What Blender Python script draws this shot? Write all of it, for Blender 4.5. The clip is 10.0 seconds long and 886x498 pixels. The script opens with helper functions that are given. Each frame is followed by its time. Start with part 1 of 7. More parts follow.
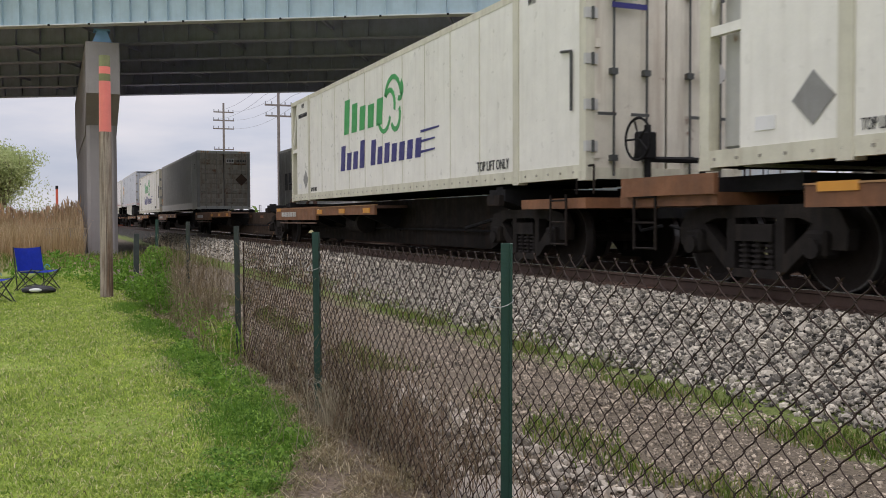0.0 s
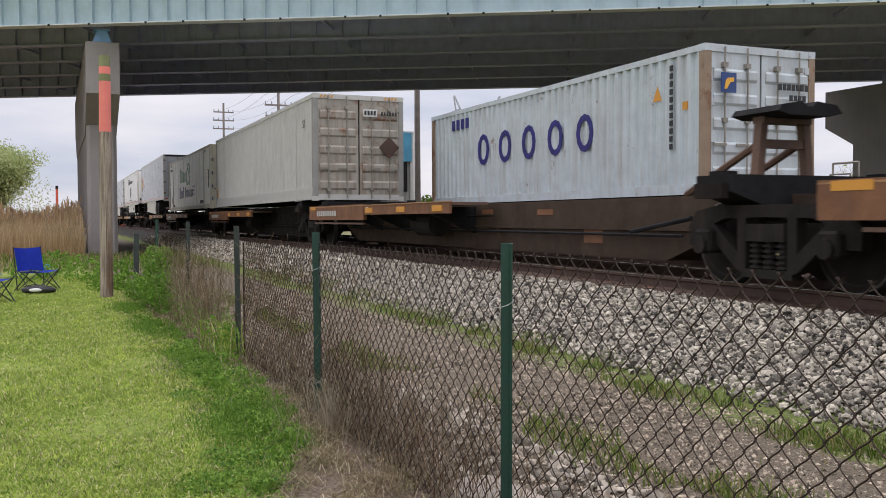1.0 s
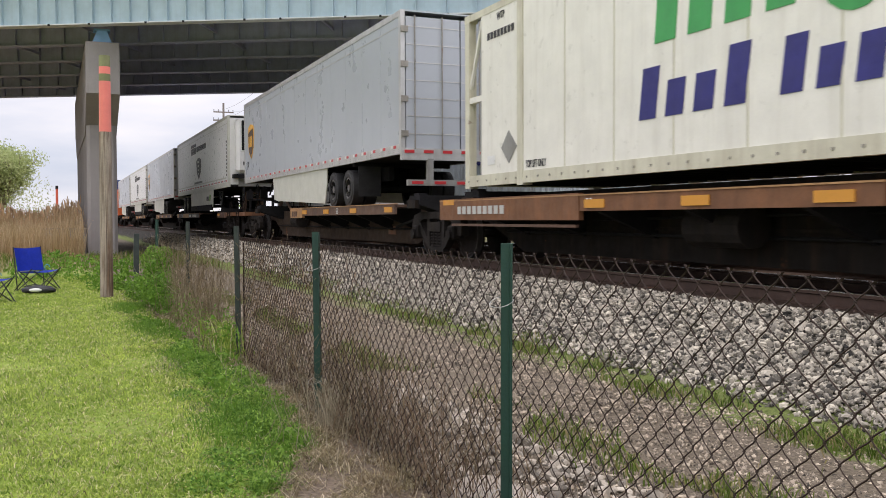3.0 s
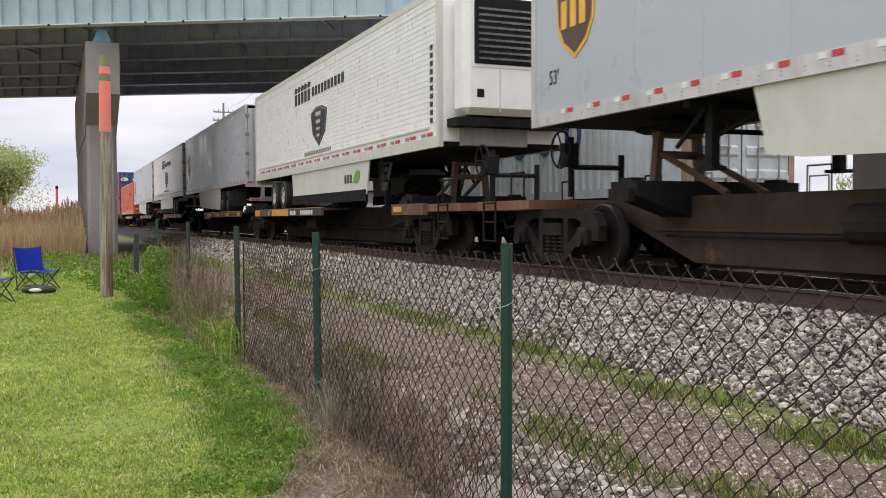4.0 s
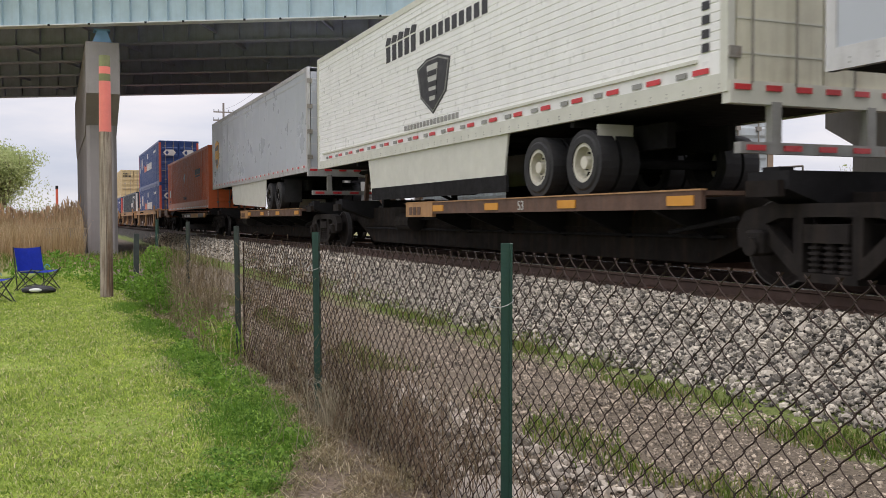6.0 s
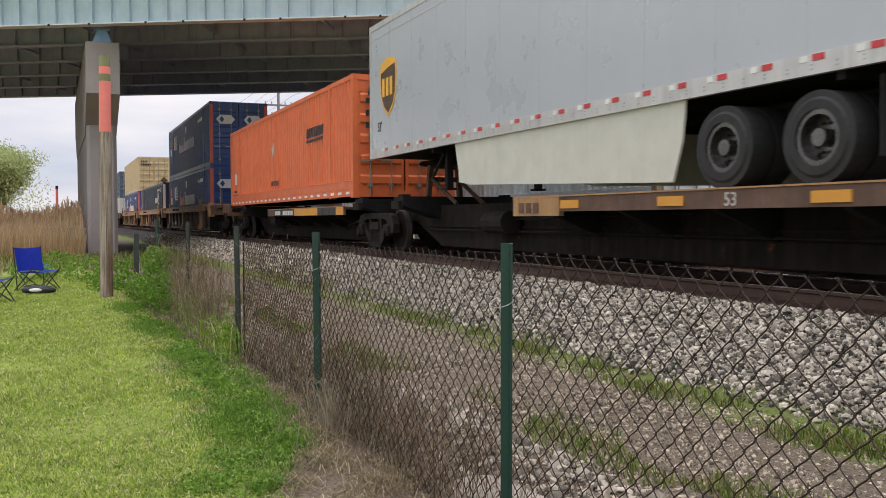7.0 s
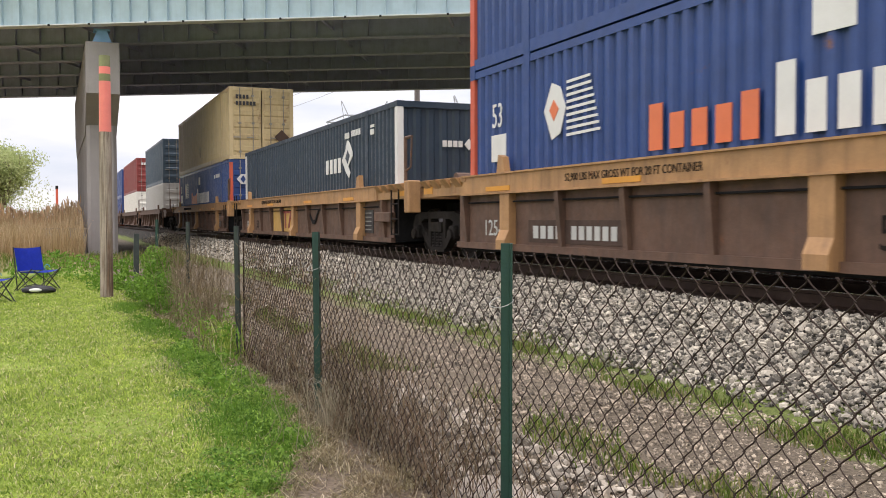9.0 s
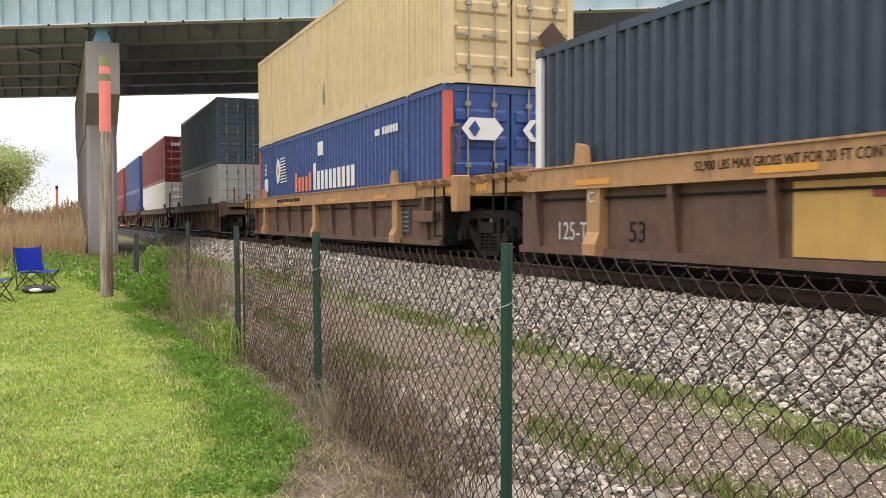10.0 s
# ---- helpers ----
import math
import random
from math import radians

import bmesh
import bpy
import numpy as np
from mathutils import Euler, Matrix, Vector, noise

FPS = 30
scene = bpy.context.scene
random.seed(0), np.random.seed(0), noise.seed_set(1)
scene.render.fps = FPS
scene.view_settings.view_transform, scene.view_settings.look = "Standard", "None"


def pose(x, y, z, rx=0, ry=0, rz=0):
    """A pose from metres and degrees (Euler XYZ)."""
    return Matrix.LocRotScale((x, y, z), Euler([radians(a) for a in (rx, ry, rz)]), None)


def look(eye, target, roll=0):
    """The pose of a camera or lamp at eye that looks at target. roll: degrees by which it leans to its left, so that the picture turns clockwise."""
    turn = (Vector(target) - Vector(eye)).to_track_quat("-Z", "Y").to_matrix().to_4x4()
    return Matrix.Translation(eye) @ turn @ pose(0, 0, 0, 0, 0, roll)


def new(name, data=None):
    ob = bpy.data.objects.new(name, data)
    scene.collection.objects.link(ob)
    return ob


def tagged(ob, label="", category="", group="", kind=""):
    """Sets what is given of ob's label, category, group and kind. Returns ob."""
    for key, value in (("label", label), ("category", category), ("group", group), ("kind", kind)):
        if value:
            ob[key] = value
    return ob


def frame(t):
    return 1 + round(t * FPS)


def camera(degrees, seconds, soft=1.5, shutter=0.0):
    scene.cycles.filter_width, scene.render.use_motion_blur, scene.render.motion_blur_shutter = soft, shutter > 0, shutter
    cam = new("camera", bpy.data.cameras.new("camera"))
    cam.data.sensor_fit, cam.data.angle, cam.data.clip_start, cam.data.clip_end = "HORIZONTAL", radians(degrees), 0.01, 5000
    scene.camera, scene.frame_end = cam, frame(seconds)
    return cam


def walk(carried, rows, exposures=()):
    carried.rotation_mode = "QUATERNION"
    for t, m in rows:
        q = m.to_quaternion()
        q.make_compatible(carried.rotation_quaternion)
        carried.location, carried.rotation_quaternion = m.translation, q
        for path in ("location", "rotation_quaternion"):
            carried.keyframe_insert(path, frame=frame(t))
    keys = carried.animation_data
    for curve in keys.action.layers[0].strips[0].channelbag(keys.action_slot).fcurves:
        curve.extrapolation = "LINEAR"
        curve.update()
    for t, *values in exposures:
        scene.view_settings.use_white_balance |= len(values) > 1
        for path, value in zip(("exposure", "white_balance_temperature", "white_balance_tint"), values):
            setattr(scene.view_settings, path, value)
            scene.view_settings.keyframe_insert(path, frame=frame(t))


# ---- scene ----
# ---- camera: a phone on a stand beside the fence ----
cam = camera(52.05, 10.0, soft=0.9, shutter=0.06)
EYE = Vector((0.0, 0.0, 1.42))
YAW, PITCH = radians(23.08), radians(1.93)
AIM = EYE + Vector((math.sin(YAW) * math.cos(PITCH), math.cos(YAW) * math.cos(PITCH), -math.sin(PITCH)))
walk(cam, [(0.0, look(EYE, AIM, -0.22)), (10.0, look(EYE, AIM, -0.22))], exposures=[(0.0, -0.48, 6500, 18), (0.5, -0.45, 6500, 18), (1.0, -0.32, 6500, 18), (1.5, -0.03, 6550, 18), (2.0, 0.08, 6600, 18), (2.5, -0.05, 6600, 18), (4.0, -0.12, 6650, 18), (4.5, -0.02, 6650, 18), (5.0, -0.25, 6650, 18), (5.5, -0.25, 6650, 18), (7.0, -0.2, 6650, 17), (7.5, -0.08, 6700, 17), (8.0, 0.25, 6750, 17), (8.5, 0.2, 6800, 16), (9.0, 0.15, 6850, 17), (9.5, 0.25, 6850, 18), (10.0, 0.25, 6850, 18)])

# plan: y runs along the track, x across it, z = 0 on the lawn
XC, XC2, ZR, SPEED = 7.74, 11.40, 0.69, 21.96   # near track, far track, rail head, metres a second

# ---- sky and sun: bright cloud cover ----
world = bpy.data.worlds.new("overcast_sky")
scene.world = world
world.use_nodes = True
wn, wl = world.node_tree.nodes, world.node_tree.links
wn.clear()
w_out, w_bg = wn.new("ShaderNodeOutputWorld"), wn.new("ShaderNodeBackground")
w_sky = wn.new("ShaderNodeTexSky")
w_sky.sky_type, w_sky.sun_disc = "NISHITA", False
w_sky.sun_elevation, w_sky.sun_rotation = radians(52), radians(215)
w_scale = wn.new("ShaderNodeMix")
w_scale.data_type, w_scale.blend_type = "RGBA", "MULTIPLY"
w_scale.inputs[0].default_value = 1.0
w_scale.inputs[7].default_value = (0.10, 0.10, 0.10, 1)
w_tc, w_map, w_noise, w_ramp = wn.new("ShaderNodeTexCoord"), wn.new("ShaderNodeMapping"), wn.new("ShaderNodeTexNoise"), wn.new("ShaderNodeValToRGB")
w_map.inputs["Scale"].default_value = (1.6, 1.6, 7.0)
w_noise.inputs["Scale"].default_value, w_noise.inputs["Detail"].default_value = 1.7, 6.0
w_ramp.color_ramp.elements[0].position, w_ramp.color_ramp.elements[0].color = 0.30, (0.60, 0.70, 0.85, 1)
w_ramp.color_ramp.elements[1].position, w_ramp.color_ramp.elements[1].color = 0.62, (1.14, 1.135, 1.14, 1)
w_mix = wn.new("ShaderNodeMix")
w_mix.data_type = "RGBA"
w_mix.inputs[0].default_value = 0.86
wl.new(w_tc.outputs["Generated"], w_map.inputs[0])
wl.new(w_map.outputs[0], w_noise.inputs["Vector"])
wl.new(w_noise.outputs["Fac"], w_ramp.inputs[0])
wl.new(w_sky.outputs[0], w_scale.inputs[6])
wl.new(w_scale.outputs[2], w_mix.inputs[6])
wl.new(w_ramp.outputs[0], w_mix.inputs[7])
w_sep, w_lift = wn.new("ShaderNodeSeparateXYZ"), wn.new("ShaderNodeMapRange")
w_lift.inputs[1].default_value, w_lift.inputs[2].default_value = 0.12, 0.95
w_lift.inputs[3].default_value, w_lift.inputs[4].default_value = 1.06, 2.5
w_zen = wn.new("ShaderNodeVectorMath")
w_zen.operation = "SCALE"
wl.new(w_tc.outputs["Generated"], w_sep.inputs[0])
wl.new(w_sep.outputs[2], w_lift.inputs[0])
wl.new(w_mix.outputs[2], w_zen.inputs[0])
wl.new(w_lift.outputs[0], w_zen.inputs[3])
wl.new(w_zen.outputs[0], w_bg.inputs[0])
w_bg.inputs[1].default_value = 1.0
wl.new(w_bg.outputs[0], w_out.inputs[0])

sun_data = bpy.data.lights.new("sun", "SUN")
sun_data.energy, sun_data.angle, sun_data.color = 1.5, radians(24), (1.0, 0.96, 0.9)
sun = new("sun", sun_data)
sun.matrix_world = look((-12, -16, 90), (0, 0, 0))

# ---- materials ----
def nodes_of(name):
    m = bpy.data.materials.new(name)
    m.use_nodes = True
    return m, m.node_tree.nodes, m.node_tree.links, m.node_tree.nodes["Principled BSDF"]

def rgb(c, k=1.0):
    return (min(c[0] * k, 1), min(c[1] * k, 1), min(c[2] * k, 1), 1)

def mixer(n, l, fac, a, b, blend="MIX"):
    m = n.new("ShaderNodeMix")
    m.data_type, m.blend_type = "RGBA", blend
    for sock, v in ((m.inputs[0], fac), (m.inputs[6], a), (m.inputs[7], b)):
        if isinstance(v, (int, float)):
            sock.default_value = v
        elif isinstance(v, tuple):
            sock.default_value = v
        else:
            l.new(v, sock)
    return m.outputs[2]

def noise_fac(n, l, vec, scale, lo, hi, detail=5.0, stretch=None, rough=0.6):
    if stretch:
        mp = n.new("ShaderNodeMapping")
        mp.inputs["Scale"].default_value = stretch
        l.new(vec, mp.inputs[0])
        vec = mp.outputs[0]
    t = n.new("ShaderNodeTexNoise")
    t.inputs["Scale"].default_value, t.inputs["Detail"].default_value, t.inputs["Roughness"].default_value = scale, detail, rough
    l.new(vec, t.inputs["Vector"])
    r = n.new("ShaderNodeMapRange")
    r.inputs[1].default_value, r.inputs[2].default_value = lo, hi
    l.new(t.outputs["Fac"], r.inputs[0])
    return r.outputs[0]

def coords(n, l, spread=37.0):
    tc, oi, add, mul = n.new("ShaderNodeTexCoord"), n.new("ShaderNodeObjectInfo"), n.new("ShaderNodeVectorMath"), n.new("ShaderNodeMath")
    add.operation, mul.operation = "ADD", "MULTIPLY"
    mul.inputs[1].default_value = spread
    l.new(oi.outputs["Random"], mul.inputs[0])
    l.new(tc.outputs["Object"], add.inputs[0])
    l.new(mul.outputs[0], add.inputs[1])
    return add.outputs[0]

def surface(name, base, rough=0.6, metal=0.0, var=0.18, scale=2.5, fine=40.0, streak=0.0, streak_col=(0.10, 0.075, 0.05), streak_z=0.22,
            rust=0.0, rust_col=(0.16, 0.065, 0.028), bump=0.15, bump_scale=60.0, island=0.0, spec=0.5):
    """Painted, rusted or raw surfaces: broad stains, fine grain, vertical streaks, rust patches, relief."""
    m, n, l, b = nodes_of(name)
    vec = coords(n, l)
    col = mixer(n, l, noise_fac(n, l, vec, scale, 0.3, 0.7), rgb(base, 1 - var), rgb(base, 1 + var))
    col = mixer(n, l, noise_fac(n, l, vec, fine, 0.35, 0.75), col, mixer(n, l, 1.0, col, (1 - var, 1 - var, 1 - var, 1), "MULTIPLY"))
    if streak:
        s = noise_fac(n, l, vec, 2.2, 0.48, 0.80, stretch=(3.0, 3.0, streak_z))
        k = n.new("ShaderNodeMath")
        k.operation = "MULTIPLY"
        k.inputs[1].default_value = streak
        l.new(s, k.inputs[0])
        col = mixer(n, l, k.outputs[0], col, rgb(streak_col))
    if rust:
        r = noise_fac(n, l, vec, 1.7, 0.66 - 0.22 * rust, 0.74 - 0.16 * rust, detail=9.0, rough=0.72)
        col = mixer(n, l, r, col, mixer(n, l, noise_fac(n, l, vec, 22, 0.3, 0.7), rgb(rust_col, 0.6), rgb(rust_col, 1.5)))
    if island:
        g = n.new("ShaderNodeNewGeometry")
        r = n.new("ShaderNodeMapRange")
        r.inputs[3].default_value, r.inputs[4].default_value = 1 - island, 1 + island
        l.new(g.outputs["Random Per Island"], r.inputs[0])
        hsv = n.new("ShaderNodeHueSaturation")
        l.new(r.outputs[0], hsv.inputs["Value"])
        l.new(col, hsv.inputs["Color"])
        col = hsv.outputs[0]
    l.new(col, b.inputs["Base Color"])
    b.inputs["Metallic"].default_value = metal
    b.inputs["Specular IOR Level"].default_value = spec
    rr = n.new("ShaderNodeMapRange")
    rr.inputs[3].default_value, rr.inputs[4].default_value = max(0.02, rough - 0.12), min(1, rough + 0.12)
    l.new(noise_fac(n, l, vec, scale * 2.3, 0.3, 0.7), rr.inputs[0])
    l.new(rr.outputs[0], b.inputs["Roughness"])
    if bump:
        bp = n.new("ShaderNodeBump")
        bp.inputs["Strength"].default_value, bp.inputs["Distance"].default_value = bump, 0.01
        l.new(noise_fac(n, l, vec, bump_scale, 0.2, 0.8), bp.inputs["Height"])
        l.new(bp.outputs[0], b.inputs["Normal"])
    return m

def leafy(name, dark, light, dry=None, dry_amount=0.0, rough=0.6, patch=0.35, fine_patch=0.0):
    """Blades and leaves: each one its own tint, with patches over the ground."""
    m, n, l, b = nodes_of(name)
    g, tc = n.new("ShaderNodeNewGeometry"), n.new("ShaderNodeTexCoord")
    col = mixer(n, l, g.outputs["Random Per Island"], rgb(dark), rgb(light))
    p = noise_fac(n, l, tc.outputs["Object"], patch, 0.35, 0.68)
    col = mixer(n, l, p, mixer(n, l, 1.0, col, (0.72, 0.80, 0.72, 1), "MULTIPLY"), col)
    if fine_patch:
        p = noise_fac(n, l, tc.outputs["Object"], fine_patch, 0.40, 0.62)
        col = mixer(n, l, p, mixer(n, l, 1.0, col, (0.66, 0.73, 0.60, 1), "MULTIPLY"), col)
    if dry:
        k = n.new("ShaderNodeMapRange")
        k.inputs[1].default_value, k.inputs[2].default_value = 1 - dry_amount, 1.0
        w = n.new("ShaderNodeTexWhiteNoise")
        w.noise_dimensions = "1D"
        l.new(g.outputs["Random Per Island"], w.inputs["W"])
        l.new(w.outputs["Value"], k.inputs[0])
        col = mixer(n, l, k.outputs[0], col, rgb(dry))
    l.new(col, b.inputs["Base Color"])
    b.inputs["Roughness"].default_value = rough
    b.inputs["Specular IOR Level"].default_value = 0.25
    thin, mix, out = n.new("ShaderNodeBsdfTranslucent"), n.new("ShaderNodeMixShader"), n["Material Output"]
    l.new(col, thin.inputs["Color"])
    mix.inputs[0].default_value = 0.45
    l.new(b.outputs[0], mix.inputs[1])
    l.new(thin.outputs[0], mix.inputs[2])
    l.new(mix.outputs[0], out.inputs["Surface"])
    return m

M = {}
M["white"] = surface("white_paint", (0.80, 0.785, 0.70), 0.36, var=0.06, streak=0.22, streak_col=(0.36, 0.31, 0.22), bump=0.03)
M["rustpost"] = surface("rust_eaten_post_paint", (0.30, 0.22, 0.15), 0.65, var=0.2, streak=0.5, streak_col=(0.15, 0.07, 0.035), rust=0.55)
M["cream"] = surface("cream_post_paint", (0.62, 0.60, 0.47), 0.5, var=0.10, streak=0.5, streak_col=(0.25, 0.19, 0.11), rust=0.12)
M["greywhite"] = surface("grey_white_paint", (0.49, 0.49, 0.455), 0.45, var=0.08, streak=0.40, streak_col=(0.36, 0.34, 0.29), rust=0.07)
M["lightgrey"] = surface("light_grey_paint", (0.50, 0.56, 0.58), 0.5, var=0.10, streak=0.45, streak_col=(0.30, 0.22, 0.14), rust=0.18)
M["door_cream"] = surface("weathered_cream_door", (0.68, 0.64, 0.53), 0.5, var=0.08, streak=0.55, streak_col=(0.22, 0.12, 0.06), rust=0.16)
M["bar_dark"] = surface("dull_dark_locking_bar", (0.085, 0.09, 0.085), 0.55, metal=0.3, var=0.25, rust=0.25)
M["door_stain"] = surface("stained_door_paint", (0.34, 0.315, 0.265), 0.55, var=0.18, streak=0.95, streak_col=(0.15, 0.075, 0.042), streak_z=0.12, rust=0.5)
M["silver"] = surface("silver_trailer_skin", (0.43, 0.46, 0.49), 0.34, metal=0.1, var=0.025, scale=0.5, fine=3, streak=0.10, streak_col=(0.54, 0.56, 0.58), streak_z=0.03, bump=0.0)
M["silver_frame"] = surface("aluminium_frame", (0.58, 0.58, 0.56), 0.4, metal=0.5, var=0.1, streak=0.3)
M["trailer_white"] = surface("white_trailer_skin", (0.80, 0.80, 0.77), 0.35, var=0.05, streak=0.12, streak_col=(0.42, 0.38, 0.30), bump=0.02)
M["skirt"] = surface("pale_side_skirt", (0.58, 0.58, 0.50), 0.45, var=0.07, streak=0.15, streak_col=(0.35, 0.32, 0.24))
M["orange"] = surface("orange_paint", (0.68, 0.15, 0.045), 0.45, var=0.10, streak=0.35, streak_col=(0.45, 0.10, 0.035), bump=0.04)
M["blue"] = surface("royal_blue_paint", (0.018, 0.056, 0.200), 0.42, var=0.14, streak=0.25, streak_col=(0.05, 0.07, 0.15), rust=0.03)
M["navy"] = surface("dark_navy_paint", (0.017, 0.034, 0.056), 0.45, var=0.16, streak=0.2, streak_col=(0.06, 0.07, 0.08))
M["tan"] = surface("tan_paint", (0.60, 0.47, 0.26), 0.5, var=0.09, streak=0.35, streak_col=(0.33, 0.22, 0.10), rust=0.05)
M["tan_door"] = surface("scorched_tan_paint", (0.55, 0.42, 0.22), 0.55, var=0.12, streak=0.4, streak_col=(0.20, 0.11, 0.05), streak_z=0.45, rust=0.25)
M["slate"] = surface("slate_blue_paint", (0.055, 0.095, 0.13), 0.5, var=0.14, streak=0.3, streak_col=(0.12, 0.10, 0.08))
M["red"] = surface("brick_red_paint", (0.24, 0.035, 0.03), 0.5, var=0.14, streak=0.3, streak_col=(0.10, 0.05, 0.04))
M["redpost"] = surface("orange_red_post", (0.56, 0.10, 0.05), 0.5, var=0.1, streak=0.25)
M["ochre"] = surface("weathered_ochre_paint", (0.41, 0.225, 0.095), 0.6, var=0.2, streak=0.65, streak_col=(0.10, 0.055, 0.03), rust=0.28)
M["yellow"] = surface("fresh_yellow_paint", (0.62, 0.28, 0.035), 0.5, var=0.08)
M["panelyellow"] = surface("faded_yellow_panel_paint", (0.52, 0.31, 0.08), 0.55, var=0.1, streak=0.3, streak_col=(0.2, 0.11, 0.05))
M["carbrown"] = surface("rust_brown_car_paint", (0.125, 0.068, 0.043), 0.68, var=0.28, streak=0.55, streak_col=(0.045, 0.032, 0.026), rust=0.22)
M["deckedge"] = surface("rusty_orange_edge_paint", (0.20, 0.085, 0.035), 0.65, var=0.25, streak=0.45, streak_col=(0.05, 0.03, 0.02), rust=0.3)
# one sill steel twice: daylight in this colour, shade in the next
M["sill_lit"] = surface("lit_rust_brown_sill", (0.060, 0.040, 0.028), 0.8, var=0.3, streak=0.4, streak_col=(0.03, 0.02, 0.014), rust=0.2, spec=0.2)
# sill, truck and wheel colours hold grime plus the shade below deck
M["sill"] = surface("grimy_shaded_steel", (0.017, 0.014, 0.012), 0.85, var=0.3, streak=0.4, streak_col=(0.07, 0.042, 0.025), rust=0.04, spec=0.15)
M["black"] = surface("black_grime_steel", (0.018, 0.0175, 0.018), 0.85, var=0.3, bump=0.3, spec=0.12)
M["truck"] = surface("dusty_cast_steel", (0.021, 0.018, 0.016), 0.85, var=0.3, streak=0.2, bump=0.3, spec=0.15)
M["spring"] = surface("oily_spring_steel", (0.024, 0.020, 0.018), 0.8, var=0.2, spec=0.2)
M["wheelrim"] = surface("polished_wheel_tread", (0.16, 0.155, 0.15), 0.4, metal=0.8, var=0.15)
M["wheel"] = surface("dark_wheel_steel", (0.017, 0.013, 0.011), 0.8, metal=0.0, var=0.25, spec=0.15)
M["rubber"] = surface("tyre_rubber", (0.018, 0.018, 0.018), 0.75, var=0.25)
M["rimwhite"] = surface("white_disc_wheel", (0.58, 0.56, 0.46), 0.45, var=0.10, rust=0.1)
M["rimblack"] = surface("worn_dark_steel_wheel", (0.16, 0.155, 0.15), 0.28, metal=0.8, var=0.25, rust=0.1)
M["bracket"] = surface("dark_grey_bracket_steel", (0.13, 0.13, 0.13), 0.5, metal=0.3, var=0.2)
M["reflred"] = surface("red_reflective_tape", (0.55, 0.035, 0.04), 0.35, var=0.12)
M["reflwhite"] = surface("white_reflective_tape", (0.75, 0.75, 0.72), 0.35, var=0.08)
M["bar"] = surface("locking_bar_steel", (0.30, 0.28, 0.24), 0.5, metal=0.4, var=0.25, rust=0.25)
M["ink"] = surface("black_marking_paint", (0.02, 0.02, 0.022), 0.5, var=0.1)
M["inkblue"] = surface("navy_marking_paint", (0.018, 0.018, 0.16), 0.45, var=0.2, rust=0.0)
M["inkgreen"] = surface("green_marking_paint", (0.035, 0.33, 0.08), 0.45, var=0.1)
M["inkwhite"] = surface("white_marking_paint", (0.66, 0.66, 0.63), 0.45, var=0.06)
M["inkorange"] = surface("orange_marking_paint", (0.66, 0.16, 0.06), 0.45, var=0.08)
M["shieldbrown"] = surface("brown_decal", (0.075, 0.038, 0.022), 0.4, var=0.1)
M["gold"] = surface("gold_decal", (0.80, 0.42, 0.045), 0.4, var=0.1)
M["cyan"] = surface("faded_cyan_cover", (0.06, 0.30, 0.46), 0.5, var=0.2, streak=0.3)
M["leafgreen"] = surface("leaf_green_decal", (0.13, 0.30, 0.03), 0.45, var=0.12)
M["fadedgrey"] = surface("faded_grey_paint", (0.27, 0.27, 0.25), 0.55, var=0.14, streak=0.5)
M["rail"] = surface("rusty_rail_steel", (0.075, 0.043, 0.030), 0.7, var=0.25, metal=0.2, rust=0.2)
M["railtop"] = surface("polished_rail_head", (0.52, 0.52, 0.52), 0.22, metal=0.95, var=0.1, bump=0.02)
M["tie"] = surface("weathered_sleeper_wood", (0.085, 0.055, 0.040), 0.85, var=0.3, fine=25, bump=0.5, bump_scale=18)
M["girder"] = surface("pale_blue_girder_paint", (0.42, 0.55, 0.60), 0.55, var=0.08, streak=0.25, streak_col=(0.22, 0.27, 0.28))
M["girder_dark"] = surface("blue_grey_girder_paint", (0.37, 0.39, 0.56), 0.6, var=0.12, streak=0.2)
M["flange"] = surface("pale_flange_edge", (0.62, 0.66, 0.66), 0.5, var=0.1)
M["concrete"] = surface("pier_concrete", (0.31, 0.29, 0.275), 0.85, var=0.10, scale=0.8, streak=0.3, streak_col=(0.2, 0.18, 0.16), bump=0.25)
M["deckslab"] = surface("deck_underside_concrete", (0.52, 0.43, 0.47), 0.85, var=0.2)
M["bearing"] = surface("blue_bearing_paint", (0.22, 0.42, 0.70), 0.5, var=0.1)
M["post_green"] = surface("green_enamel_post", (0.005, 0.042, 0.030), 0.5, var=0.2, streak=0.25, streak_col=(0.04, 0.07, 0.05))
M["post_dark"] = surface("dull_dark_green_post", (0.03, 0.042, 0.036), 0.65, var=0.3, rust=0.2)
M["wire"] = surface("rusty_fence_wire", (0.034, 0.021, 0.016), 0.75, metal=0.0, var=0.35, rust=0.15, spec=0.25)
M["wire_new"] = surface("galvanised_tie_wire", (0.45, 0.45, 0.43), 0.45, metal=0.7, var=0.15)
M["wood"] = surface("weathered_pole_wood", (0.36, 0.30, 0.24), 0.9, var=0.22, bump=0.5, bump_scale=25)
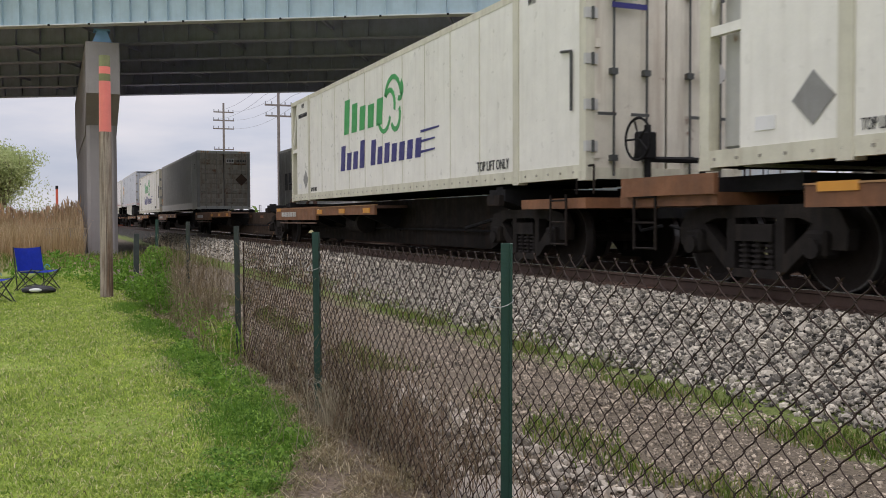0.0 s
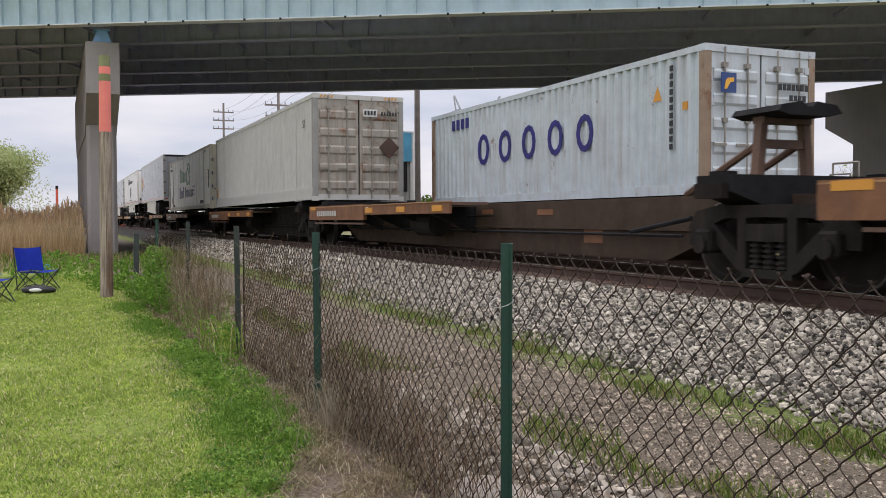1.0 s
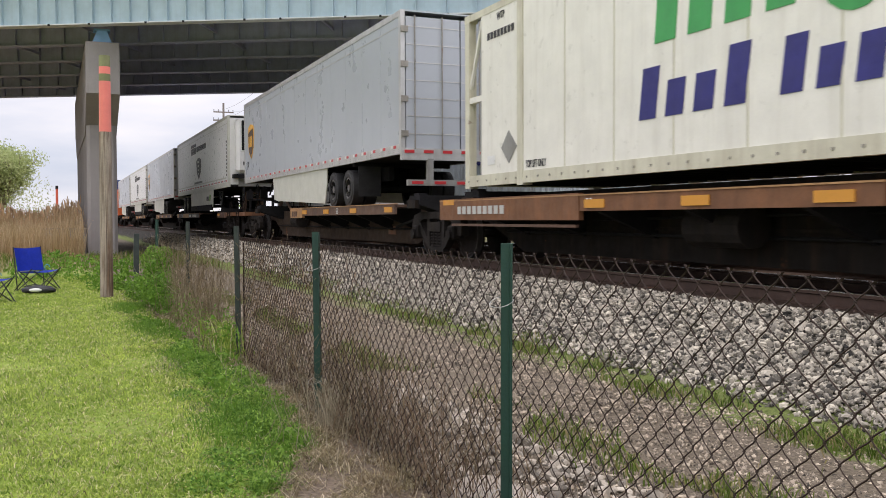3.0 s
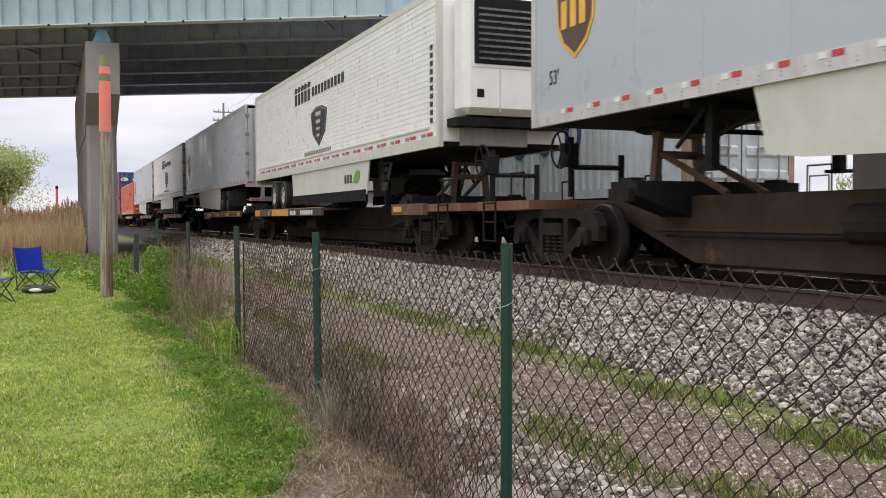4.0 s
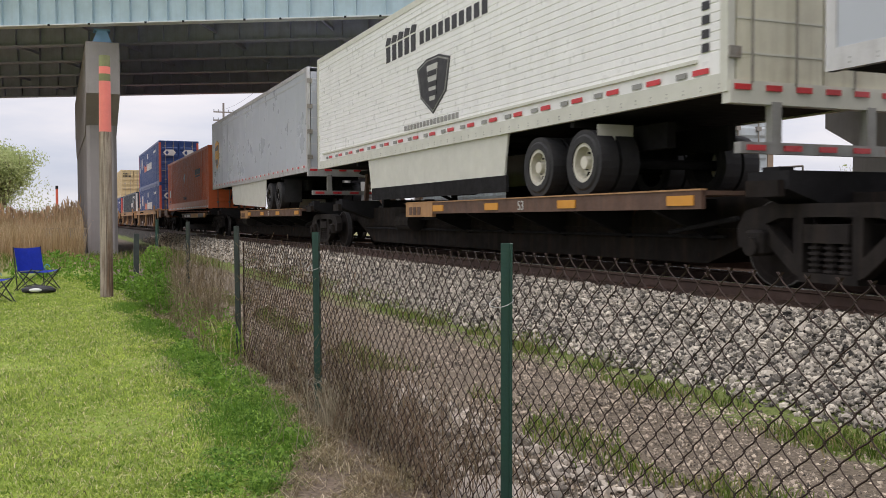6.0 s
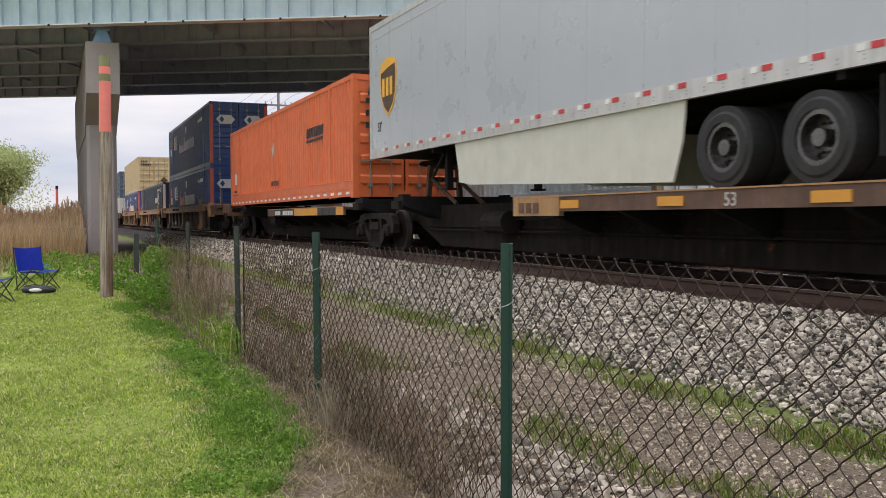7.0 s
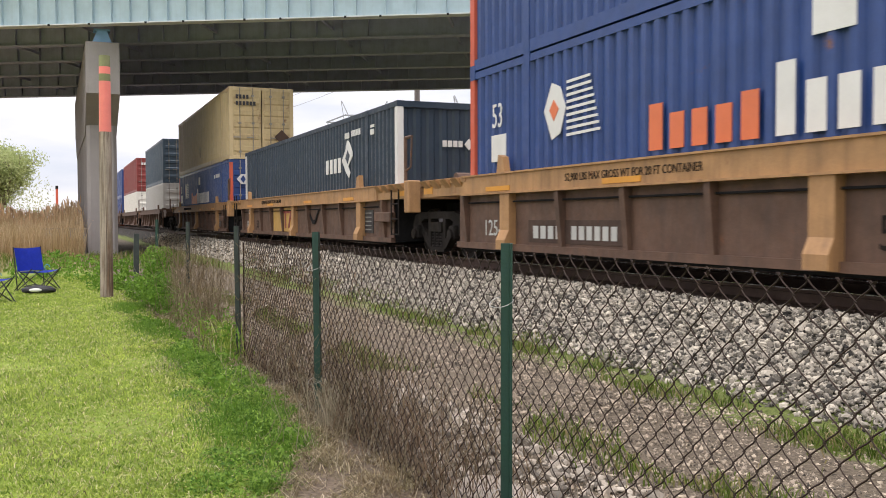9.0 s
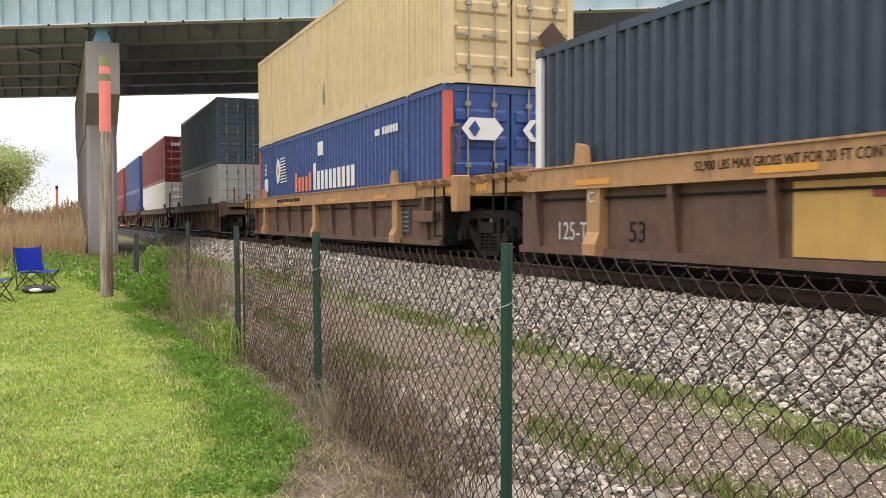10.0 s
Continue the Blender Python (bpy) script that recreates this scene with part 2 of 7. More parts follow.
def add_grain(m, dark):
    """Long upright checks and stains along the timber."""
    n, l, b = m.node_tree.nodes, m.node_tree.links, m.node_tree.nodes["Principled BSDF"]
    old = b.inputs["Base Color"].links[0].from_socket
    P = n.new("ShaderNodeTexCoord").outputs["Object"]
    wide = noise_fac(n, l, P, 7.0, 0.45, 0.62, 4.0, (1.0, 1.0, 0.07))
    thin = noise_fac(n, l, P, 60.0, 0.5, 0.66, 3.0, (1.0, 1.0, 0.02))
    col = mixer(n, l, wide, old, mixer(n, l, 1.0, old, rgb(dark), "MULTIPLY"))
    col = mixer(n, l, thin, col, mixer(n, l, 1.0, col, (0.35, 0.30, 0.27, 1), "MULTIPLY"))
    l.new(col, b.inputs["Base Color"])
add_grain(M["wood"], (0.48, 0.36, 0.28))
M["pink"] = surface("faded_salmon_paint", (0.80, 0.21, 0.17), 0.7, var=0.08, streak=0.15, streak_col=(0.6, 0.35, 0.28))
M["greenband"] = surface("mossy_green_paint", (0.20, 0.21, 0.10), 0.8, var=0.2)
M["farpole"] = surface("far_pole_wood", (0.24, 0.21, 0.19), 0.85, var=0.2)
M["steelgrey"] = surface("galvanised_lattice", (0.34, 0.36, 0.38), 0.6, metal=0.3, var=0.1)
M["chairblue"] = surface("blue_nylon_canvas", (0.010, 0.045, 0.50), 0.7, var=0.12, scale=8, bump=0.2, bump_scale=220)
M["chairframe"] = surface("black_tube", (0.012, 0.012, 0.013), 0.4, var=0.2)
M["bagblack"] = surface("black_bag_nylon", (0.018, 0.018, 0.02), 0.7, var=0.3, scale=6)
M["slab"] = surface("pale_broken_concrete", (0.36, 0.315, 0.26), 0.9, var=0.15, bump=0.4)
M["bark"] = surface("tree_bark", (0.20, 0.165, 0.13), 0.9, var=0.25, bump=0.6)
M["stone"] = surface("limestone_ballast", (0.295, 0.268, 0.218), 0.9, var=0.25, scale=6, fine=90, island=0.95, bump=0.3, bump_scale=120)
M["stone_rust"] = surface("rust_stained_ballast", (0.082, 0.055, 0.040), 0.9, var=0.22, scale=6, fine=90, island=0.6, bump=0.3, bump_scale=120)
M["palestone"] = surface("pale_loose_limestone", (0.30, 0.265, 0.215), 0.9, var=0.2, scale=6, fine=90, island=0.6, bump=0.3, bump_scale=120)
M["pebble"] = surface("grey_lane_gravel", (0.30, 0.25, 0.19), 0.9, var=0.25, scale=6, fine=90, island=0.85, bump=0.2)
M["lawn"] = leafy("lawn_blades", (0.16, 0.25, 0.035), (0.70, 0.78, 0.18), (0.78, 0.70, 0.42), 0.18, patch=0.8, fine_patch=4.5)
M["weed"] = leafy("green_weeds", (0.085, 0.19, 0.022), (0.22, 0.37, 0.05), patch=1.2)
M["ivy"] = leafy("ground_ivy", (0.075, 0.18, 0.027), (0.42, 0.60, 0.12), patch=2.0, fine_patch=8.0)
M["strip"] = leafy("verge_grass", (0.09, 0.14, 0.025), (0.25, 0.32, 0.065), (0.40, 0.31, 0.17), 0.36, patch=1.5, fine_patch=5.0)
M["dry"] = leafy("dry_stalks", (0.16, 0.115, 0.075), (0.40, 0.31, 0.20), (0.58, 0.49, 0.35), 0.2, patch=1.0)
M["thatch"] = leafy("dead_thatch", (0.15, 0.10, 0.062), (0.56, 0.43, 0.28), (0.80, 0.69, 0.50), 0.25, patch=1.5, fine_patch=7.0)
M["straw"] = leafy("pale_straw", (0.30, 0.24, 0.17), (0.56, 0.47, 0.36), patch=1.5)
M["twig"] = leafy("dark_dead_twigs", (0.11, 0.072, 0.048), (0.38, 0.26, 0.17), (0.50, 0.41, 0.31), 0.16, patch=1.5)
M["reed"] = leafy("dry_reeds", (0.50, 0.34, 0.19), (0.82, 0.63, 0.40), (0.80, 0.66, 0.46), 0.2, patch=0.3)
M["plume"] = leafy("reed_plumes", (0.56, 0.34, 0.20), (0.80, 0.55, 0.34), patch=0.5)
M["farroof"] = surface("faded_orange_shed_roof", (0.42, 0.13, 0.075), 0.7, var=0.15, streak=0.3)
M["treeleaf"] = leafy("spring_leaves", (0.34, 0.39, 0.15), (0.60, 0.63, 0.32), patch=0.5)
M["farshrub"] = leafy("far_shrub_leaves", (0.08, 0.15, 0.03), (0.20, 0.28, 0.06), patch=0.5)

def ground_material():
    """One sheet: turf, gravel lane with grass strips, ballast bed as dark as its gaps, rough land beyond; borders
    ragged.
    """
    m, n, l, b = nodes_of("ground_cover")
    tc, sep = n.new("ShaderNodeTexCoord"), n.new("ShaderNodeSeparateXYZ")
    P = tc.outputs["Object"]
    l.new(P, sep.inputs[0])
    wob = n.new("ShaderNodeMath")
    wob.operation = "MULTIPLY_ADD"
    l.new(noise_fac(n, l, P, 1.3, 0.0, 1.0, 6.0), wob.inputs[0])
    wob.inputs[1].default_value = 0.9
    l.new(sep.outputs[0], wob.inputs[2])
    x = wob.outputs[0]
    def step(lo, hi):
        r = n.new("ShaderNodeMapRange")
        r.inputs[1].default_value, r.inputs[2].default_value = lo, hi
        l.new(x, r.inputs[0])
        return r.outputs[0]
    big, fine = noise_fac(n, l, P, 0.7, 0.3, 0.7), noise_fac(n, l, P, 30, 0.3, 0.7)
    turf = mixer(n, l, big, (0.13, 0.20, 0.03, 1), (0.25, 0.33, 0.06, 1))
    turf = mixer(n, l, noise_fac(n, l, P, 9, 0.45, 0.8), turf, (0.23, 0.22, 0.08, 1))
    soil = mixer(n, l, fine, (0.075, 0.055, 0.042, 1), (0.24, 0.19, 0.14, 1))
    lane = mixer(n, l, noise_fac(n, l, P, 45, 0.3, 0.7), (0.070, 0.056, 0.040, 1), (0.195, 0.160, 0.118, 1))
    green = mixer(n, l, fine, (0.075, 0.10, 0.025, 1), (0.16, 0.19, 0.06, 1))
    # bed under the ballast: shade between the stones painted in as near black
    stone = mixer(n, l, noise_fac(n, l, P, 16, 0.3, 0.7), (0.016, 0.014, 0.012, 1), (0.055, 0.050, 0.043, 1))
    rough = mixer(n, l, big, (0.11, 0.12, 0.04, 1), (0.22, 0.19, 0.10, 1))
    far = n.new("ShaderNodeMapRange")
    far.inputs[1].default_value, far.inputs[2].default_value = 25.0, 31.0
    l.new(sep.outputs[1], far.inputs[0])
    turf = mixer(n, l, far.outputs[0], turf, mixer(n, l, big, (0.20, 0.15, 0.085, 1), (0.30, 0.24, 0.15, 1)))
    col = mixer(n, l, step(1.22, 1.50), turf, soil)
    col = mixer(n, l, step(2.35, 2.65), col, lane)
    col = mixer(n, l, step(4.70, 4.85), col, green)
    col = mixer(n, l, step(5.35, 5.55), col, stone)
    col = mixer(n, l, step(6.70, 6.95), col, mixer(n, l, noise_fac(n, l, P, 20, 0.3, 0.7), (0.028, 0.019, 0.014, 1), (0.105, 0.068, 0.047, 1)))
    col = mixer(n, l, step(14.4, 15.4), col, rough)
    l.new(col, b.inputs["Base Color"])
    b.inputs["Roughness"].default_value = 0.95
    b.inputs["Specular IOR Level"].default_value = 0.2
    bp = n.new("ShaderNodeBump")
    bp.inputs["Strength"].default_value, bp.inputs["Distance"].default_value = 0.6, 0.03
    l.new(noise_fac(n, l, P, 28, 0.2, 0.8), bp.inputs["Height"])
    l.new(bp.outputs[0], b.inputs["Normal"])
    return m
M["ground"] = ground_material()

# ---- building helpers ----
def link_mesh(name, bm, material):
    me = bpy.data.meshes.new(name)
    bm.normal_update()
    bm.to_mesh(me)
    bm.free()
    me.materials.append(material)
    return me

def part(name, bm, material, parent, label=""):
    """One mesh object under a thing or a part."""
    ob = new(name, link_mesh(name, bm, material))
    ob.parent = parent
    return tagged(ob, label)

def shared(name, mesh, parent, m=None, label=""):
    ob = new(name, mesh)
    ob.parent = parent
    if m is not None:
        ob.matrix_basis = m
    return tagged(ob, label)

def thing(name, label, category, group="", at=None, kind=""):
    ob = new(name)
    ob.empty_display_size = 0.2
    if at is not None:
        ob.matrix_basis = at
    return tagged(ob, label, category, group, kind)

def solid(name, bm, material, label, category="", group="", kind="", at=None):
    ob = new(name, link_mesh(name, bm, material))
    if at is not None:
        ob.matrix_basis = at
    return tagged(ob, label, category, group, kind)

def box(bm, x0, x1, y0, y1, z0, z1, bevel=0.0):
    v = [bm.verts.new((x, y, z)) for x in (x0, x1) for y in (y0, y1) for z in (z0, z1)]
    f = [bm.faces.new([v[i] for i in q]) for q in ((0, 1, 3, 2), (4, 6, 7, 5), (0, 4, 5, 1), (2, 3, 7, 6), (0, 2, 6, 4), (1, 5, 7, 3))]
    if bevel:
        bmesh.ops.bevel(bm, geom=list({e for q in f for e in q.edges}), offset=bevel, segments=1, affect="EDGES")
    return bm

def boxes(*rows):
    bm = bmesh.new()
    for r in rows:
        box(bm, *r)
    return bm

def rod(bm, a, b, r0, r1=None, n=8, cap=True):
    a, b = Vector(a), Vector(b)
    r1 = r0 if r1 is None else r1
    d = (b - a).normalized()
    u = d.orthogonal().normalized()
    w = d.cross(u)
    ra = [bm.verts.new(a + (u * math.cos(2 * math.pi * i / n) + w * math.sin(2 * math.pi * i / n)) * r0) for i in range(n)]
    rb = [bm.verts.new(b + (u * math.cos(2 * math.pi * i / n) + w * math.sin(2 * math.pi * i / n)) * r1) for i in range(n)]
    for i in range(n):
        bm.faces.new((ra[i], ra[(i + 1) % n], rb[(i + 1) % n], rb[i]))
    if cap:
        bm.faces.new(ra[::-1])
        bm.faces.new(rb)
    return bm

def rods(*rows, n=8):
    bm = bmesh.new()
    for r in rows:
        rod(bm, *r, n=n)
    return bm

def prism(bm, pts, axis, lo, hi):
    """A polygon pulled straight: axis x takes (y, z), axis y takes (x, z), axis z takes (x, y)."""
    def at(p, k):
        return {"x": (k, p[0], p[1]), "y": (p[0], k, p[1]), "z": (p[0], p[1], k)}[axis]
    a, b = [bm.verts.new(at(p, lo)) for p in pts], [bm.verts.new(at(p, hi)) for p in pts]
    k = len(pts)
    for i in range(k):
        bm.faces.new((a[i], a[(i + 1) % k], b[(i + 1) % k], b[i]))
    bm.faces.new(a[::-1])
    bm.faces.new(b)
    return bm

def prisms(axis, lo, hi, *polys):
    bm = bmesh.new()
    for p in polys:
        prism(bm, p, axis, lo, hi)
    return bm

def disc(bm, c, axis, r, half, n=20, hole=0.0, dish=0.0):
    """A wheel-like solid about the x axis at c."""
    ring = lambda rad, x: [bm.verts.new((c[0] + x, c[1] + rad * math.cos(2 * math.pi * i / n), c[2] + rad * math.sin(2 * math.pi * i / n))) for i in range(n)]
    prof = [(hole or 0.02, -half + dish), (r * 0.8, -half + dish), (r * 0.86, -half), (r, -half), (r, half), (r * 0.86, half), (r * 0.8, half - dish), (hole or 0.02, half - dish)]
    rr = [ring(a, b) for a, b in prof]
    for p, q in zip(rr, rr[1:]):
        for i in range(n):
            bm.faces.new((p[i], p[(i + 1) % n], q[(i + 1) % n], q[i]))
    if hole:
        for i in range(n):
            bm.faces.new((rr[-1][i], rr[-1][(i + 1) % n], rr[0][(i + 1) % n], rr[0][i]))
    else:
        bm.faces.new(rr[0])
        bm.faces.new(rr[-1][::-1])
    return bm

def cloud_mesh(name, verts, faces, material):
    me = bpy.data.meshes.new(name)
    me.from_pydata(np.asarray(verts, float).tolist(), [], np.asarray(faces).tolist())
    me.materials.append(material)
    me.update()
    return me

TEXTS = {}
def lettering(words, height, material):
    """Words in the built-in font as a thin mesh; origin at the lower left, x along the line."""
    key = (words, height, material.name)
    if key not in TEXTS:
        cu = bpy.data.curves.new("words", "FONT")
        cu.body, cu.size, cu.extrude, cu.resolution_u = words, height / 0.70, 0.003, 3
        ob = bpy.data.objects.new("words", cu)
        scene.collection.objects.link(ob)
        me = bpy.data.meshes.new_from_object(ob.evaluated_get(bpy.context.evaluated_depsgraph_get()))
        bpy.data.objects.remove(ob)
        me.materials.clear()
        me.materials.append(material)
        TEXTS[key] = me
    return TEXTS[key]

SIDE = Matrix(((0, 0, -1, 0), (-1, 0, 0, 0), (0, 1, 0, 0), (0, 0, 0, 1)))   # reads along -y on the face towards -x

def words_on_side(text, y, z, x, height, material, parent, squeeze=1.0):
    m = Matrix.Translation((x, y, z)) @ SIDE @ Matrix.Diagonal((squeeze, 1, 1, 1))
    return shared("lettering", lettering(text, height, material), parent, m)

def side_shapes(polys, x, material, parent, name="emblem", label=""):
    """Flat painted shapes on a side wall: polygons of (y, z)."""
    single = {"brand_shapes": "brand_block", "shield_blocks": "brand_block", "number_bars": "number_bar", "shield_bars": "shield_bar", "logo_bars": "logo_bar", "label_lines": "label_line", "speed_lines": "speed_line"}.get(name)
    if single:
        for p in polys:
            ob = part(single, prisms("x", x - 0.007, x + 0.003, p), material, parent, label)
        return ob
    ob = part(name, prisms("x", x - 0.007, x + 0.003, *polys), material, parent, label)
    return tagged(ob, kind="stuff") if len(polys) > 3 else ob

def word_blocks(y_left, y_right, z0, z1, count, lean=0.0, gap=0.36, sizes=None):
    """A brand word as plain leaning bars, y falling from left to right."""
    out, step = [], (y_left - y_right) / count
    for i in range(count):
        h, w = (z1 - z0) * (sizes[i] if sizes else 1.0), step * (1 - gap)
        out.append([(y_left - i * step - a * w - lean * b * h, z0 + b * h) for a, b in ((0, 0), (1, 0), (1, 1), (0, 1))])
    return out

def code_bars(y_left, y_right, z0, z1, count):
    """Reference numbers as plain bars."""
    step = (y_left - y_right) / count
    return [[(y_left - i * step, z0), (y_left - (i + 0.68) * step, z0), (y_left - (i + 0.68) * step, z1), (y_left - i * step, z1)] for i in range(count)]

MOVERS = []      # (thing, place along the train at the clip's start, height of its origin)
FAR_MOVERS = []  # the same for the slow train on the far line
# ---- ground, one sheet to the horizon ----
def ground_z(x, y):
    if x < 1.9:
        z = 0.0
    elif x < 4.7:
        z = 0.0
    elif x < 6.25:
        z = 0.54 * (x - 4.7) / 1.55
    elif x < 13.0:
        z = 0.54
    elif x < 15.0:
        z = 0.54 * (15.0 - x) / 2.0
    else:
        z = 0.0
    return z

def build_ground():
    xs = [-1500, -300, -80, -30, -12, -6, -3, -1.5, -0.5, 0.3, 0.9, 1.4, 1.9, 2.4, 2.9, 3.4, 3.9, 4.3, 4.7, 5.0, 5.4, 5.8, 6.25, 6.6, 7.74, 8.9, 9.6, 11.4, 13.0, 13.6, 15.0, 20, 40, 90, 300, 1500]
    ys = [-300, -60, -20, -8, -3, 0, 1.5] + [2 + 0.75 * i for i in range(50)] + [42, 48, 56, 68, 85, 110, 150, 250, 500, 1500, 3000]
    bm = bmesh.new()
    grid = [[bm.verts.new((x, y, ground_z(x, y) + (0.03 * noise.noise((x * 0.8, y * 0.8, 0)) if abs(x) < 14 and abs(y) < 60 else 0))) for x in xs] for y in ys]
    for r0, r1 in zip(grid, grid[1:]):
        for i in range(len(xs) - 1):
            bm.faces.new((r0[i], r0[i + 1], r1[i + 1], r1[i]))
    ob = solid("ground", bm, M["ground"], "mown turf, gravel lane and ballast bank with gap shade in its colour", "ground", kind="structure")
    for p in ob.data.polygons:
        p.use_smooth = True
build_ground()

RAIL_PROFILE = [(-0.07, -0.17), (0.07, -0.17), (0.07, -0.155), (0.012, -0.135), (0.009, -0.045), (0.036, -0.035), (0.036, -0.004), (-0.036, -0.004), (-0.036, -0.035), (-0.009, -0.045), (-0.012, -0.135), (-0.07, -0.155)]

def build_track(xc, y0, y1, tie_span, label):
    track = thing("railway_track", label, "track", kind="structure", at=pose(xc, 0, ZR))
    for sx in (-0.755, 0.755):
        rail = part("rail", prisms("y", y0, y1, [(sx + a, b) for a, b in RAIL_PROFILE]), M["rail"], track, "rust-brown steel rail")
        part("rail_head", boxes((sx - 0.030, sx + 0.030, y0, y1, -0.004, 0.001)), M["railtop"], rail, "polished running surface")
    bm = bmesh.new()
    box(bm, -1.3, 1.3, -0.11, 0.11, -0.34, -0.165, 0.012)
    tie, bm = link_mesh("sleeper", bm, M["tie"]), bmesh.new()
    plate = link_mesh("tie_plate", boxes((-0.17, 0.17, -0.09, 0.09, -0.168, -0.150), (0.09, 0.115, -0.05, -0.03, -0.16, -0.125), (-0.115, -0.09, 0.03, 0.05, -0.16, -0.125)), M["rail"])
    rng = random.Random(5)
    y = tie_span[0]
    while y < tie_span[1]:
        t = shared("sleeper", tie, track, pose(rng.uniform(-0.04, 0.04), y, rng.uniform(-0.012, 0.008), 0, 0, rng.uniform(-1, 1)))
        if y < 30 and xc < 9:
            shared("tie_plate", plate, t, pose(-0.755, 0, 0))
        y += 0.53
    return track
build_track(XC, -270, 400, (1.0, 95.0), "rusty main line rails on brown wooden sleepers in ballast")
build_track(XC2, -40, 400, (5.0, 45.0), "rusty second line with a slow wagon train on it")

# ---- steel road bridge on concrete piers ----
BR = Matrix(((0.873, 0.488, 0, 0.14), (-0.488, 0.873, 0, 38.28), (0, 0, 1, 8.88), (0, 0, 0, 1)))
def build_bridge():
    bridge = thing("road_bridge", "pale blue steel girder road bridge with dark underside on concrete piers", "bridge", at=BR)
    u0, u1 = -60.0, 95.0
    for k in range(6):
        v = 3.78 * k
        web = boxes((u0, u1, v - 0.02, v + 0.02, 0.03, 2.1))
        girder = part("girder", web, M["girder"] if k == 0 else M["girder_dark"], bridge, "pale blue riveted plate girder" if k == 0 else "dark inner girder")
        part("bottom_flange", boxes((u0, u1, v - 0.24, v + 0.24, 0.0, 0.045)), M["flange"] if k == 0 else M["girder_dark"], girder, "pale flange edge" if k == 0 else "")
        part("top_flange", boxes((u0, u1, v - 0.2, v + 0.2, 2.1, 2.14)), M["girder_dark"], girder)
    fascia = bridge.children[0]
    st = link_mesh("stiffener", boxes((-0.012, 0.012, -0.20, -0.02, 0.045, 2.1)), M["girder"])
    u = -14.0
    while u < 42:
        shared("stiffener", st, fascia, pose(u, 0, 0))
        u += 0.74 if u < 7 else 0.86 if u < 11 else 1.12 if u < 16 else 1.45 if u < 22 else 1.15
    inner = link_mesh("stiffener", boxes((-0.012, 0.012, -0.17, -0.02, 0.045, 2.1)), M["girder_dark"])
    for k in range(1, 6):
        for i in range(26):
            shared("stiffener", inner, bridge.children[k], pose(-16 + 1.1 * i, 3.78 * k, 0))
    bolt = link_mesh("bolt", boxes((-0.04, 0.04, -0.27, -0.24, -0.03, 0.04)), M["black"])
    for i in range(20):
        shared("bolt", bolt, fascia, pose(-6 + 1.9 * i + 0.3 * math.sin(i * 3), 0, 0))
    part("deck_slab", boxes((u0, u1, -0.9, 19.8, 2.14, 2.5)), M["deckslab"], bridge, "dark concrete deck underside")
    part("parapet", boxes((u0, u1, -0.9, -0.6, 2.5, 3.4), (u0, u1, 19.5, 19.8, 2.5, 3.4)), M["concrete"], bridge)
    cross = link_mesh("cross_frame", boxes((-0.05, 0.05, 0.03, 3.75, 0.35, 0.47), (-0.05, 0.05, 0.03, 3.75, 1.6, 1.72)), M["girder_dark"])
    for k in range(5):
        for i in range(18):
            shared("cross_frame", cross, bridge, pose(-30 + 5.0 * i, 3.78 * k, 0))
    slat = link_mesh("deck_rib", boxes((-0.04, 0.04, 0.25, 3.53, 2.02, 2.14)), M["deckslab"])
    for k in range(5):
        for i in range(58):
            shared("deck_rib", slat, bridge, pose(-18 + 1.05 * i, 3.78 * k, 0))
build_bridge()

def build_pier(x, y0, y1, label):
    """Hammerhead wall pier, its long side along the track."""
    pier = thing("bridge_pier", label, "bridge pier", "concrete bridge piers", at=pose(x, 0, 0))
    ym = 1.9
    part("shaft", prisms("z", -0.3, 5.3, [(-0.58, y0 + ym + 0.1), (-0.45, y0 + ym), (0.45, y0 + ym), (0.58, y0 + ym + 0.1), (0.58, y1 - ym), (-0.58, y1 - ym)]), M["concrete"], pier)
    part("cap", prisms("x", -0.62, 0.62, [(y0, 6.35), (y0 + 2.6, 4.95), (y1 - 2.6, 4.95), (y1, 6.35), (y1, 8.35), (y0, 8.35)]), M["concrete"], pier, "overhanging grey concrete pier cap")
    bm = bmesh.new()
    prism(bm, [(-0.36, 8.35), (0.36, 8.35), (0.18, 8.82), (-0.18, 8.82)], "y", y0 + 0.15, y0 + 0.75)
    box(bm, -0.3, 0.3, y0 + 0.1, y0 + 0.8, 8.82, 8.88)
    part("bearing", bm, M["bearing"] if x < 10 else M["girder_dark"], pier, "steel bridge bearing")
    for k in range(1, 5):
        yy = y0 + 0.4 + 4.3 * k
        if yy < y1 - 0.5:
            part("bearing", boxes((-0.3, 0.3, yy - 0.3, yy + 0.3, 8.35, 8.88)), M["girder_dark"], pier)
build_pier(1.78, 38.0, 59.3, "grey concrete wall pier under the bridge beside reeds")
build_pier(29.4, 31.6, 53.0, "grey concrete wall pier just beyond the far line")
build_pier(40.2, 17.0, 38.4, "grey concrete wall pier beyond the tracks")

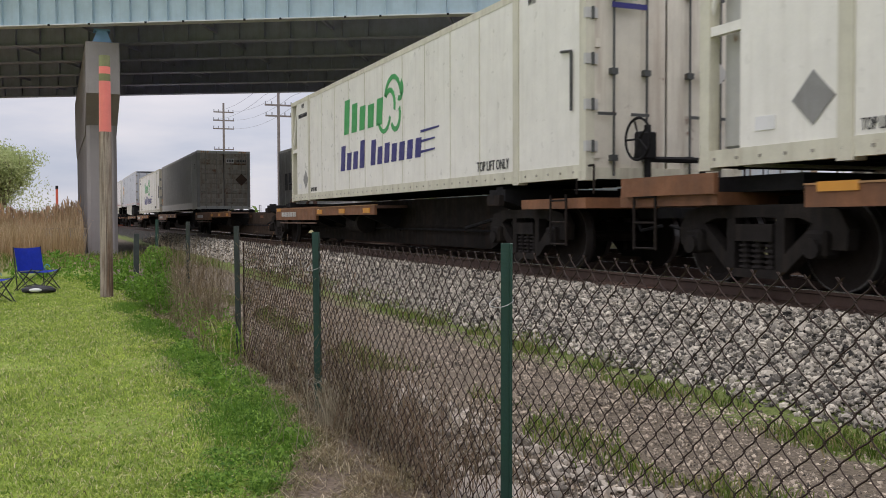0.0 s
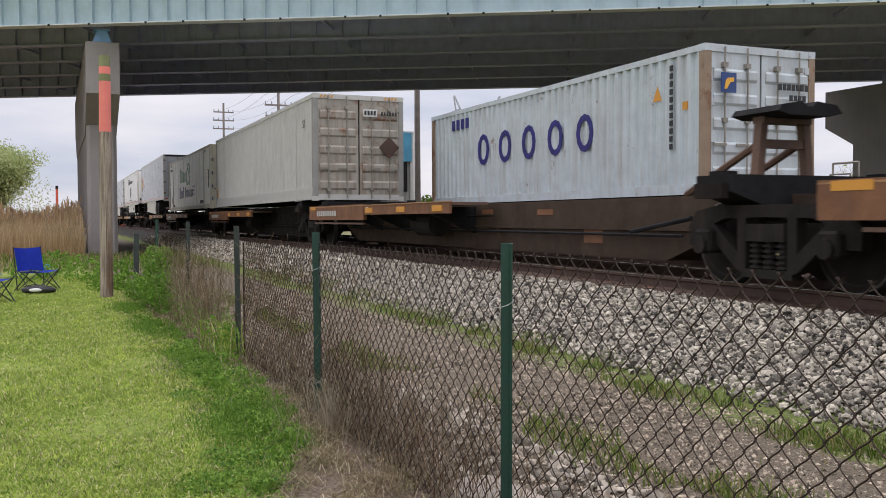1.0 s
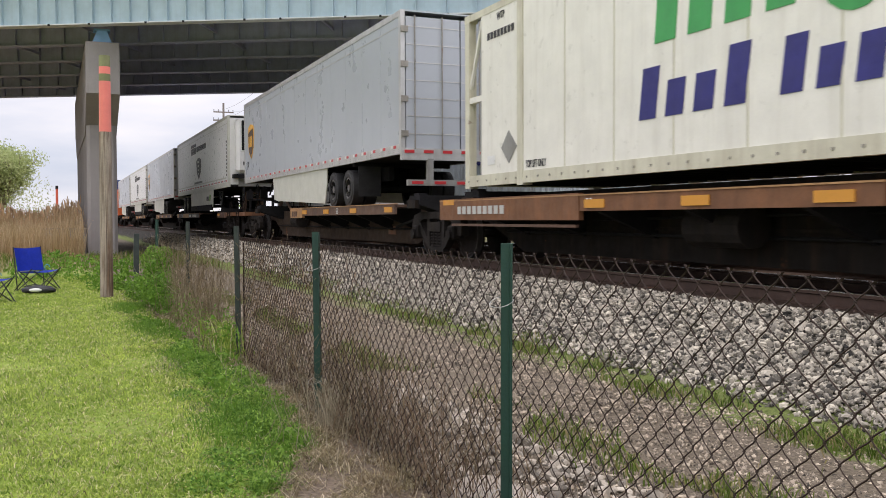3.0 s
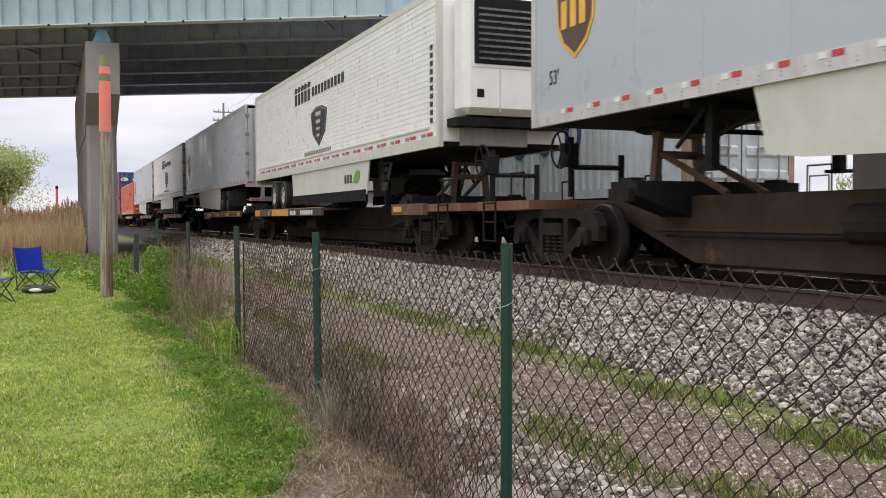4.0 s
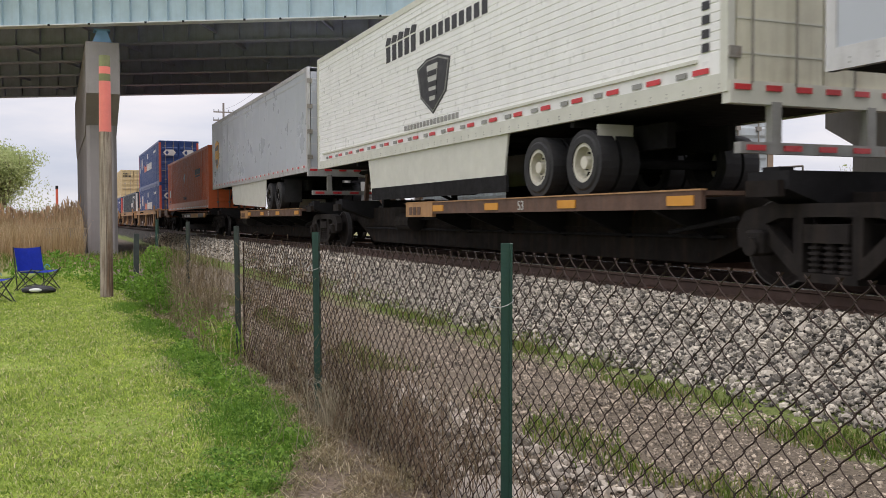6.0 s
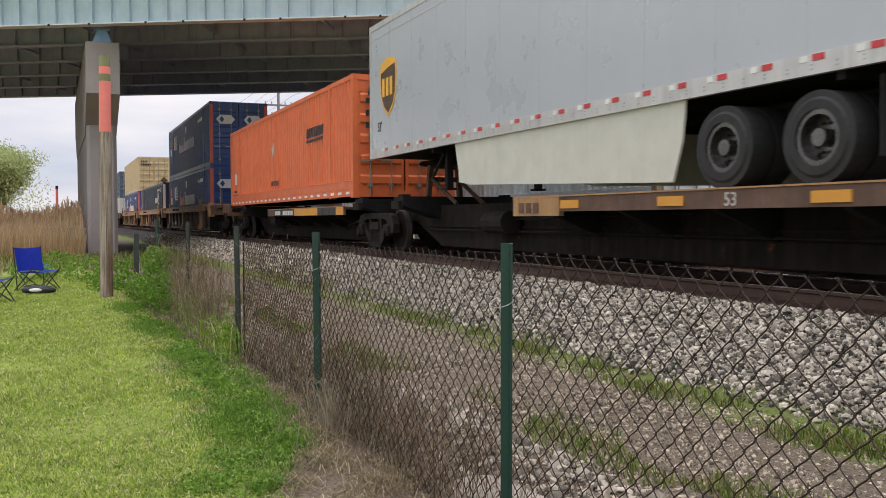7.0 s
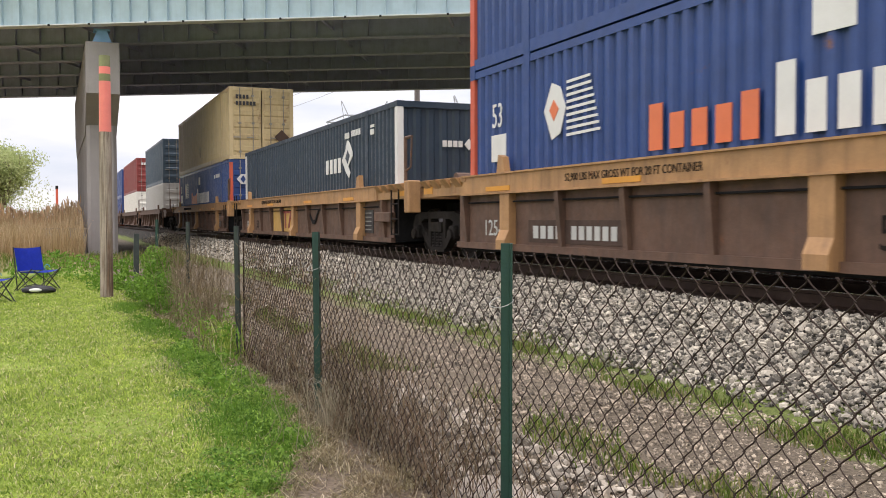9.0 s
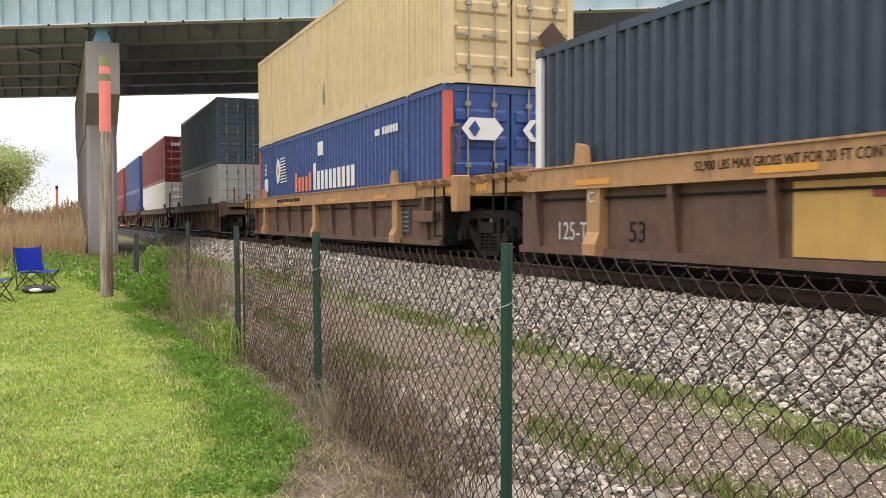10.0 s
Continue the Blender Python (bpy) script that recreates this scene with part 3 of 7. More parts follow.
# ---- railway running gear ----
def truck_meshes():
    """Side frame with its windows, springs, wheels and bolster, all about the truck centre, z from the rail head."""
    d = {}
    for s in (-1, 1):
        bm = bmesh.new()
        lo, hi = sorted((s * 0.93, s * 1.07))
        for q in (-1, 1):
            prism(bm, [(q * a, b) for a, b in ((0.0, 0.86), (0.0, 0.73), (0.62, 0.72), (0.80, 0.66), (0.86, 0.42), (1.20, 0.42), (1.22, 0.62), (1.10, 0.80), (0.75, 0.86))][::q], "x", lo, hi)
            prism(bm, [(q * a, b) for a, b in ((0.30, 0.74), (0.42, 0.74), (0.42, 0.30), (0.30, 0.14))][::q], "x", lo, hi)
            prism(bm, [(q * a, b) for a, b in ((0.30, 0.13), (0.44, 0.18), (0.92, 0.58), (0.84, 0.70), (0.74, 0.62), (0.40, 0.34))][::q], "x", lo, hi)
        box(bm, lo, hi, -0.36, 0.36, 0.10, 0.19)
        d["side_frame", s] = link_mesh("side_frame", bm, M["truck"])
    bm = bmesh.new()
    box(bm, -0.105, 0.105, -0.13, 0.13, 0.34, 0.60, 0.03)
    rod(bm, (-0.15, 0, 0.43), (0.15, 0, 0.43), 0.10, n=10)
    d["bearing"] = link_mesh("bearing_box", bm, M["truck"])
    bm = bmesh.new()
    rod(bm, (0, 0, 0.19), (0, 0, 0.48), 0.05, n=8)
    for i in range(5):
        rod(bm, (0, 0, 0.20 + i * 0.056), (0, 0, 0.226 + i * 0.056), 0.078, n=10)
    d["spring"] = link_mesh("spring", bm, M["spring"])
    bm = boxes((-1.09, 1.09, -0.27, 0.27, 0.48, 0.66), (-0.3, 0.3, -0.3, 0.3, 0.70, 0.92))
    d["bolster"] = link_mesh("bolster", bm, M["truck"])
    bm = bmesh.new()
    disc(bm, (0, 0, 0), "x", 0.457, 0.065, n=28, dish=0.02)
    disc(bm, (0.055, 0, 0), "x", 0.485, 0.015, n=28)
    d["wheel_r"] = link_mesh("wheel", bm, M["wheel"])
    bm = bmesh.new()
    n = 28
    ring = [[bm.verts.new((x, r * math.cos(2 * math.pi * i / n), r * math.sin(2 * math.pi * i / n))) for i in range(n)] for x, r in ((-0.066, 0.449), (-0.066, 0.459), (0.04, 0.459))]
    for p, q in zip(ring, ring[1:]):
        for i in range(n):
            bm.faces.new((p[i], p[(i + 1) % n], q[(i + 1) % n], q[i]))
    d["tread"] = link_mesh("tread", bm, M["wheelrim"])
    bm = bmesh.new()
    rod(bm, (-0.75, 0, 0), (0.75, 0, 0), 0.08, n=10)
    d["axle"] = link_mesh("axle", bm, M["wheel"])
    return d
TRUCK = truck_meshes()

def add_truck(owner, y):
    t = shared("truck", TRUCK["bolster"], owner, pose(0, y, 0), "cast steel truck with coil springs")
    for s in (-1, 1):
        shared("side_frame", TRUCK["side_frame", s], t)
        for yy in (-0.19, 0.0, 0.19):
            shared("spring", TRUCK["spring"], t, pose(s, yy, 0))
        for yy in (-0.89, 0.89):
            shared("bearing_box", TRUCK["bearing"], t, pose(s * 1.055, yy, 0))
    for yy in (-0.89, 0.89):
        shared("axle", TRUCK["axle"], t, pose(0, yy, 0.457))
        for s in (-1, 1):
            shared("wheel", TRUCK["wheel_r"], t, pose(s * 0.74, yy, 0.457, 0, 0, 0 if s < 0 else 180))
            shared("tread", TRUCK["tread"], t, pose(s * 0.74, yy, 0.457, 0, 0, 0 if s < 0 else 180))

def hitch(owner, y, way, crossed=False):
    """Folding trailer stand: head plate, legs and two raking struts."""
    bm = bmesh.new()
    for s in (-1, 1):
        if crossed:
            prism(bm, [(y - 0.28, 1.0), (y + 0.28, 1.0), (y + 0.12, 1.28), (y - 0.12, 1.28)], "x", s * 0.42 - 0.07, s * 0.42 + 0.07)
            rod(bm, (s * 0.40, y, 1.2), (s * 0.34, y, 1.86), 0.045, n=6)
        else:
            prism(bm, [(s * 0.44, 1.0), (s * 0.34, 1.0), (s * 0.26, 1.86), (s * 0.36, 1.86)][::s], "y", y - 0.06, y + 0.06)
    if not crossed:
        box(bm, -0.34, 0.34, y - 0.04, y + 0.04, 1.52, 1.62)
    box(bm, -0.36, 0.36, y - 0.09, y + 0.09, 1.80, 1.88)
    stand = part("trailer_hitch", bm, M["carbrown"], owner, "rusty raised trailer hitch stand")
    bm = bmesh.new()
    prism(bm, [(-0.46, 1.90), (-0.40, 1.97), (-0.1, 2.02), (-0.04, 1.96), (0.04, 1.96), (0.1, 2.02), (0.40, 1.99), (0.48, 1.90), (0.30, 1.86), (-0.30, 1.86)], "y", y - 0.42, y + 0.34)
    part("head_plate", bm, M["black"], stand, "black greasy fifth-wheel plate")
    for s in (-1, 1):
        if crossed:
            part("strut", rods(((s * 0.30, y + way * 0.10, 1.10), (s * 0.30, y + way * 0.85, 1.84), 0.04), ((s * 0.30, y + way * 1.15, 1.12), (s * 0.30, y + way * 0.2, 1.84), 0.04), ((s * 0.30, y, 1.12), (s * 0.30, y + way * 1.2, 1.12), 0.035), ((s * 0.30, y, 1.12), (s * 0.30, y - way * 0.5, 1.9), 0.035), n=6), M["sill"], stand)
        else:
            part("strut", rods(((s * 0.30, y, 1.60), (s * 0.30, y + way * 1.35, 1.02), 0.045), n=6), M["carbrown"], stand)

def ladder(owner, y, z0=0.35, z1=1.05, x=-1.36):
    bm = rods(((x, y, z0), (x, y, z1), 0.018), ((x, y + 0.42, z0), (x, y + 0.42, z1), 0.018), n=6)
    for k in range(3):
        rod(bm, (x, y, z0 + 0.02 + k * 0.3), (x, y + 0.42, z0 + 0.02 + k * 0.3), 0.014, n=6)
    part("ladder", bm, M["sill"], owner)

def brake_stand(owner, y):
    bm = rods(((-0.55, y, 1.05), (-0.55, y, 1.95), 0.05), ((0.35, y, 1.05), (0.35, y, 1.7), 0.05), ((-0.55, y, 1.5), (0.35, y, 1.5), 0.04), n=6)
    box(bm, -0.70, -0.44, y - 0.06, y + 0.10, 1.50, 1.86, 0.02)
    part("brake_stand", bm, M["black"], owner)
    bm, n = bmesh.new(), 20
    pts = [Vector((-0.86, y - 0.22, 1.74)) + Vector((0.0, 0.27 * math.cos(2 * math.pi * i / n), 0.27 * math.sin(2 * math.pi * i / n))) for i in range(n)]
    for i in range(n):
        rod(bm, pts[i], pts[(i + 1) % n], 0.018, n=6, cap=False)
        if i % 4 == 0:
            rod(bm, (-0.84, y - 0.22, 1.74), pts[i], 0.014, n=5)
    part("brake_wheel", bm, M["black"], owner, "spoked black handbrake wheel")
    rail = rods(((-1.25, y + 0.2, 1.05), (-1.25, y + 0.2, 1.42), 0.016), ((-1.25, y + 0.2, 1.42), (-1.25, y + 0.62, 1.42), 0.016), ((-1.25, y + 0.62, 1.42), (-1.25, y + 0.62, 1.05), 0.016),
                ((1.25, y + 0.2, 1.05), (1.25, y + 0.2, 1.42), 0.016), ((1.25, y + 0.2, 1.42), (1.25, y + 0.62, 1.42), 0.016), ((1.25, y + 0.62, 1.42), (1.25, y + 0.62, 1.05), 0.016), n=6)
    part("grab_rail", rail, M["sill"], owner)

def spine_unit(S0, S1, deck, lead=False, tail=False, brown=True, hitch_up=False, label="", hitch_at=None, high=False, paint=(), lit_sill=False, panel=True, brake_at=()):
    """One unit of a spine car between two truck centres; deck: which end carries the wheel platforms."""
    L = S1 - S0
    u = thing("spine_car_unit", label or "rust-brown spine car unit with ochre-edged wheel platforms", "railway wagon", "spine car units")
    add_truck(u, 0)
    if tail:
        add_truck(u, L)
    rise = 2.1
    sill = prisms("x", -0.46, 0.46, [(-0.5, 0.95), (-0.5, 0.75), (1.05, 0.66), (rise + 0.35, 0.17), (L - rise - 0.35, 0.17), (L - 1.05, 0.66), (L + 0.5, 0.75), (L + 0.5, 0.95), (L - 0.8, 1.0), (L - 1.4, 1.15 if high else 1.0), (1.4, 1.15 if high else 1.0), (0.8, 1.0)])
    for z in (0.56,):
        box(sill, -0.50, 0.50, 1.6, L - 1.6, z, z + 0.04)
    # units with an open sill take the daylit copy, the others the shaded one
    part("centre_sill", sill, M["sill_lit"] if lit_sill else M["sill"], u, "deep grimy centre sill")
    if deck == "far":
        d0, d1 = (6.5, 15.0) if hitch_at else (L - 10.5, L - 1.0)
    else:
        d0, d1 = 1.42, 10.3 if brown else 9.9
    fresh = deck == "far" and brown
    edge = M["deckedge"] if fresh else M["carbrown"]
    for s in (-1, 1):
        x0, x1 = sorted((s * 0.62, s * 1.36))
        plat = part("wheel_platform", boxes((x0, x1, d0, d1, 0.97, 1.02)), M["carbrown"], u, "worn steel wheel platform")
        e0, e1 = sorted((s * 1.33, s * 1.385))
        part("platform_edge", boxes((e0, e1, d0, d1, 0.82, 1.022)), edge, plat, "rust and grime covered platform edge beam")
        part("edge_lip", boxes((min(s * 1.31, s * 1.40), max(s * 1.31, s * 1.40), d0, d1, 1.022, 1.04)), M["ochre"], plat, "ochre lip along the platform")
        if deck == "far" and not hitch_at and panel:
            n0, n1 = d1 - 4.7, d1
            part("end_panel", boxes((e0 - 0.012, e1 + 0.012, n0, n1, 0.70, 1.06)), M["deckedge"], plat, "rust-orange end panel")
            part("panel_foot", boxes((e0, e1, n0 + 0.1, n1 - 0.5, 0.60, 0.64)), M["carbrown"], plat)
        elif brown and deck == "near":
            part("end_panel", boxes((e0 - 0.012, e1 + 0.012, d1 - 1.35, d1, 0.76, 1.045)), M["ochre"], plat, "worn ochre end panel")
        for i in range(5):
            yy = d0 + 0.9 + i * 1.75
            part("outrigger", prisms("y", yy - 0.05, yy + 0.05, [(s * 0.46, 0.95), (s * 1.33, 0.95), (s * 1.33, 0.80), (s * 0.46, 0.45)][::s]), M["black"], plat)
        if s < 0:
            spots = (d0 + 0.3, d0 + 2.2, d1 - 5.3, d1 - 0.62) if fresh else (d0 + 0.12, d0 + 2.55, d0 + 4.85, d1 - 1.85) if brown else ()
            for k, yy in enumerate(spots):
                z = (0.96, 1.05) if fresh and k == 3 else (0.86, 0.97)
                part("reflector", boxes((-1.402, -1.384, yy, yy + 0.46, *z)), M["yellow"], plat, "orange-yellow reflective patch")
            for y0, y1, mat in paint:
                part("painted_patch", boxes((-1.396, -1.384, y0, y1, 0.825, 1.018)), M[mat], plat)
    # faded patches and a rust stencil on the sill
    for yy, z, w, h in () if not lit_sill else ((L * 0.30, 0.78, 0.5, 0.09), (L * 0.42, 0.80, 0.45, 0.09), (L * 0.22, 0.36, 0.5, 0.2), (L * 0.62, 0.74, 0.4, 0.09)):
        part("faded_patch", boxes((-0.468, -0.455, yy, yy + w, z, z + h)), M["deckedge"], u, "faded orange patch on the sill")
    # container supports at both ends
    for yy in (0.55, L - 2.1):
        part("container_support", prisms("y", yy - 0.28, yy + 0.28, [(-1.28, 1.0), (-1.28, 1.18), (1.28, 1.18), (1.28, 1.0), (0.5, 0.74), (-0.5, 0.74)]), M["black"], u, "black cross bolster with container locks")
        for s in (-1, 1):
            part("twist_lock", boxes((s * 1.15 - 0.09, s * 1.15 + 0.09, yy - 0.12, yy + 0.12, 1.18, 1.225)), M["black"], u)
        part("side_plate", boxes((-1.36, -1.27, yy - 0.22, yy + 0.22, 0.93, 1.09)), M["sill"], u, "rust-brown side plate")
    hy, way = (0.9, 1) if deck == "far" else (L - 1.5, -1)
    if hitch_at:
        part("end_beam", boxes((-1.385, -1.30, -0.6, 1.15, 0.80, 1.02)), M["carbrown"], u, "dark end beam")
        part("reflector", boxes((-1.400, -1.384, 0.55, 1.0, 0.86, 0.97)), M["yellow"], u, "orange-yellow reflective patch")
    if hitch_up:
        hitch(u, hitch_at or hy, way)
    tank = rods(((-0.78, L * 0.5 + 0.3, 0.62), (-0.78, L * 0.5 + 1.25, 0.62), 0.24), n=14) if deck == "far" else rods(((-0.72, L * 0.66, 0.66), (-0.72, L * 0.66 + 0.8, 0.66), 0.2), n=14)
    part("air_tank", tank, M["truck"], u, "dusty cylindrical air reservoir")
    pipe = rods(((-0.55, 2.0, 0.50), (-0.55, L - 2.0, 0.50), 0.022), ((-0.62, L * 0.4, 0.78), (-0.62, L * 0.72, 0.70), 0.018), ((-0.9, 1.4, 0.72), (-0.9, 2.6, 0.55), 0.03), n=6)
    part("brake_pipe", pipe, M["black"], u)
    if lead or tail:
        for flag, y, way in ((lead, 0, -1), (tail, L, 1)):
            if not flag:
                continue
            part("end_platform", boxes((-1.3, 1.3, min(y + way * 0.3, y + way * 2.1), max(y + way * 0.3, y + way * 2.1), 0.86, 1.0)), M["deckedge"], u)
            if flag is tail and (not panel or not brown):
                part("end_side_plate", boxes((-1.39, -1.33, y + 0.25, y + 1.95, 0.98, 1.20 if brown else 1.30)), M["deckedge"] if brown else M["carbrown"], u, "rust-orange end side plate")
                # added black block for the dark end gear; keeps daylight from showing through
                part("end_housing", boxes((-1.0, 1.0, y - 0.6, y + 1.9, 1.0, 1.17)), M["black"], u)
            part("coupler", boxes((-0.12, 0.12, min(y + way * 1.6, y + way * 2.42), max(y + way * 1.6, y + way * 2.42), 0.72, 0.92)), M["black"], u)
            ladder(u, y + way * 1.5 - 0.2)
            if flag is lead and not hitch_at:
                brake_stand(u, y + way * 2.42)
            part("air_hose", rods(((-0.3, y + way * 1.7, 0.85), (-0.34, y + way * 2.0, 0.55), 0.025), ((-0.34, y + way * 2.0, 0.55), (-0.3, y + way * 2.4, 0.62), 0.025), n=6), M["black"], u)
    if fresh and panel:
        words_on_side("53", d1 - 4.85, 0.86, -1.389, 0.13, M["inkwhite"], u)
        side_shapes(code_bars(d1 - 0.8, d1 - 2.6, 0.80, 0.93, 9), -1.402, M["greywhite"], u, "number_bars")
    elif brown and deck == "near":
        words_on_side("53", d0 + (5.7 if S0 == 120.7 else 4.2), 0.85, -1.389, 0.14, M["greywhite"], u)
        side_shapes(code_bars(d1 - 0.2, d1 - 0.85, 0.80, 0.95, 3), -1.402, M["carbrown"], u, "number_bars")
    elif hitch_at:
        words_on_side("53", 12.9, 0.85, -1.398, 0.15, M["inkwhite"], u)
        side_shapes(code_bars(9.9, 9.2, 0.85, 0.97, 4) + code_bars(8.7, 7.3, 0.85, 0.97, 6), -1.398, M["inkwhite"], u, "number_bars")
    else:
        side_shapes(code_bars(8.7, 8.0, 0.85, 0.97, 4) + code_bars(7.7, 6.4, 0.85, 0.97, 6), -1.398, M["inkwhite"], u, "number_bars")
    for y in brake_at:
        brake_stand(u, y)
    MOVERS.append((u, S0, ZR))
    return u

def well_unit(S0, S1, lead=False, tail=False, dark=False, patch=None):
    """One well of a stack car: side sills on posts, end platforms over the trucks."""
    L = S1 - S0
    u = thing("well_car_unit", "ochre and brown double-stack well car unit, weathered" if not dark else "dull brown stack car well unit far down the train", "railway wagon", "well car units")
    add_truck(u, -0.14 if lead else 0)
    if tail:
        add_truck(u, L)
    top = M["ochre"] if not dark else M["carbrown"]
    ya, yb_ = (1.1 if lead else 1.18 if patch == "code" else 1.45), L - 1.85
    for s in (-1, 1):
        a, b = sorted((s * 1.36, s * 1.52))
        side = part("side_sill", boxes((a, b, 2.2, L - 2.2, 1.12, 1.40)), top, u, "ochre top side sill with worn paint")
        c0, c1 = sorted((s * 1.38, s * 1.41))
        part("side_sheet", prisms("x", c0, c1, [(ya, 0.30), (yb_, 0.30), (yb_, 1.12), (ya, 1.12)]), M["carbrown"], side, "rust-brown side sheet")
        part("bottom_sill", boxes((min(s * 1.37, s * 1.47), max(s * 1.37, s * 1.47), ya, yb_, 0.24, 0.34)), M["carbrown"], side)
        part("flange_lip", boxes((min(s * 1.35, s * 1.55), max(s * 1.35, s * 1.55), 2.2, L - 2.2, 1.40, 1.425), (min(s * 1.36, s * 1.56), max(s * 1.36, s * 1.56), 2.2, L - 2.2, 1.10, 1.125)), top, side)
        for i in range(-5, 6):
            yy = L / 2 - 0.25 + 1.54 * i
            wide = i % 4 == 0
            w = 0.15 if wide else 0.05
            part("side_post", prisms("y", yy - w, yy + w, [(s * 1.40, 0.24), (s * (1.60 if wide else 1.47), 0.26), (s * (1.60 if wide else 1.47), 0.40), (s * 1.53, 0.55 if wide else 1.0), (s * 1.53, 1.12), (s * 1.40, 1.12)][::s]), top if wide else M["carbrown"], side)
        if s < 0:
            part("side_rod", rods(((-1.45, 2.3, 0.98), (-1.45, L - 2.3, 0.98), 0.014), n=6), M["black"], side)
    part("well_floor", boxes((-1.36, 1.36, 2.0, L - 2.0, 0.2, 0.24)), M["black"], u)
    for q, yb in ((1, 0.0), (-1, L)):
        f = lambda a: yb + q * a
        e0, e1 = sorted((f(0.42), f(2.3)))
        plat = part("end_platform", boxes((-1.5, 1.5, e0, e1, 1.12, 1.33)), top, u, "ochre end platform over the truck")
        part("deck_plate", boxes((-1.53, 1.53, e0 - 0.02, e1, 1.335, 1.42)), top, plat)
        for k in range(4):
            yy = f(0.65 + 0.45 * k)
            part("gusset", prisms("y", yy - 0.13, yy + 0.13, [(-1.62, 1.40), (-1.50, 1.40), (-1.50, 1.26)]), top, plat)
        part("bulkhead", boxes((-1.4, 1.4, (ya if q > 0 else yb_ - 0.05), (ya + 0.05 if q > 0 else yb_), 0.26, 1.12)), M["black"], u)
        part("draft_sill", boxes((-0.3, 0.3, min(f(-0.35), f(1.3)), max(f(-0.35), f(1.3)), 0.74, 1.05)), M["black"], u)
        part("corner_guide", prisms("x", -1.50, -1.40, [(f(3.42), 1.42), (f(3.70), 1.42), (f(3.64), 1.66), (f(3.48), 1.70)][::q]), top, u, "ochre container guide")
        part("end_patch", boxes((-1.512, -1.49, min(f(0.46), f(0.85)), max(f(0.46), f(0.85)), 1.17, 1.30)), M["yellow"], u, "orange-yellow reflective patch")
    if lead:
        ladder(u, 1.0, 0.35, 1.35, -1.53)
        part("hand_rail", rods(((-1.2, -1.1, 1.12), (-1.2, -1.1, 2.0), 0.03), ((0.6, -1.1, 1.12), (0.6, -1.1, 1.95), 0.03), ((-1.2, -1.1, 1.25), (0.6, -1.1, 1.25), 0.02), n=6), M["carbrown"], u)
        part("end_beam", boxes((-1.5, 1.5, -1.2, -0.1, 0.92, 1.12)), M["carbrown"], u)
        part("end_walkway", boxes((-1.5, 1.5, -1.35, 0.42, 1.22, 1.33), (-1.46, -1.40, -1.3, 0.3, 1.12, 1.22), (1.40, 1.46, -1.3, 0.3, 1.12, 1.22)), M["carbrown"], u, "rust-brown end walkway over the coupler")
        part("coupler", boxes((-0.12, 0.12, -2.3, -1.2, 0.72, 0.92)), M["black"], u)
    part("jack_pad", boxes((-1.56, -1.30, 0.22, 0.46, 0.84, 1.46, 0.02)), top, u, "ochre end post of the platform")
    if not lead:
        part("brake_box", boxes((-1.56, -1.42, 1.30, 2.28, 0.66, 0.86, 0.015)), M["carbrown"], u, "brown box beam beside the ladder")
        part("hand_rail", rods(((-1.46, 0.62, 0.95), (-1.46, 0.62, 2.30), 0.035), ((-1.46, 0.62, 2.30), (-1.46, 0.28, 2.30), 0.03), ((-1.46, 0.28, 2.30), (-1.46, 0.34, 1.72), 0.02), ((-1.46, 0.34, 1.72), (-1.46, 0.60, 1.66), 0.02), n=6), M["carbrown"], u, "brown bent grab rail")
        ladder(u, 0.75, 0.40, 1.30, -1.56)
        ladder(u, L - 1.6, 0.45, 1.6, -1.56)
    if not lead:
        part("brake_cylinder", rods(((-0.6, 0.15, 1.5), (0.45, 0.15, 1.5), 0.12), n=12), M["carbrown"], u, "rusty brake reservoir on the end platform")
    part("cylinder_bracket", boxes((-0.5, 0.3, 0.45, 0.7, 1.42, 1.55), (-0.5, 0.3, 0.05, 0.6, 1.30, 1.36)), M["sill"], u)
    if not dark:
        words_on_side("52,900 LBS MAX GROSS WT FOR 20 FT CONTAINER", 13.8, 1.22, -1.524, 0.10, M["sill"], u, 0.85)
        side_shapes([[(y, 1.15), (y - 0.8, 1.15), (y - 0.8, 1.22), (y, 1.22)] for y in (16.2, 12.9, 8.3, 4.6)], -1.523, M["yellow"], u, "reflector", "yellow reflective strip")
        side_shapes([[(3.3, 0.42), (2.7, 0.42), (2.7, 0.92), (3.3, 0.92)]], -1.416, M["ink"], u, "data_panel", "dark data panel")
        side_shapes([r for k in range(5) for r in code_bars(3.22, 2.80, 0.48 + 0.09 * k, 0.505 + 0.09 * k, 4)], -1.425, M["fadedgrey"], u, "data_lines")
    if patch == "logo":
        side_shapes([[(12.5, 0.36), (10.05, 0.36), (10.05, 1.06), (12.5, 1.06)]], -1.416, M["panelyellow"], u, "logo_panel", "yellow painted panel on the side")
        side_shapes([[(11.6, 0.90), (10.2, 0.90), (10.2, 0.98), (11.6, 0.98)], [(10.95, 0.46), (10.78, 0.46), (10.78, 0.90), (10.95, 0.90)], [(10.55, 0.46), (10.4, 0.46), (10.12, 0.90), (10.27, 0.90)]], -1.425, M["red"], u, "logo_bars")
        side_shapes([[(8.35, 1.04), (8.22, 1.06), (7.72, 0.70), (7.50, 0.70), (7.15, 0.98), (6.85, 1.02), (6.85, 0.97), (7.1, 0.92), (7.48, 0.60), (7.75, 0.60)]], -1.43, M["black"], u, "tie_strap")
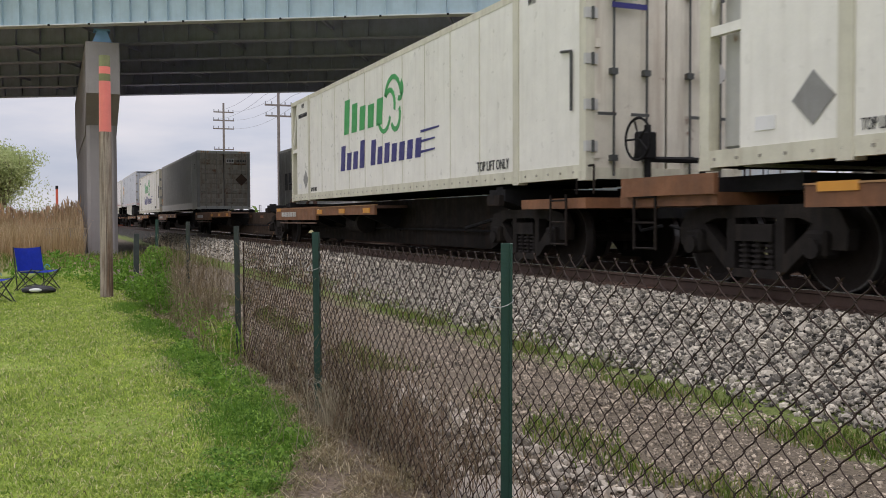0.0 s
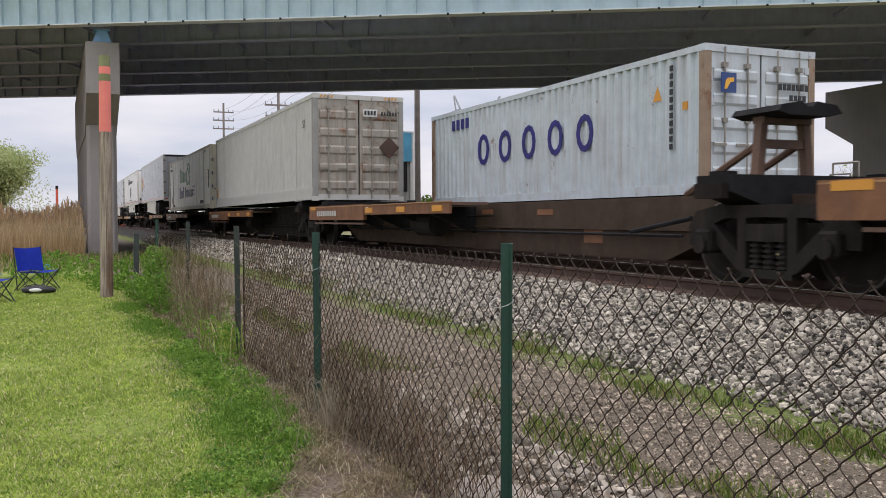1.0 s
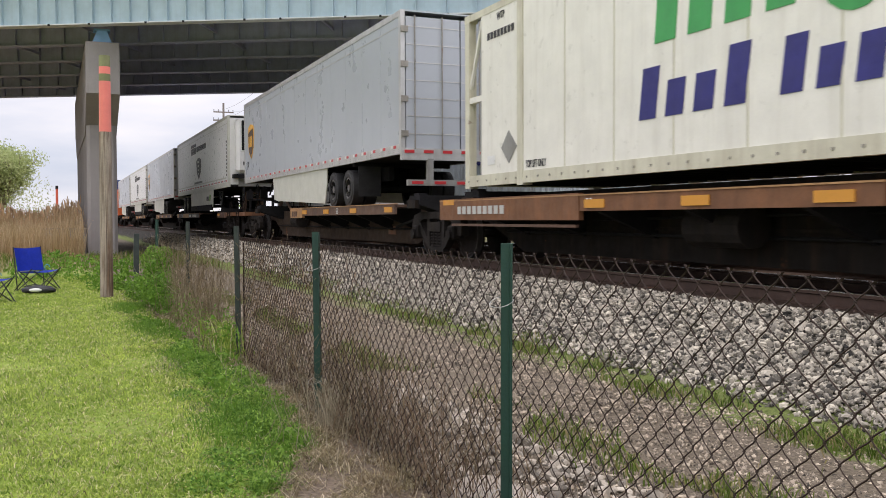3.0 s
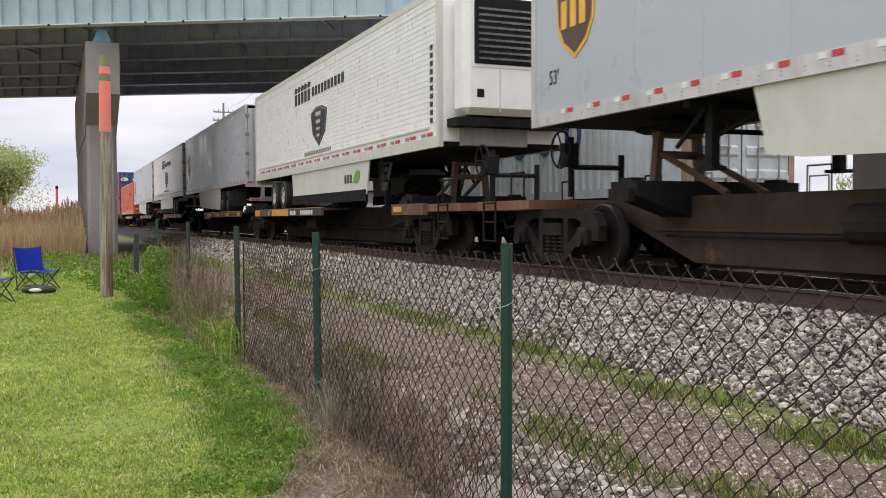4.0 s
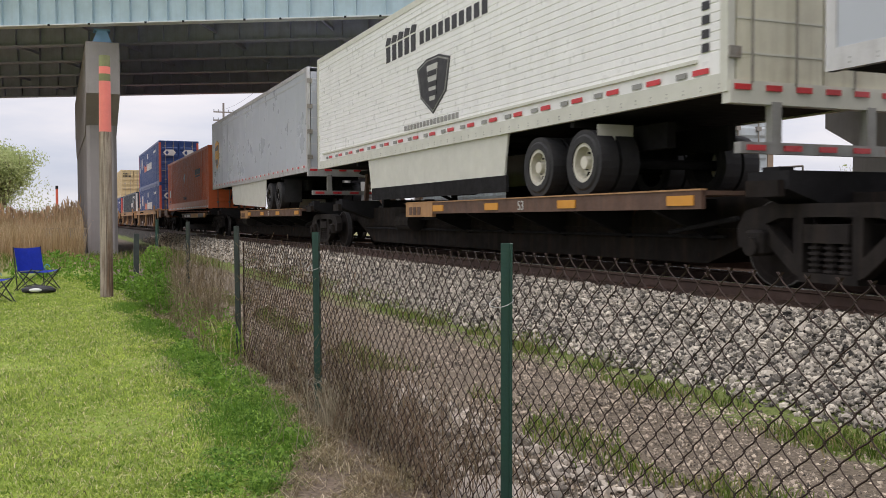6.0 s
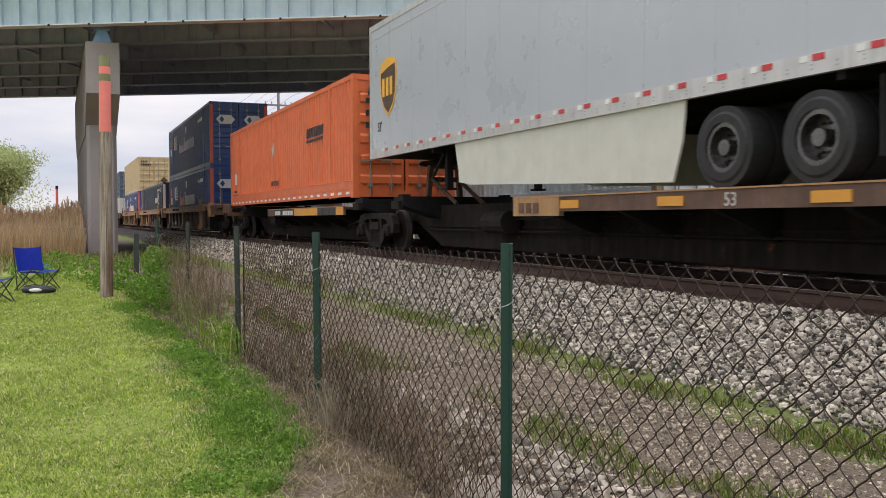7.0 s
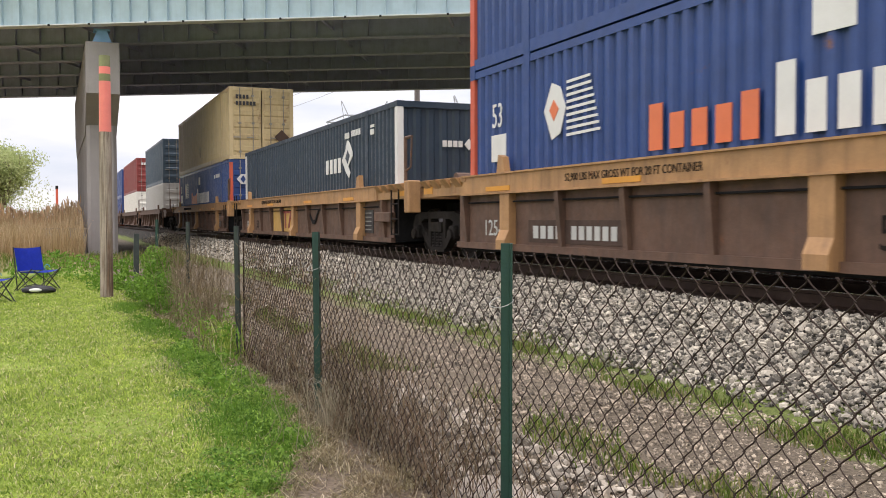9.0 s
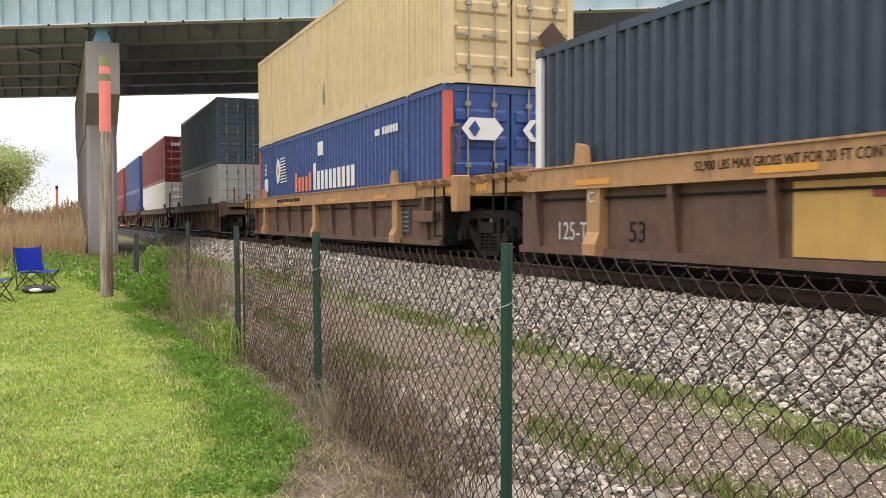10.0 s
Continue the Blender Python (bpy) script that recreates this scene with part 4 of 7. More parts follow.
    if patch == "number":
        side_shapes([[(15.0, 0.38), (12.5, 0.38), (12.5, 0.70), (15.0, 0.70)]], -1.411, M["rail"], u, "dark_panel", "dark panel behind the number")
        words_on_side("125-T", 16.5, 0.46, -1.416, 0.25, M["greywhite"], u, 0.95)
        side_shapes(code_bars(14.85, 14.0, 0.44, 0.62, 4) + code_bars(13.8, 12.67, 0.44, 0.62, 6), -1.416, M["greywhite"], u, "number_bars")
        words_on_side("53", 8.9, 0.45, -1.416, 0.3, M["sill"], u)
    if patch == "logo":
        words_on_side("125-T", 16.85, 0.44, -1.416, 0.24, M["greywhite"], u, 0.95)
        words_on_side("C", 15.85, 0.92, -1.545, 0.14, M["greywhite"], u)
        words_on_side("53", 15.15, 0.44, -1.416, 0.25, M["sill"], u)
    MOVERS.append((u, S0, ZR))
    return u

# ---- loads ----
def corrugated(y0, y1, z0, z1, x, depth, pitch, flat=0.35):
    bm, pts = bmesh.new(), []
    n = max(1, round((y1 - y0) / pitch))
    p = (y1 - y0) / n
    for i in range(n):
        a = y0 + i * p
        pts += [(a, 0), (a + p * flat, 0), (a + p * 0.5, depth), (a + p * (0.5 + flat), depth)]
    pts.append((y1, 0))
    lo, hi = [bm.verts.new((x + d, y, z0)) for y, d in pts], [bm.verts.new((x + d, y, z1)) for y, d in pts]
    for i in range(len(pts) - 1):
        bm.faces.new((lo[i], lo[i + 1], hi[i + 1], hi[i]))
    return bm

def doors(c, w, h, y, mat, bars, way=-1, ribs=5):
    """Two door leaves with pressed ribs, four locking bars and hinges on an end face."""
    for s in (-1, 1):
        a, b = sorted((s * 0.02, s * (w / 2 - 0.10)))
        leaf = part("door", boxes((a, b, min(y, y + way * 0.03), max(y, y + way * 0.03), 0.16, h - 0.12)), mat, c, "stained double door leaf" if s < 0 else "")
        for i in range(ribs):
            z = 0.24 + (h - 0.5) * (i + 0.12) / ribs
            part("door_rib", prisms("x", a + 0.08, b - 0.08, [(y + way * 0.030, z), (y + way * 0.060, z + 0.05), (y + way * 0.060, z + (h - 0.5) / ribs * 0.42), (y + way * 0.030, z + (h - 0.5) / ribs * 0.52)][::-way]), mat, leaf)
        for k in (0.30, 0.74):
            xx = s * (w / 2 - 0.1) * k
            part("locking_bar", rods(((xx, y + way * 0.085, 0.06), (xx, y + way * 0.085, h - 0.04), 0.017), n=6), bars, leaf)
            part("bar_handle", boxes((xx - 0.02, xx + 0.26 * s if s > 0 else xx + 0.02, y + way * 0.115, y + way * 0.09, 0.86, 0.90) if s > 0 else (xx - 0.26, xx + 0.02, y - 0.115, y - 0.09, 0.86, 0.90)) if way < 0 else boxes((xx - 0.02, xx + 0.2, y + 0.09, y + 0.115, 0.86, 0.90)), bars, leaf)
            for z in (0.3, h * 0.5, h - 0.35):
                part("bar_guide", boxes((xx - 0.05, xx + 0.05, min(y + way * 0.03, y + way * 0.11), max(y + way * 0.03, y + way * 0.11), z - 0.04, z + 0.04)), bars, leaf)
        for i in range(4):
            z = 0.35 + (h - 0.7) * i / 3
            part("hinge", boxes((min(s * (w / 2 - 0.22), s * (w / 2 - 0.132)), max(s * (w / 2 - 0.22), s * (w / 2 - 0.132)), min(y, y + way * 0.05), max(y, y + way * 0.05), z - 0.06, z + 0.06)), mat, leaf)

def container(label, S0, z, L, mats, w=2.59, h=2.90, style="corr", pitch=0.27, near_end="doors", group="freight containers", move=True, name="shipping_container", posts=True, doormat=None, postmat=None, far_open=0.0, ribs=5, barmat=None):
    """A container from its near end (y = 0) to y = L; z = 0 under its bottom rails."""
    side, frame_m = mats
    c = thing(name, label, "container", group)
    hw = w / 2
    inset = 1.98 if L > 14 else 0
    spans = [(0.13, L - 0.13)] if not (inset and posts) else [(0.13, inset - 0.09), (inset + 0.09, L - inset - 0.09), (L - inset + 0.09, L - max(0.13, far_open))]
    for s in (-1, 1):
        for a, b in spans:
            if style == "corr":
                panel = part("side_panel", corrugated(a, b, 0.20, h - 0.10, s * hw - s * 0.006, -s * 0.055, pitch), side, c, "corrugated steel side panel")
            elif style == "ribbed":
                bm = boxes((min(s * hw, s * (hw - 0.04)), max(s * hw, s * (hw - 0.04)), a, b, 0.20, h - 0.10))
                panel = part("side_panel", bm, side, c)
            else:
                panel = part("side_panel", boxes((min(s * (hw - 0.006), s * (hw - 0.05)), max(s * (hw - 0.006), s * (hw - 0.05)), a, b, 0.20, h - 0.10)), side, c, "smooth insulated side panel")
                if s < 0:
                    n = max(1, round((b - a) / 1.2))
                    for i in range(1, n):
                        yy = a + (b - a) * i / n
                        part("panel_seam", boxes((-hw - 0.001, -hw + 0.01, yy - 0.012, yy + 0.012, 0.20, h - 0.10)), frame_m, panel)
        rail = boxes((min(s * hw, s * (hw - 0.06)), max(s * hw, s * (hw - 0.06)), 0.12, L - 0.12, h - 0.11, h))
        part("top_rail", rail, frame_m, c)
        part("bottom_rail", boxes((min(s * (hw + 0.004), s * (hw - 0.09)), max(s * (hw + 0.004), s * (hw - 0.09)), 0.12, L - 0.12, 0.03, 0.21)), frame_m, c)
        for yy in (0.0, L - 0.16):
            part("corner_post", boxes((min(s * (hw + 0.006), s * (hw - 0.13)), max(s * (hw + 0.006), s * (hw - 0.13)), yy, yy + 0.16, 0.12, h - 0.12)), postmat or frame_m, c, "corner post")
        if inset and posts:
            for yy in (inset, L - inset):
                part("lift_post", boxes((min(s * (hw + 0.012), s * (hw - 0.08)), max(s * (hw + 0.012), s * (hw - 0.08)), yy - 0.085, yy + 0.085, 0.0, h)), frame_m, c, "raised lifting post")
        for yy in ((0.0, L - 0.18) + ((inset - 0.09, L - inset - 0.09) if inset else ())):
            for zz in (0.0, h - 0.12):
                part("corner_casting", boxes((min(s * (hw + 0.010), s * (hw - 0.15)), max(s * (hw + 0.010), s * (hw - 0.15)), yy - 0.004, yy + 0.184, zz, zz + 0.122)), frame_m, c)
    roof = corrugated(0.1, L - 0.1, -hw + 0.05, hw - 0.05, 0, 0.02, 0.5)
    bmesh.ops.transform(roof, matrix=Matrix(((0, 0, 1, 0), (0, 1, 0, 0), (1, 0, 0, h - 0.035), (0, 0, 0, 1))), verts=roof.verts)
    part("roof", roof, side, c)
    part("floor", boxes((-hw + 0.05, hw - 0.05, 0.1, L - 0.1, 0.10, 0.16)), M["black"], c)
    if move and posts:
        slats = bmesh.new()
        for i in range(int(L / 0.45)):
            box(slats, -hw + 0.09, hw - 0.09, 0.3 + i * 0.45, 0.35 + i * 0.45, 0.03, 0.10)
        tagged(part("floor_bearer", slats, M["black"], c), kind="stuff")
    dm = doormat or side
    for y, way, kind in ((0.05, -1, near_end), (L - max(0.05, far_open), 1, "wall" if near_end == "doors" else "doors")):
        part("end_header", boxes((-hw + 0.12, hw - 0.12, min(y, y + way * 0.05), max(y, y + way * 0.05), h - 0.13, h)), frame_m, c)
        part("end_sill", boxes((-hw + 0.12, hw - 0.12, min(y, y + way * 0.05), max(y, y + way * 0.05), 0.02, 0.17)), frame_m, c)
        if kind == "doors":
            doors(c, w, h, y, dm, barmat or M["bar"], way, ribs)
        else:
            e = corrugated(-hw + 0.12, hw - 0.12, 0.15, h - 0.12, 0, 0.04, 0.3)
            bmesh.ops.transform(e, matrix=Matrix(((0, 1, 0, 0), (way * -1, 0, 0, y), (0, 0, 1, 0), (0, 0, 0, 1))), verts=e.verts)
            part("end_wall", e, dm, c)
    if move:
        MOVERS.append((c, S0, z))
    else:
        FAR_MOVERS.append((c, S0, z))
    return c

def tyre_meshes():
    d = {}
    bm = bmesh.new()
    disc(bm, (0, 0, 0), "x", 0.435, 0.135, n=30, hole=0.265, dish=-0.02)
    d["tyre"] = link_mesh("tyre", bm, M["rubber"])
    for key, mat in (("white", "rimwhite"), ("black", "rimblack")):
        bm = bmesh.new()
        disc(bm, (0, 0, 0), "x", 0.27, 0.135, n=24, hole=0.235)
        disc(bm, (0.03, 0, 0), "x", 0.24, 0.02, n=24)
        rod(bm, (-0.13, 0, 0), (0.0, 0, 0), 0.085, n=14)
        d[key] = link_mesh("rim", bm, M[mat])
    bm = bmesh.new()
    rod(bm, (-0.035, 0.14, 0), (-0.005, 0.14, 0), 0.014, n=6)
    d["nut"] = link_mesh("wheel_nut", bm, M["black"])
    # hand holes are black discs on the rim, their depth shade in the colour
    bm = bmesh.new()
    rod(bm, (0.004, 0.195, 0), (0.012, 0.195, 0), 0.03, n=8)
    d["hole"] = link_mesh("hand_hole", bm, M["black"])
    return d
TYRE = tyre_meshes()

def trailer(label, S0, S1, rear, skin, frame_m, wheels, style, axles=None):
    """A highway trailer riding on its wheels and a hitch; rear: which end of the box faces back along the train."""
    L = S1 - S0
    t = thing("semi_trailer", label, "trailer", "road trailers on the train")
    Y = (lambda a: a) if rear == "near" else (lambda a: L - a)
    sp = lambda a, b: (min(Y(a), Y(b)), max(Y(a), Y(b)))
    hw, z0, z1 = 1.30, 2.04, 4.93
    for s in (-1, 1):
        if style == "ribbed":
            bm, n = bmesh.new(), 24
            zs = []
            for i in range(n):
                a = z0 + 0.36 + (z1 - z0 - 0.46) * i / n
                p = (z1 - z0 - 0.46) / n
                zs += [(a, 0.0), (a + p * 0.80, 0.0), (a + p * 0.86, 0.008), (a + p * 0.94, 0.008)]
            zs.append((z1 - 0.10, 0.0))
            lo, hi = [bm.verts.new((s * hw - s * d, 0.08, z)) for z, d in zs], [bm.verts.new((s * hw - s * d, L - 0.08, z)) for z, d in zs]
            for i in range(len(zs) - 1):
                bm.faces.new((lo[i], lo[i + 1], hi[i + 1], hi[i]))
            side = part("side_wall", bm, skin, t, "white side with fine horizontal ribs")
            part("lower_panel", boxes((min(s * hw, s * (hw - 0.03)), max(s * hw, s * (hw - 0.03)), 0.08, L - 0.08, z0 + 0.2, z0 + 0.362)), skin, side)
            part("rub_rail", boxes((min(s * hw, s * (hw + 0.03)), max(s * hw, s * (hw + 0.03)), 0.5, L - 0.5, z0 + 0.36, z0 + 0.40)), frame_m, side)
        else:
            side = part("side_wall", boxes((min(s * hw, s * (hw - 0.03)), max(s * hw, s * (hw - 0.03)), 0.08, L - 0.08, z0 + 0.2, z1 - 0.1)), skin, t, "smooth silver-grey side wall")
            for i in range(1, 13):
                yy = L * i / 13
                part("panel_joint", boxes((min(s * (hw - 0.01), s * (hw + 0.0025)), max(s * (hw - 0.01), s * (hw + 0.0025)), yy - 0.015, yy + 0.015, z0 + 0.2, z1 - 0.1)), skin, side)
        part("bottom_rail", boxes((min(s * (hw + 0.012), s * (hw - 0.06)), max(s * (hw + 0.012), s * (hw - 0.06)), 0.02, L - 0.02, z0, z0 + 0.2)), frame_m, t, "riveted aluminium bottom rail")
        part("top_rail", boxes((min(s * (hw + 0.010), s * (hw - 0.06)), max(s * (hw + 0.010), s * (hw - 0.06)), 0.02, L - 0.02, z1 - 0.12, z1), (min(s * (hw + 0.004), s * (hw - 0.06)), max(s * (hw + 0.004), s * (hw - 0.06)), 0.05, L - 0.05, z1 - 0.32, z1 - 0.30)), frame_m, t)
        for yy in (0.0, L - 0.12):
            part("corner_post", boxes((min(s * (hw + 0.014), s * (hw - 0.08)), max(s * (hw + 0.014), s * (hw - 0.08)), yy, yy + 0.12, z0, z1)), frame_m, t)
    part("roof", boxes((-hw + 0.02, hw - 0.02, 0.02, L - 0.02, z1 - 0.02, z1 + 0.012)), skin, t)
    part("floor", boxes((-hw + 0.05, hw - 0.05, 0.05, L - 0.05, z0 + 0.02, z0 + 0.14)), M["black"], t)
    rivets = bmesh.new()
    for i in range(int(L / 0.30)):
        for z in (z0 + 0.05, z0 + 0.09):
            box(rivets, -hw - 0.017, -hw - 0.010, 0.12 + i * 0.30, 0.134 + i * 0.30, z - 0.007, z + 0.007)
    tagged(part("rivets", rivets, M["fadedgrey"], t), kind="stuff")
    red, wht = bmesh.new(), bmesh.new()
    n = 24 if style != "ribbed" else 18
    rl = 0.14 if style != "ribbed" else 0.26
    tz = z0 + (0.125 if style != "ribbed" else 0.225)
    for i in range(n):
        yy = 0.3 + (L - 0.8) * i / n
        box(red, -hw - 0.020, -hw - 0.010, yy, yy + rl, tz, tz + 0.06)
        box(wht, -hw - 0.020, -hw - 0.010, yy + rl * 1.4, yy + rl * 2.1, tz, tz + 0.06)
    tagged(part("red_tape", red, M["reflred"], t, "red reflective dashes"), kind="stuff")
    tagged(part("white_tape", wht, M["reflwhite"] if style != "ribbed" else M["fadedgrey"], t, "white reflective dashes"), kind="stuff")
    # rear face
    a, b = sp(0.0, 0.05)
    for s in (-1, 1):
        x0, x1 = sorted((s * 0.015, s * 1.20))
        leaf = part("rear_door", boxes((x0, x1, a, b, z0 + 0.12, z1 - 0.12)), skin if style != "ribbed" else M["cream"], t, "panelled rear door")
        for i in range(7):
            z = z0 + 0.4 + i * 0.36
            part("door_seam", boxes((x0, x1, *sp(-0.006, 0.02), z, z + 0.02)), frame_m, leaf)
        for k in (0.35, 0.85):
            rod_x = s * 1.2 * k
            part("locking_bar", rods(((rod_x, Y(-0.04), z0 + 0.1), (rod_x, Y(-0.04), z1 - 0.1), 0.014), n=6), M["bar"], leaf)
        for i in range(4):
            part("hinge", boxes((min(s * 1.16, s * 1.31), max(s * 1.16, s * 1.31), *sp(-0.03, 0.0), z0 + 0.35 + 0.7 * i, z0 + 0.47 + 0.7 * i)), M["bar"], leaf)
    part("rear_sill", boxes((-hw, hw, *sp(-0.03, 0.10), z0 - 0.12, z0 + 0.12)), frame_m, t)
    dash = bmesh.new()
    for i in range(6):
        box(dash, -1.25 + i * 0.42, -1.04 + i * 0.42, *sp(-0.045, -0.03), z0 + 0.02, z0 + 0.08)
    part("rear_tape", dash, M["reflred"], t)
    part("bumper", boxes((-1.18, 1.18, *sp(-0.05, 0.05), 1.40, 1.52), (-0.75, -0.62, *sp(-0.04, 0.06), 1.5, 1.95), (0.62, 0.75, *sp(-0.04, 0.06), 1.5, 1.95)), M["fadedgrey"], t, "steel underride bumper with red dashes")
    bd = bmesh.new()
    for i in range(5):
        box(bd, -1.1 + i * 0.5, -0.85 + i * 0.5, *sp(-0.06, -0.05), 1.43, 1.49)
    part("bumper_tape", bd, M["reflred"], t)
    part("mud_flap", boxes((-1.25, -0.7, *sp(2.55 if style == "ribbed" else 3.0, 2.56 if style == "ribbed" else 3.01), 1.25, 1.95)), M["skirt"] if style == "ribbed" else M["rubber"], t)
    # running gear
    axles = axles or ((2.82, 4.05) if style == "ribbed" else (3.66, 4.94))
    part("bogie_frame", boxes((-0.55, -0.42, *sp(axles[0] - 0.8, axles[1] + 0.8), 1.62, 1.95), (0.42, 0.55, *sp(axles[0] - 0.8, axles[1] + 0.8), 1.62, 1.95), (-0.55, 0.55, *sp(axles[0] + 0.4, axles[0] + 0.8), 1.55, 1.9)), M["black"], t)
    for ax in axles:
        part("axle", rods(((-1.0, Y(ax), 1.46), (1.0, Y(ax), 1.46), 0.07), n=10), M["black"], t)
        for s in (-1, 1):
            for xx in (1.16, 0.84):
                ty = shared("wheel", TYRE["tyre"], t, pose(s * xx, Y(ax), 1.462, 0, 0, 0 if s < 0 else 180), "black rubber tyre on a disc wheel")
                if xx > 1:
                    shared("rim", TYRE[wheels], ty)
                    for i in range(10):
                        shared("wheel_nut", TYRE["nut"], ty, pose(0, 0, 0, 36 * i, 0, 0))
                    for i in range(5):
                        shared("hand_hole", TYRE["hole"], ty, pose(0, 0, 0, 72 * i + 18, 0, 0))
    # skirts
    k0, k1 = (axles[1] + 1.0, L - 4.25) if style == "ribbed" else (axles[1] + 0.66, L - 4.7)
    full = k1
    for s in (-1, 1):
        k1 = full - (1.6 if s > 0 and style == "ribbed" else 0.0)
        pts = [(Y(k0), z0), (Y(k0 + (0.10 if style == "ribbed" else 0.05)), 1.60), (Y(k0 + (0.14 if style == "ribbed" else 0.22)), 1.28 if style == "ribbed" else 1.13), (Y(k1 - (0.1 if style == "ribbed" else 0.5)), 1.28 if style == "ribbed" else 1.30), (Y(k1 - 0.02), 1.36), (Y(k1), 1.55), (Y(k1 + 0.15), z0)]
        sk = part("side_skirt", prisms("x", min(s * 1.27, s * 1.24), max(s * 1.27, s * 1.24), pts), M["skirt"], t, "pale aerodynamic side skirt")
        if style == "ribbed":
            part("skirt_edge", boxes((min(s * 1.28, s * 1.235), max(s * 1.28, s * 1.235), *sp(k0 + 0.05, k1 - 0.12), 1.14, 1.40)), M["black"], sk)
    # landing gear near the front
    ly = L - (4.05 if style == "ribbed" else 3.55)
    if style == "ribbed":
        for s in (-1, 1):
            a, b = sorted((s * 0.90, s * 0.93))
            web = [((-0.78, 2.04), (-0.35, 2.04), (-0.05, 1.70), (-0.22, 1.36)), ((0.40, 2.04), (0.52, 2.04), (0.10, 1.36), (-0.02, 1.36)), ((-0.22, 1.36), (-0.10, 1.55), (0.06, 1.55), (0.10, 1.36)),
                   ((-0.24, 1.90), (-0.13, 1.78), (0.30, 1.78), (0.36, 1.88)), ((-0.10, 1.70), (-0.06, 1.62), (0.20, 1.62), (0.24, 1.70)), ((-0.35, 2.04), (-0.24, 1.92), (0.40, 1.97), (0.42, 2.04))]
            part("gear_bracket", prisms("x", a, b, *[[(Y(ly + p), q) for p, q in w] for w in web]), M["bracket"], t, "perforated grey landing-gear bracket")
        part("fuel_tank", rods(((0.5, Y(L - 4.8), 1.5), (0.5, Y(L - 5.9), 1.5), 0.27), n=18), M["sill"], t, "brown cylindrical fuel tank")
    lg = bmesh.new()
    for s in (-1, 1):
        lx, lz = (0.86, 0.98) if style == "ribbed" else (0.95, 1.26)
        box(lg, s * lx - 0.06, s * lx + 0.06, *sp(ly - 0.06, ly + 0.06), lz + 0.04, z0 + 0.05)
        box(lg, s * lx - 0.10, s * lx + 0.10, *sp(ly - 0.13, ly + 0.13), lz, lz + 0.04)
        rod(lg, (s * 0.9, Y(ly), 1.65), (s * 0.5, Y(ly - 0.8), z0), 0.035, n=6)
        rod(lg, (s * 1.05, Y(ly), 1.95), (s * 1.05, Y(ly + 0.5), 1.55), 0.03, n=6)
    rod(lg, (-0.95, Y(ly), 1.7), (0.95, Y(ly), 1.7), 0.03, n=6)
    if style == "ribbed":
        for s in (-1, 1):
            rod(lg, (-s * 0.86, Y(ly), 1.14), (s * 0.86, Y(ly), 1.86), 0.035, n=6)
        rod(lg, (-0.86, Y(ly), 1.12), (0.86, Y(ly), 1.12), 0.035, n=6)
    part("landing_gear", lg, M["black"], t, "folding landing legs")
    # front face
    a, b = sp(L - 0.05, L)
    part("front_wall", boxes((-1.22, 1.22, a, b, z0 + 0.1, z1 - 0.1)), skin, t)
    for i in (-2, -1, 0, 1, 2):
        part("cross_member", boxes((-1.24, 1.24, Y(L * 0.5 + i * 2.4) - 0.05, Y(L * 0.5 + i * 2.4) + 0.05, z0 - 0.08, z0 + 0.02)), M["black"], t)
    if style == "ribbed":
        unit = part("cooling_unit", boxes((-1.05, 1.05, *sp(L, L + 0.55), z0 + 0.55, z1 - 0.15, 0.12)), M["trailer_white"], t, "white refrigeration unit with black grille")
        part("grille", boxes((-0.85, 0.85, *sp(L + 0.52, L + 0.585), z0 + 1.45, z1 - 0.25, 0.02)), M["black"], unit, "black louvred grille")
        for i in range(9):
            part("louvre", boxes((-0.78, 0.78, *sp(L + 0.58, L + 0.60), z0 + 1.52 + i * 0.11, z0 + 1.56 + i * 0.11)), M["rimblack"], unit)
        part("unit_vent", boxes((-0.80, -0.66, *sp(L + 0.5, L + 0.556), z0 + 0.85, z0 + 1.0), (0.62, 0.76, *sp(L + 0.5, L + 0.556), z0 + 0.85, z0 + 1.0)), M["black"], unit)
        part("seam", boxes((-0.35, -0.33, *sp(L + 0.5, L + 0.556), z0 + 0.6, z0 + 1.4), (-0.9, 0.9, *sp(L + 0.5, L + 0.557), z0 + 1.38, z0 + 1.40)), M["skirt"], unit)
        part("unit_base", boxes((-1.15, 1.15, *sp(L, L + 0.45), z0 + 0.35, z0 + 0.5)), M["black"], t)
        part("connector_box", boxes((-0.9, 0.4, *sp(L, L + 0.2), z0 + 0.02, z0 + 0.34)), M["fadedgrey"], t)
    MOVERS.append((t, S0, ZR))
    return t
# ---- the train: wagons ----
spine_unit(-10.0, 7.4, "far", tail=True, high=True, panel=False)
spine_unit(12.4, 29.2, "far", lead=True, high=True)
spine_unit(29.2, 47.1, "far", hitch_up=True, lit_sill=True, label="empty rust-brown spine car unit with raised hitch")
spine_unit(47.1, 64.7, "far", high=True)
spine_unit(64.7, 81.9, "far", high=True)
spine_unit(81.9, 99.4, "near", tail=True, hitch_up=True, lit_sill=True, brake_at=(17.85,))
spine_unit(104.3, 120.7, "far", lead=True, brown=False, hitch_up=True, hitch_at=0.3, brake_at=(-1.86,), paint=((14.2, 14.99, "yellow"), (12.98, 14.2, "carbrown"), (12.38, 12.98, "ink"), (10.15, 12.38, "yellow"), (6.52, 10.15, "ink")), label="spine car unit with yellow-ochre platform edges")
spine_unit(120.7, 138.2, "near", hitch_up=True)
spine_unit(138.2, 155.6, "near", hitch_up=True)
spine_unit(155.6, 173.3, "near", hitch_up=True)
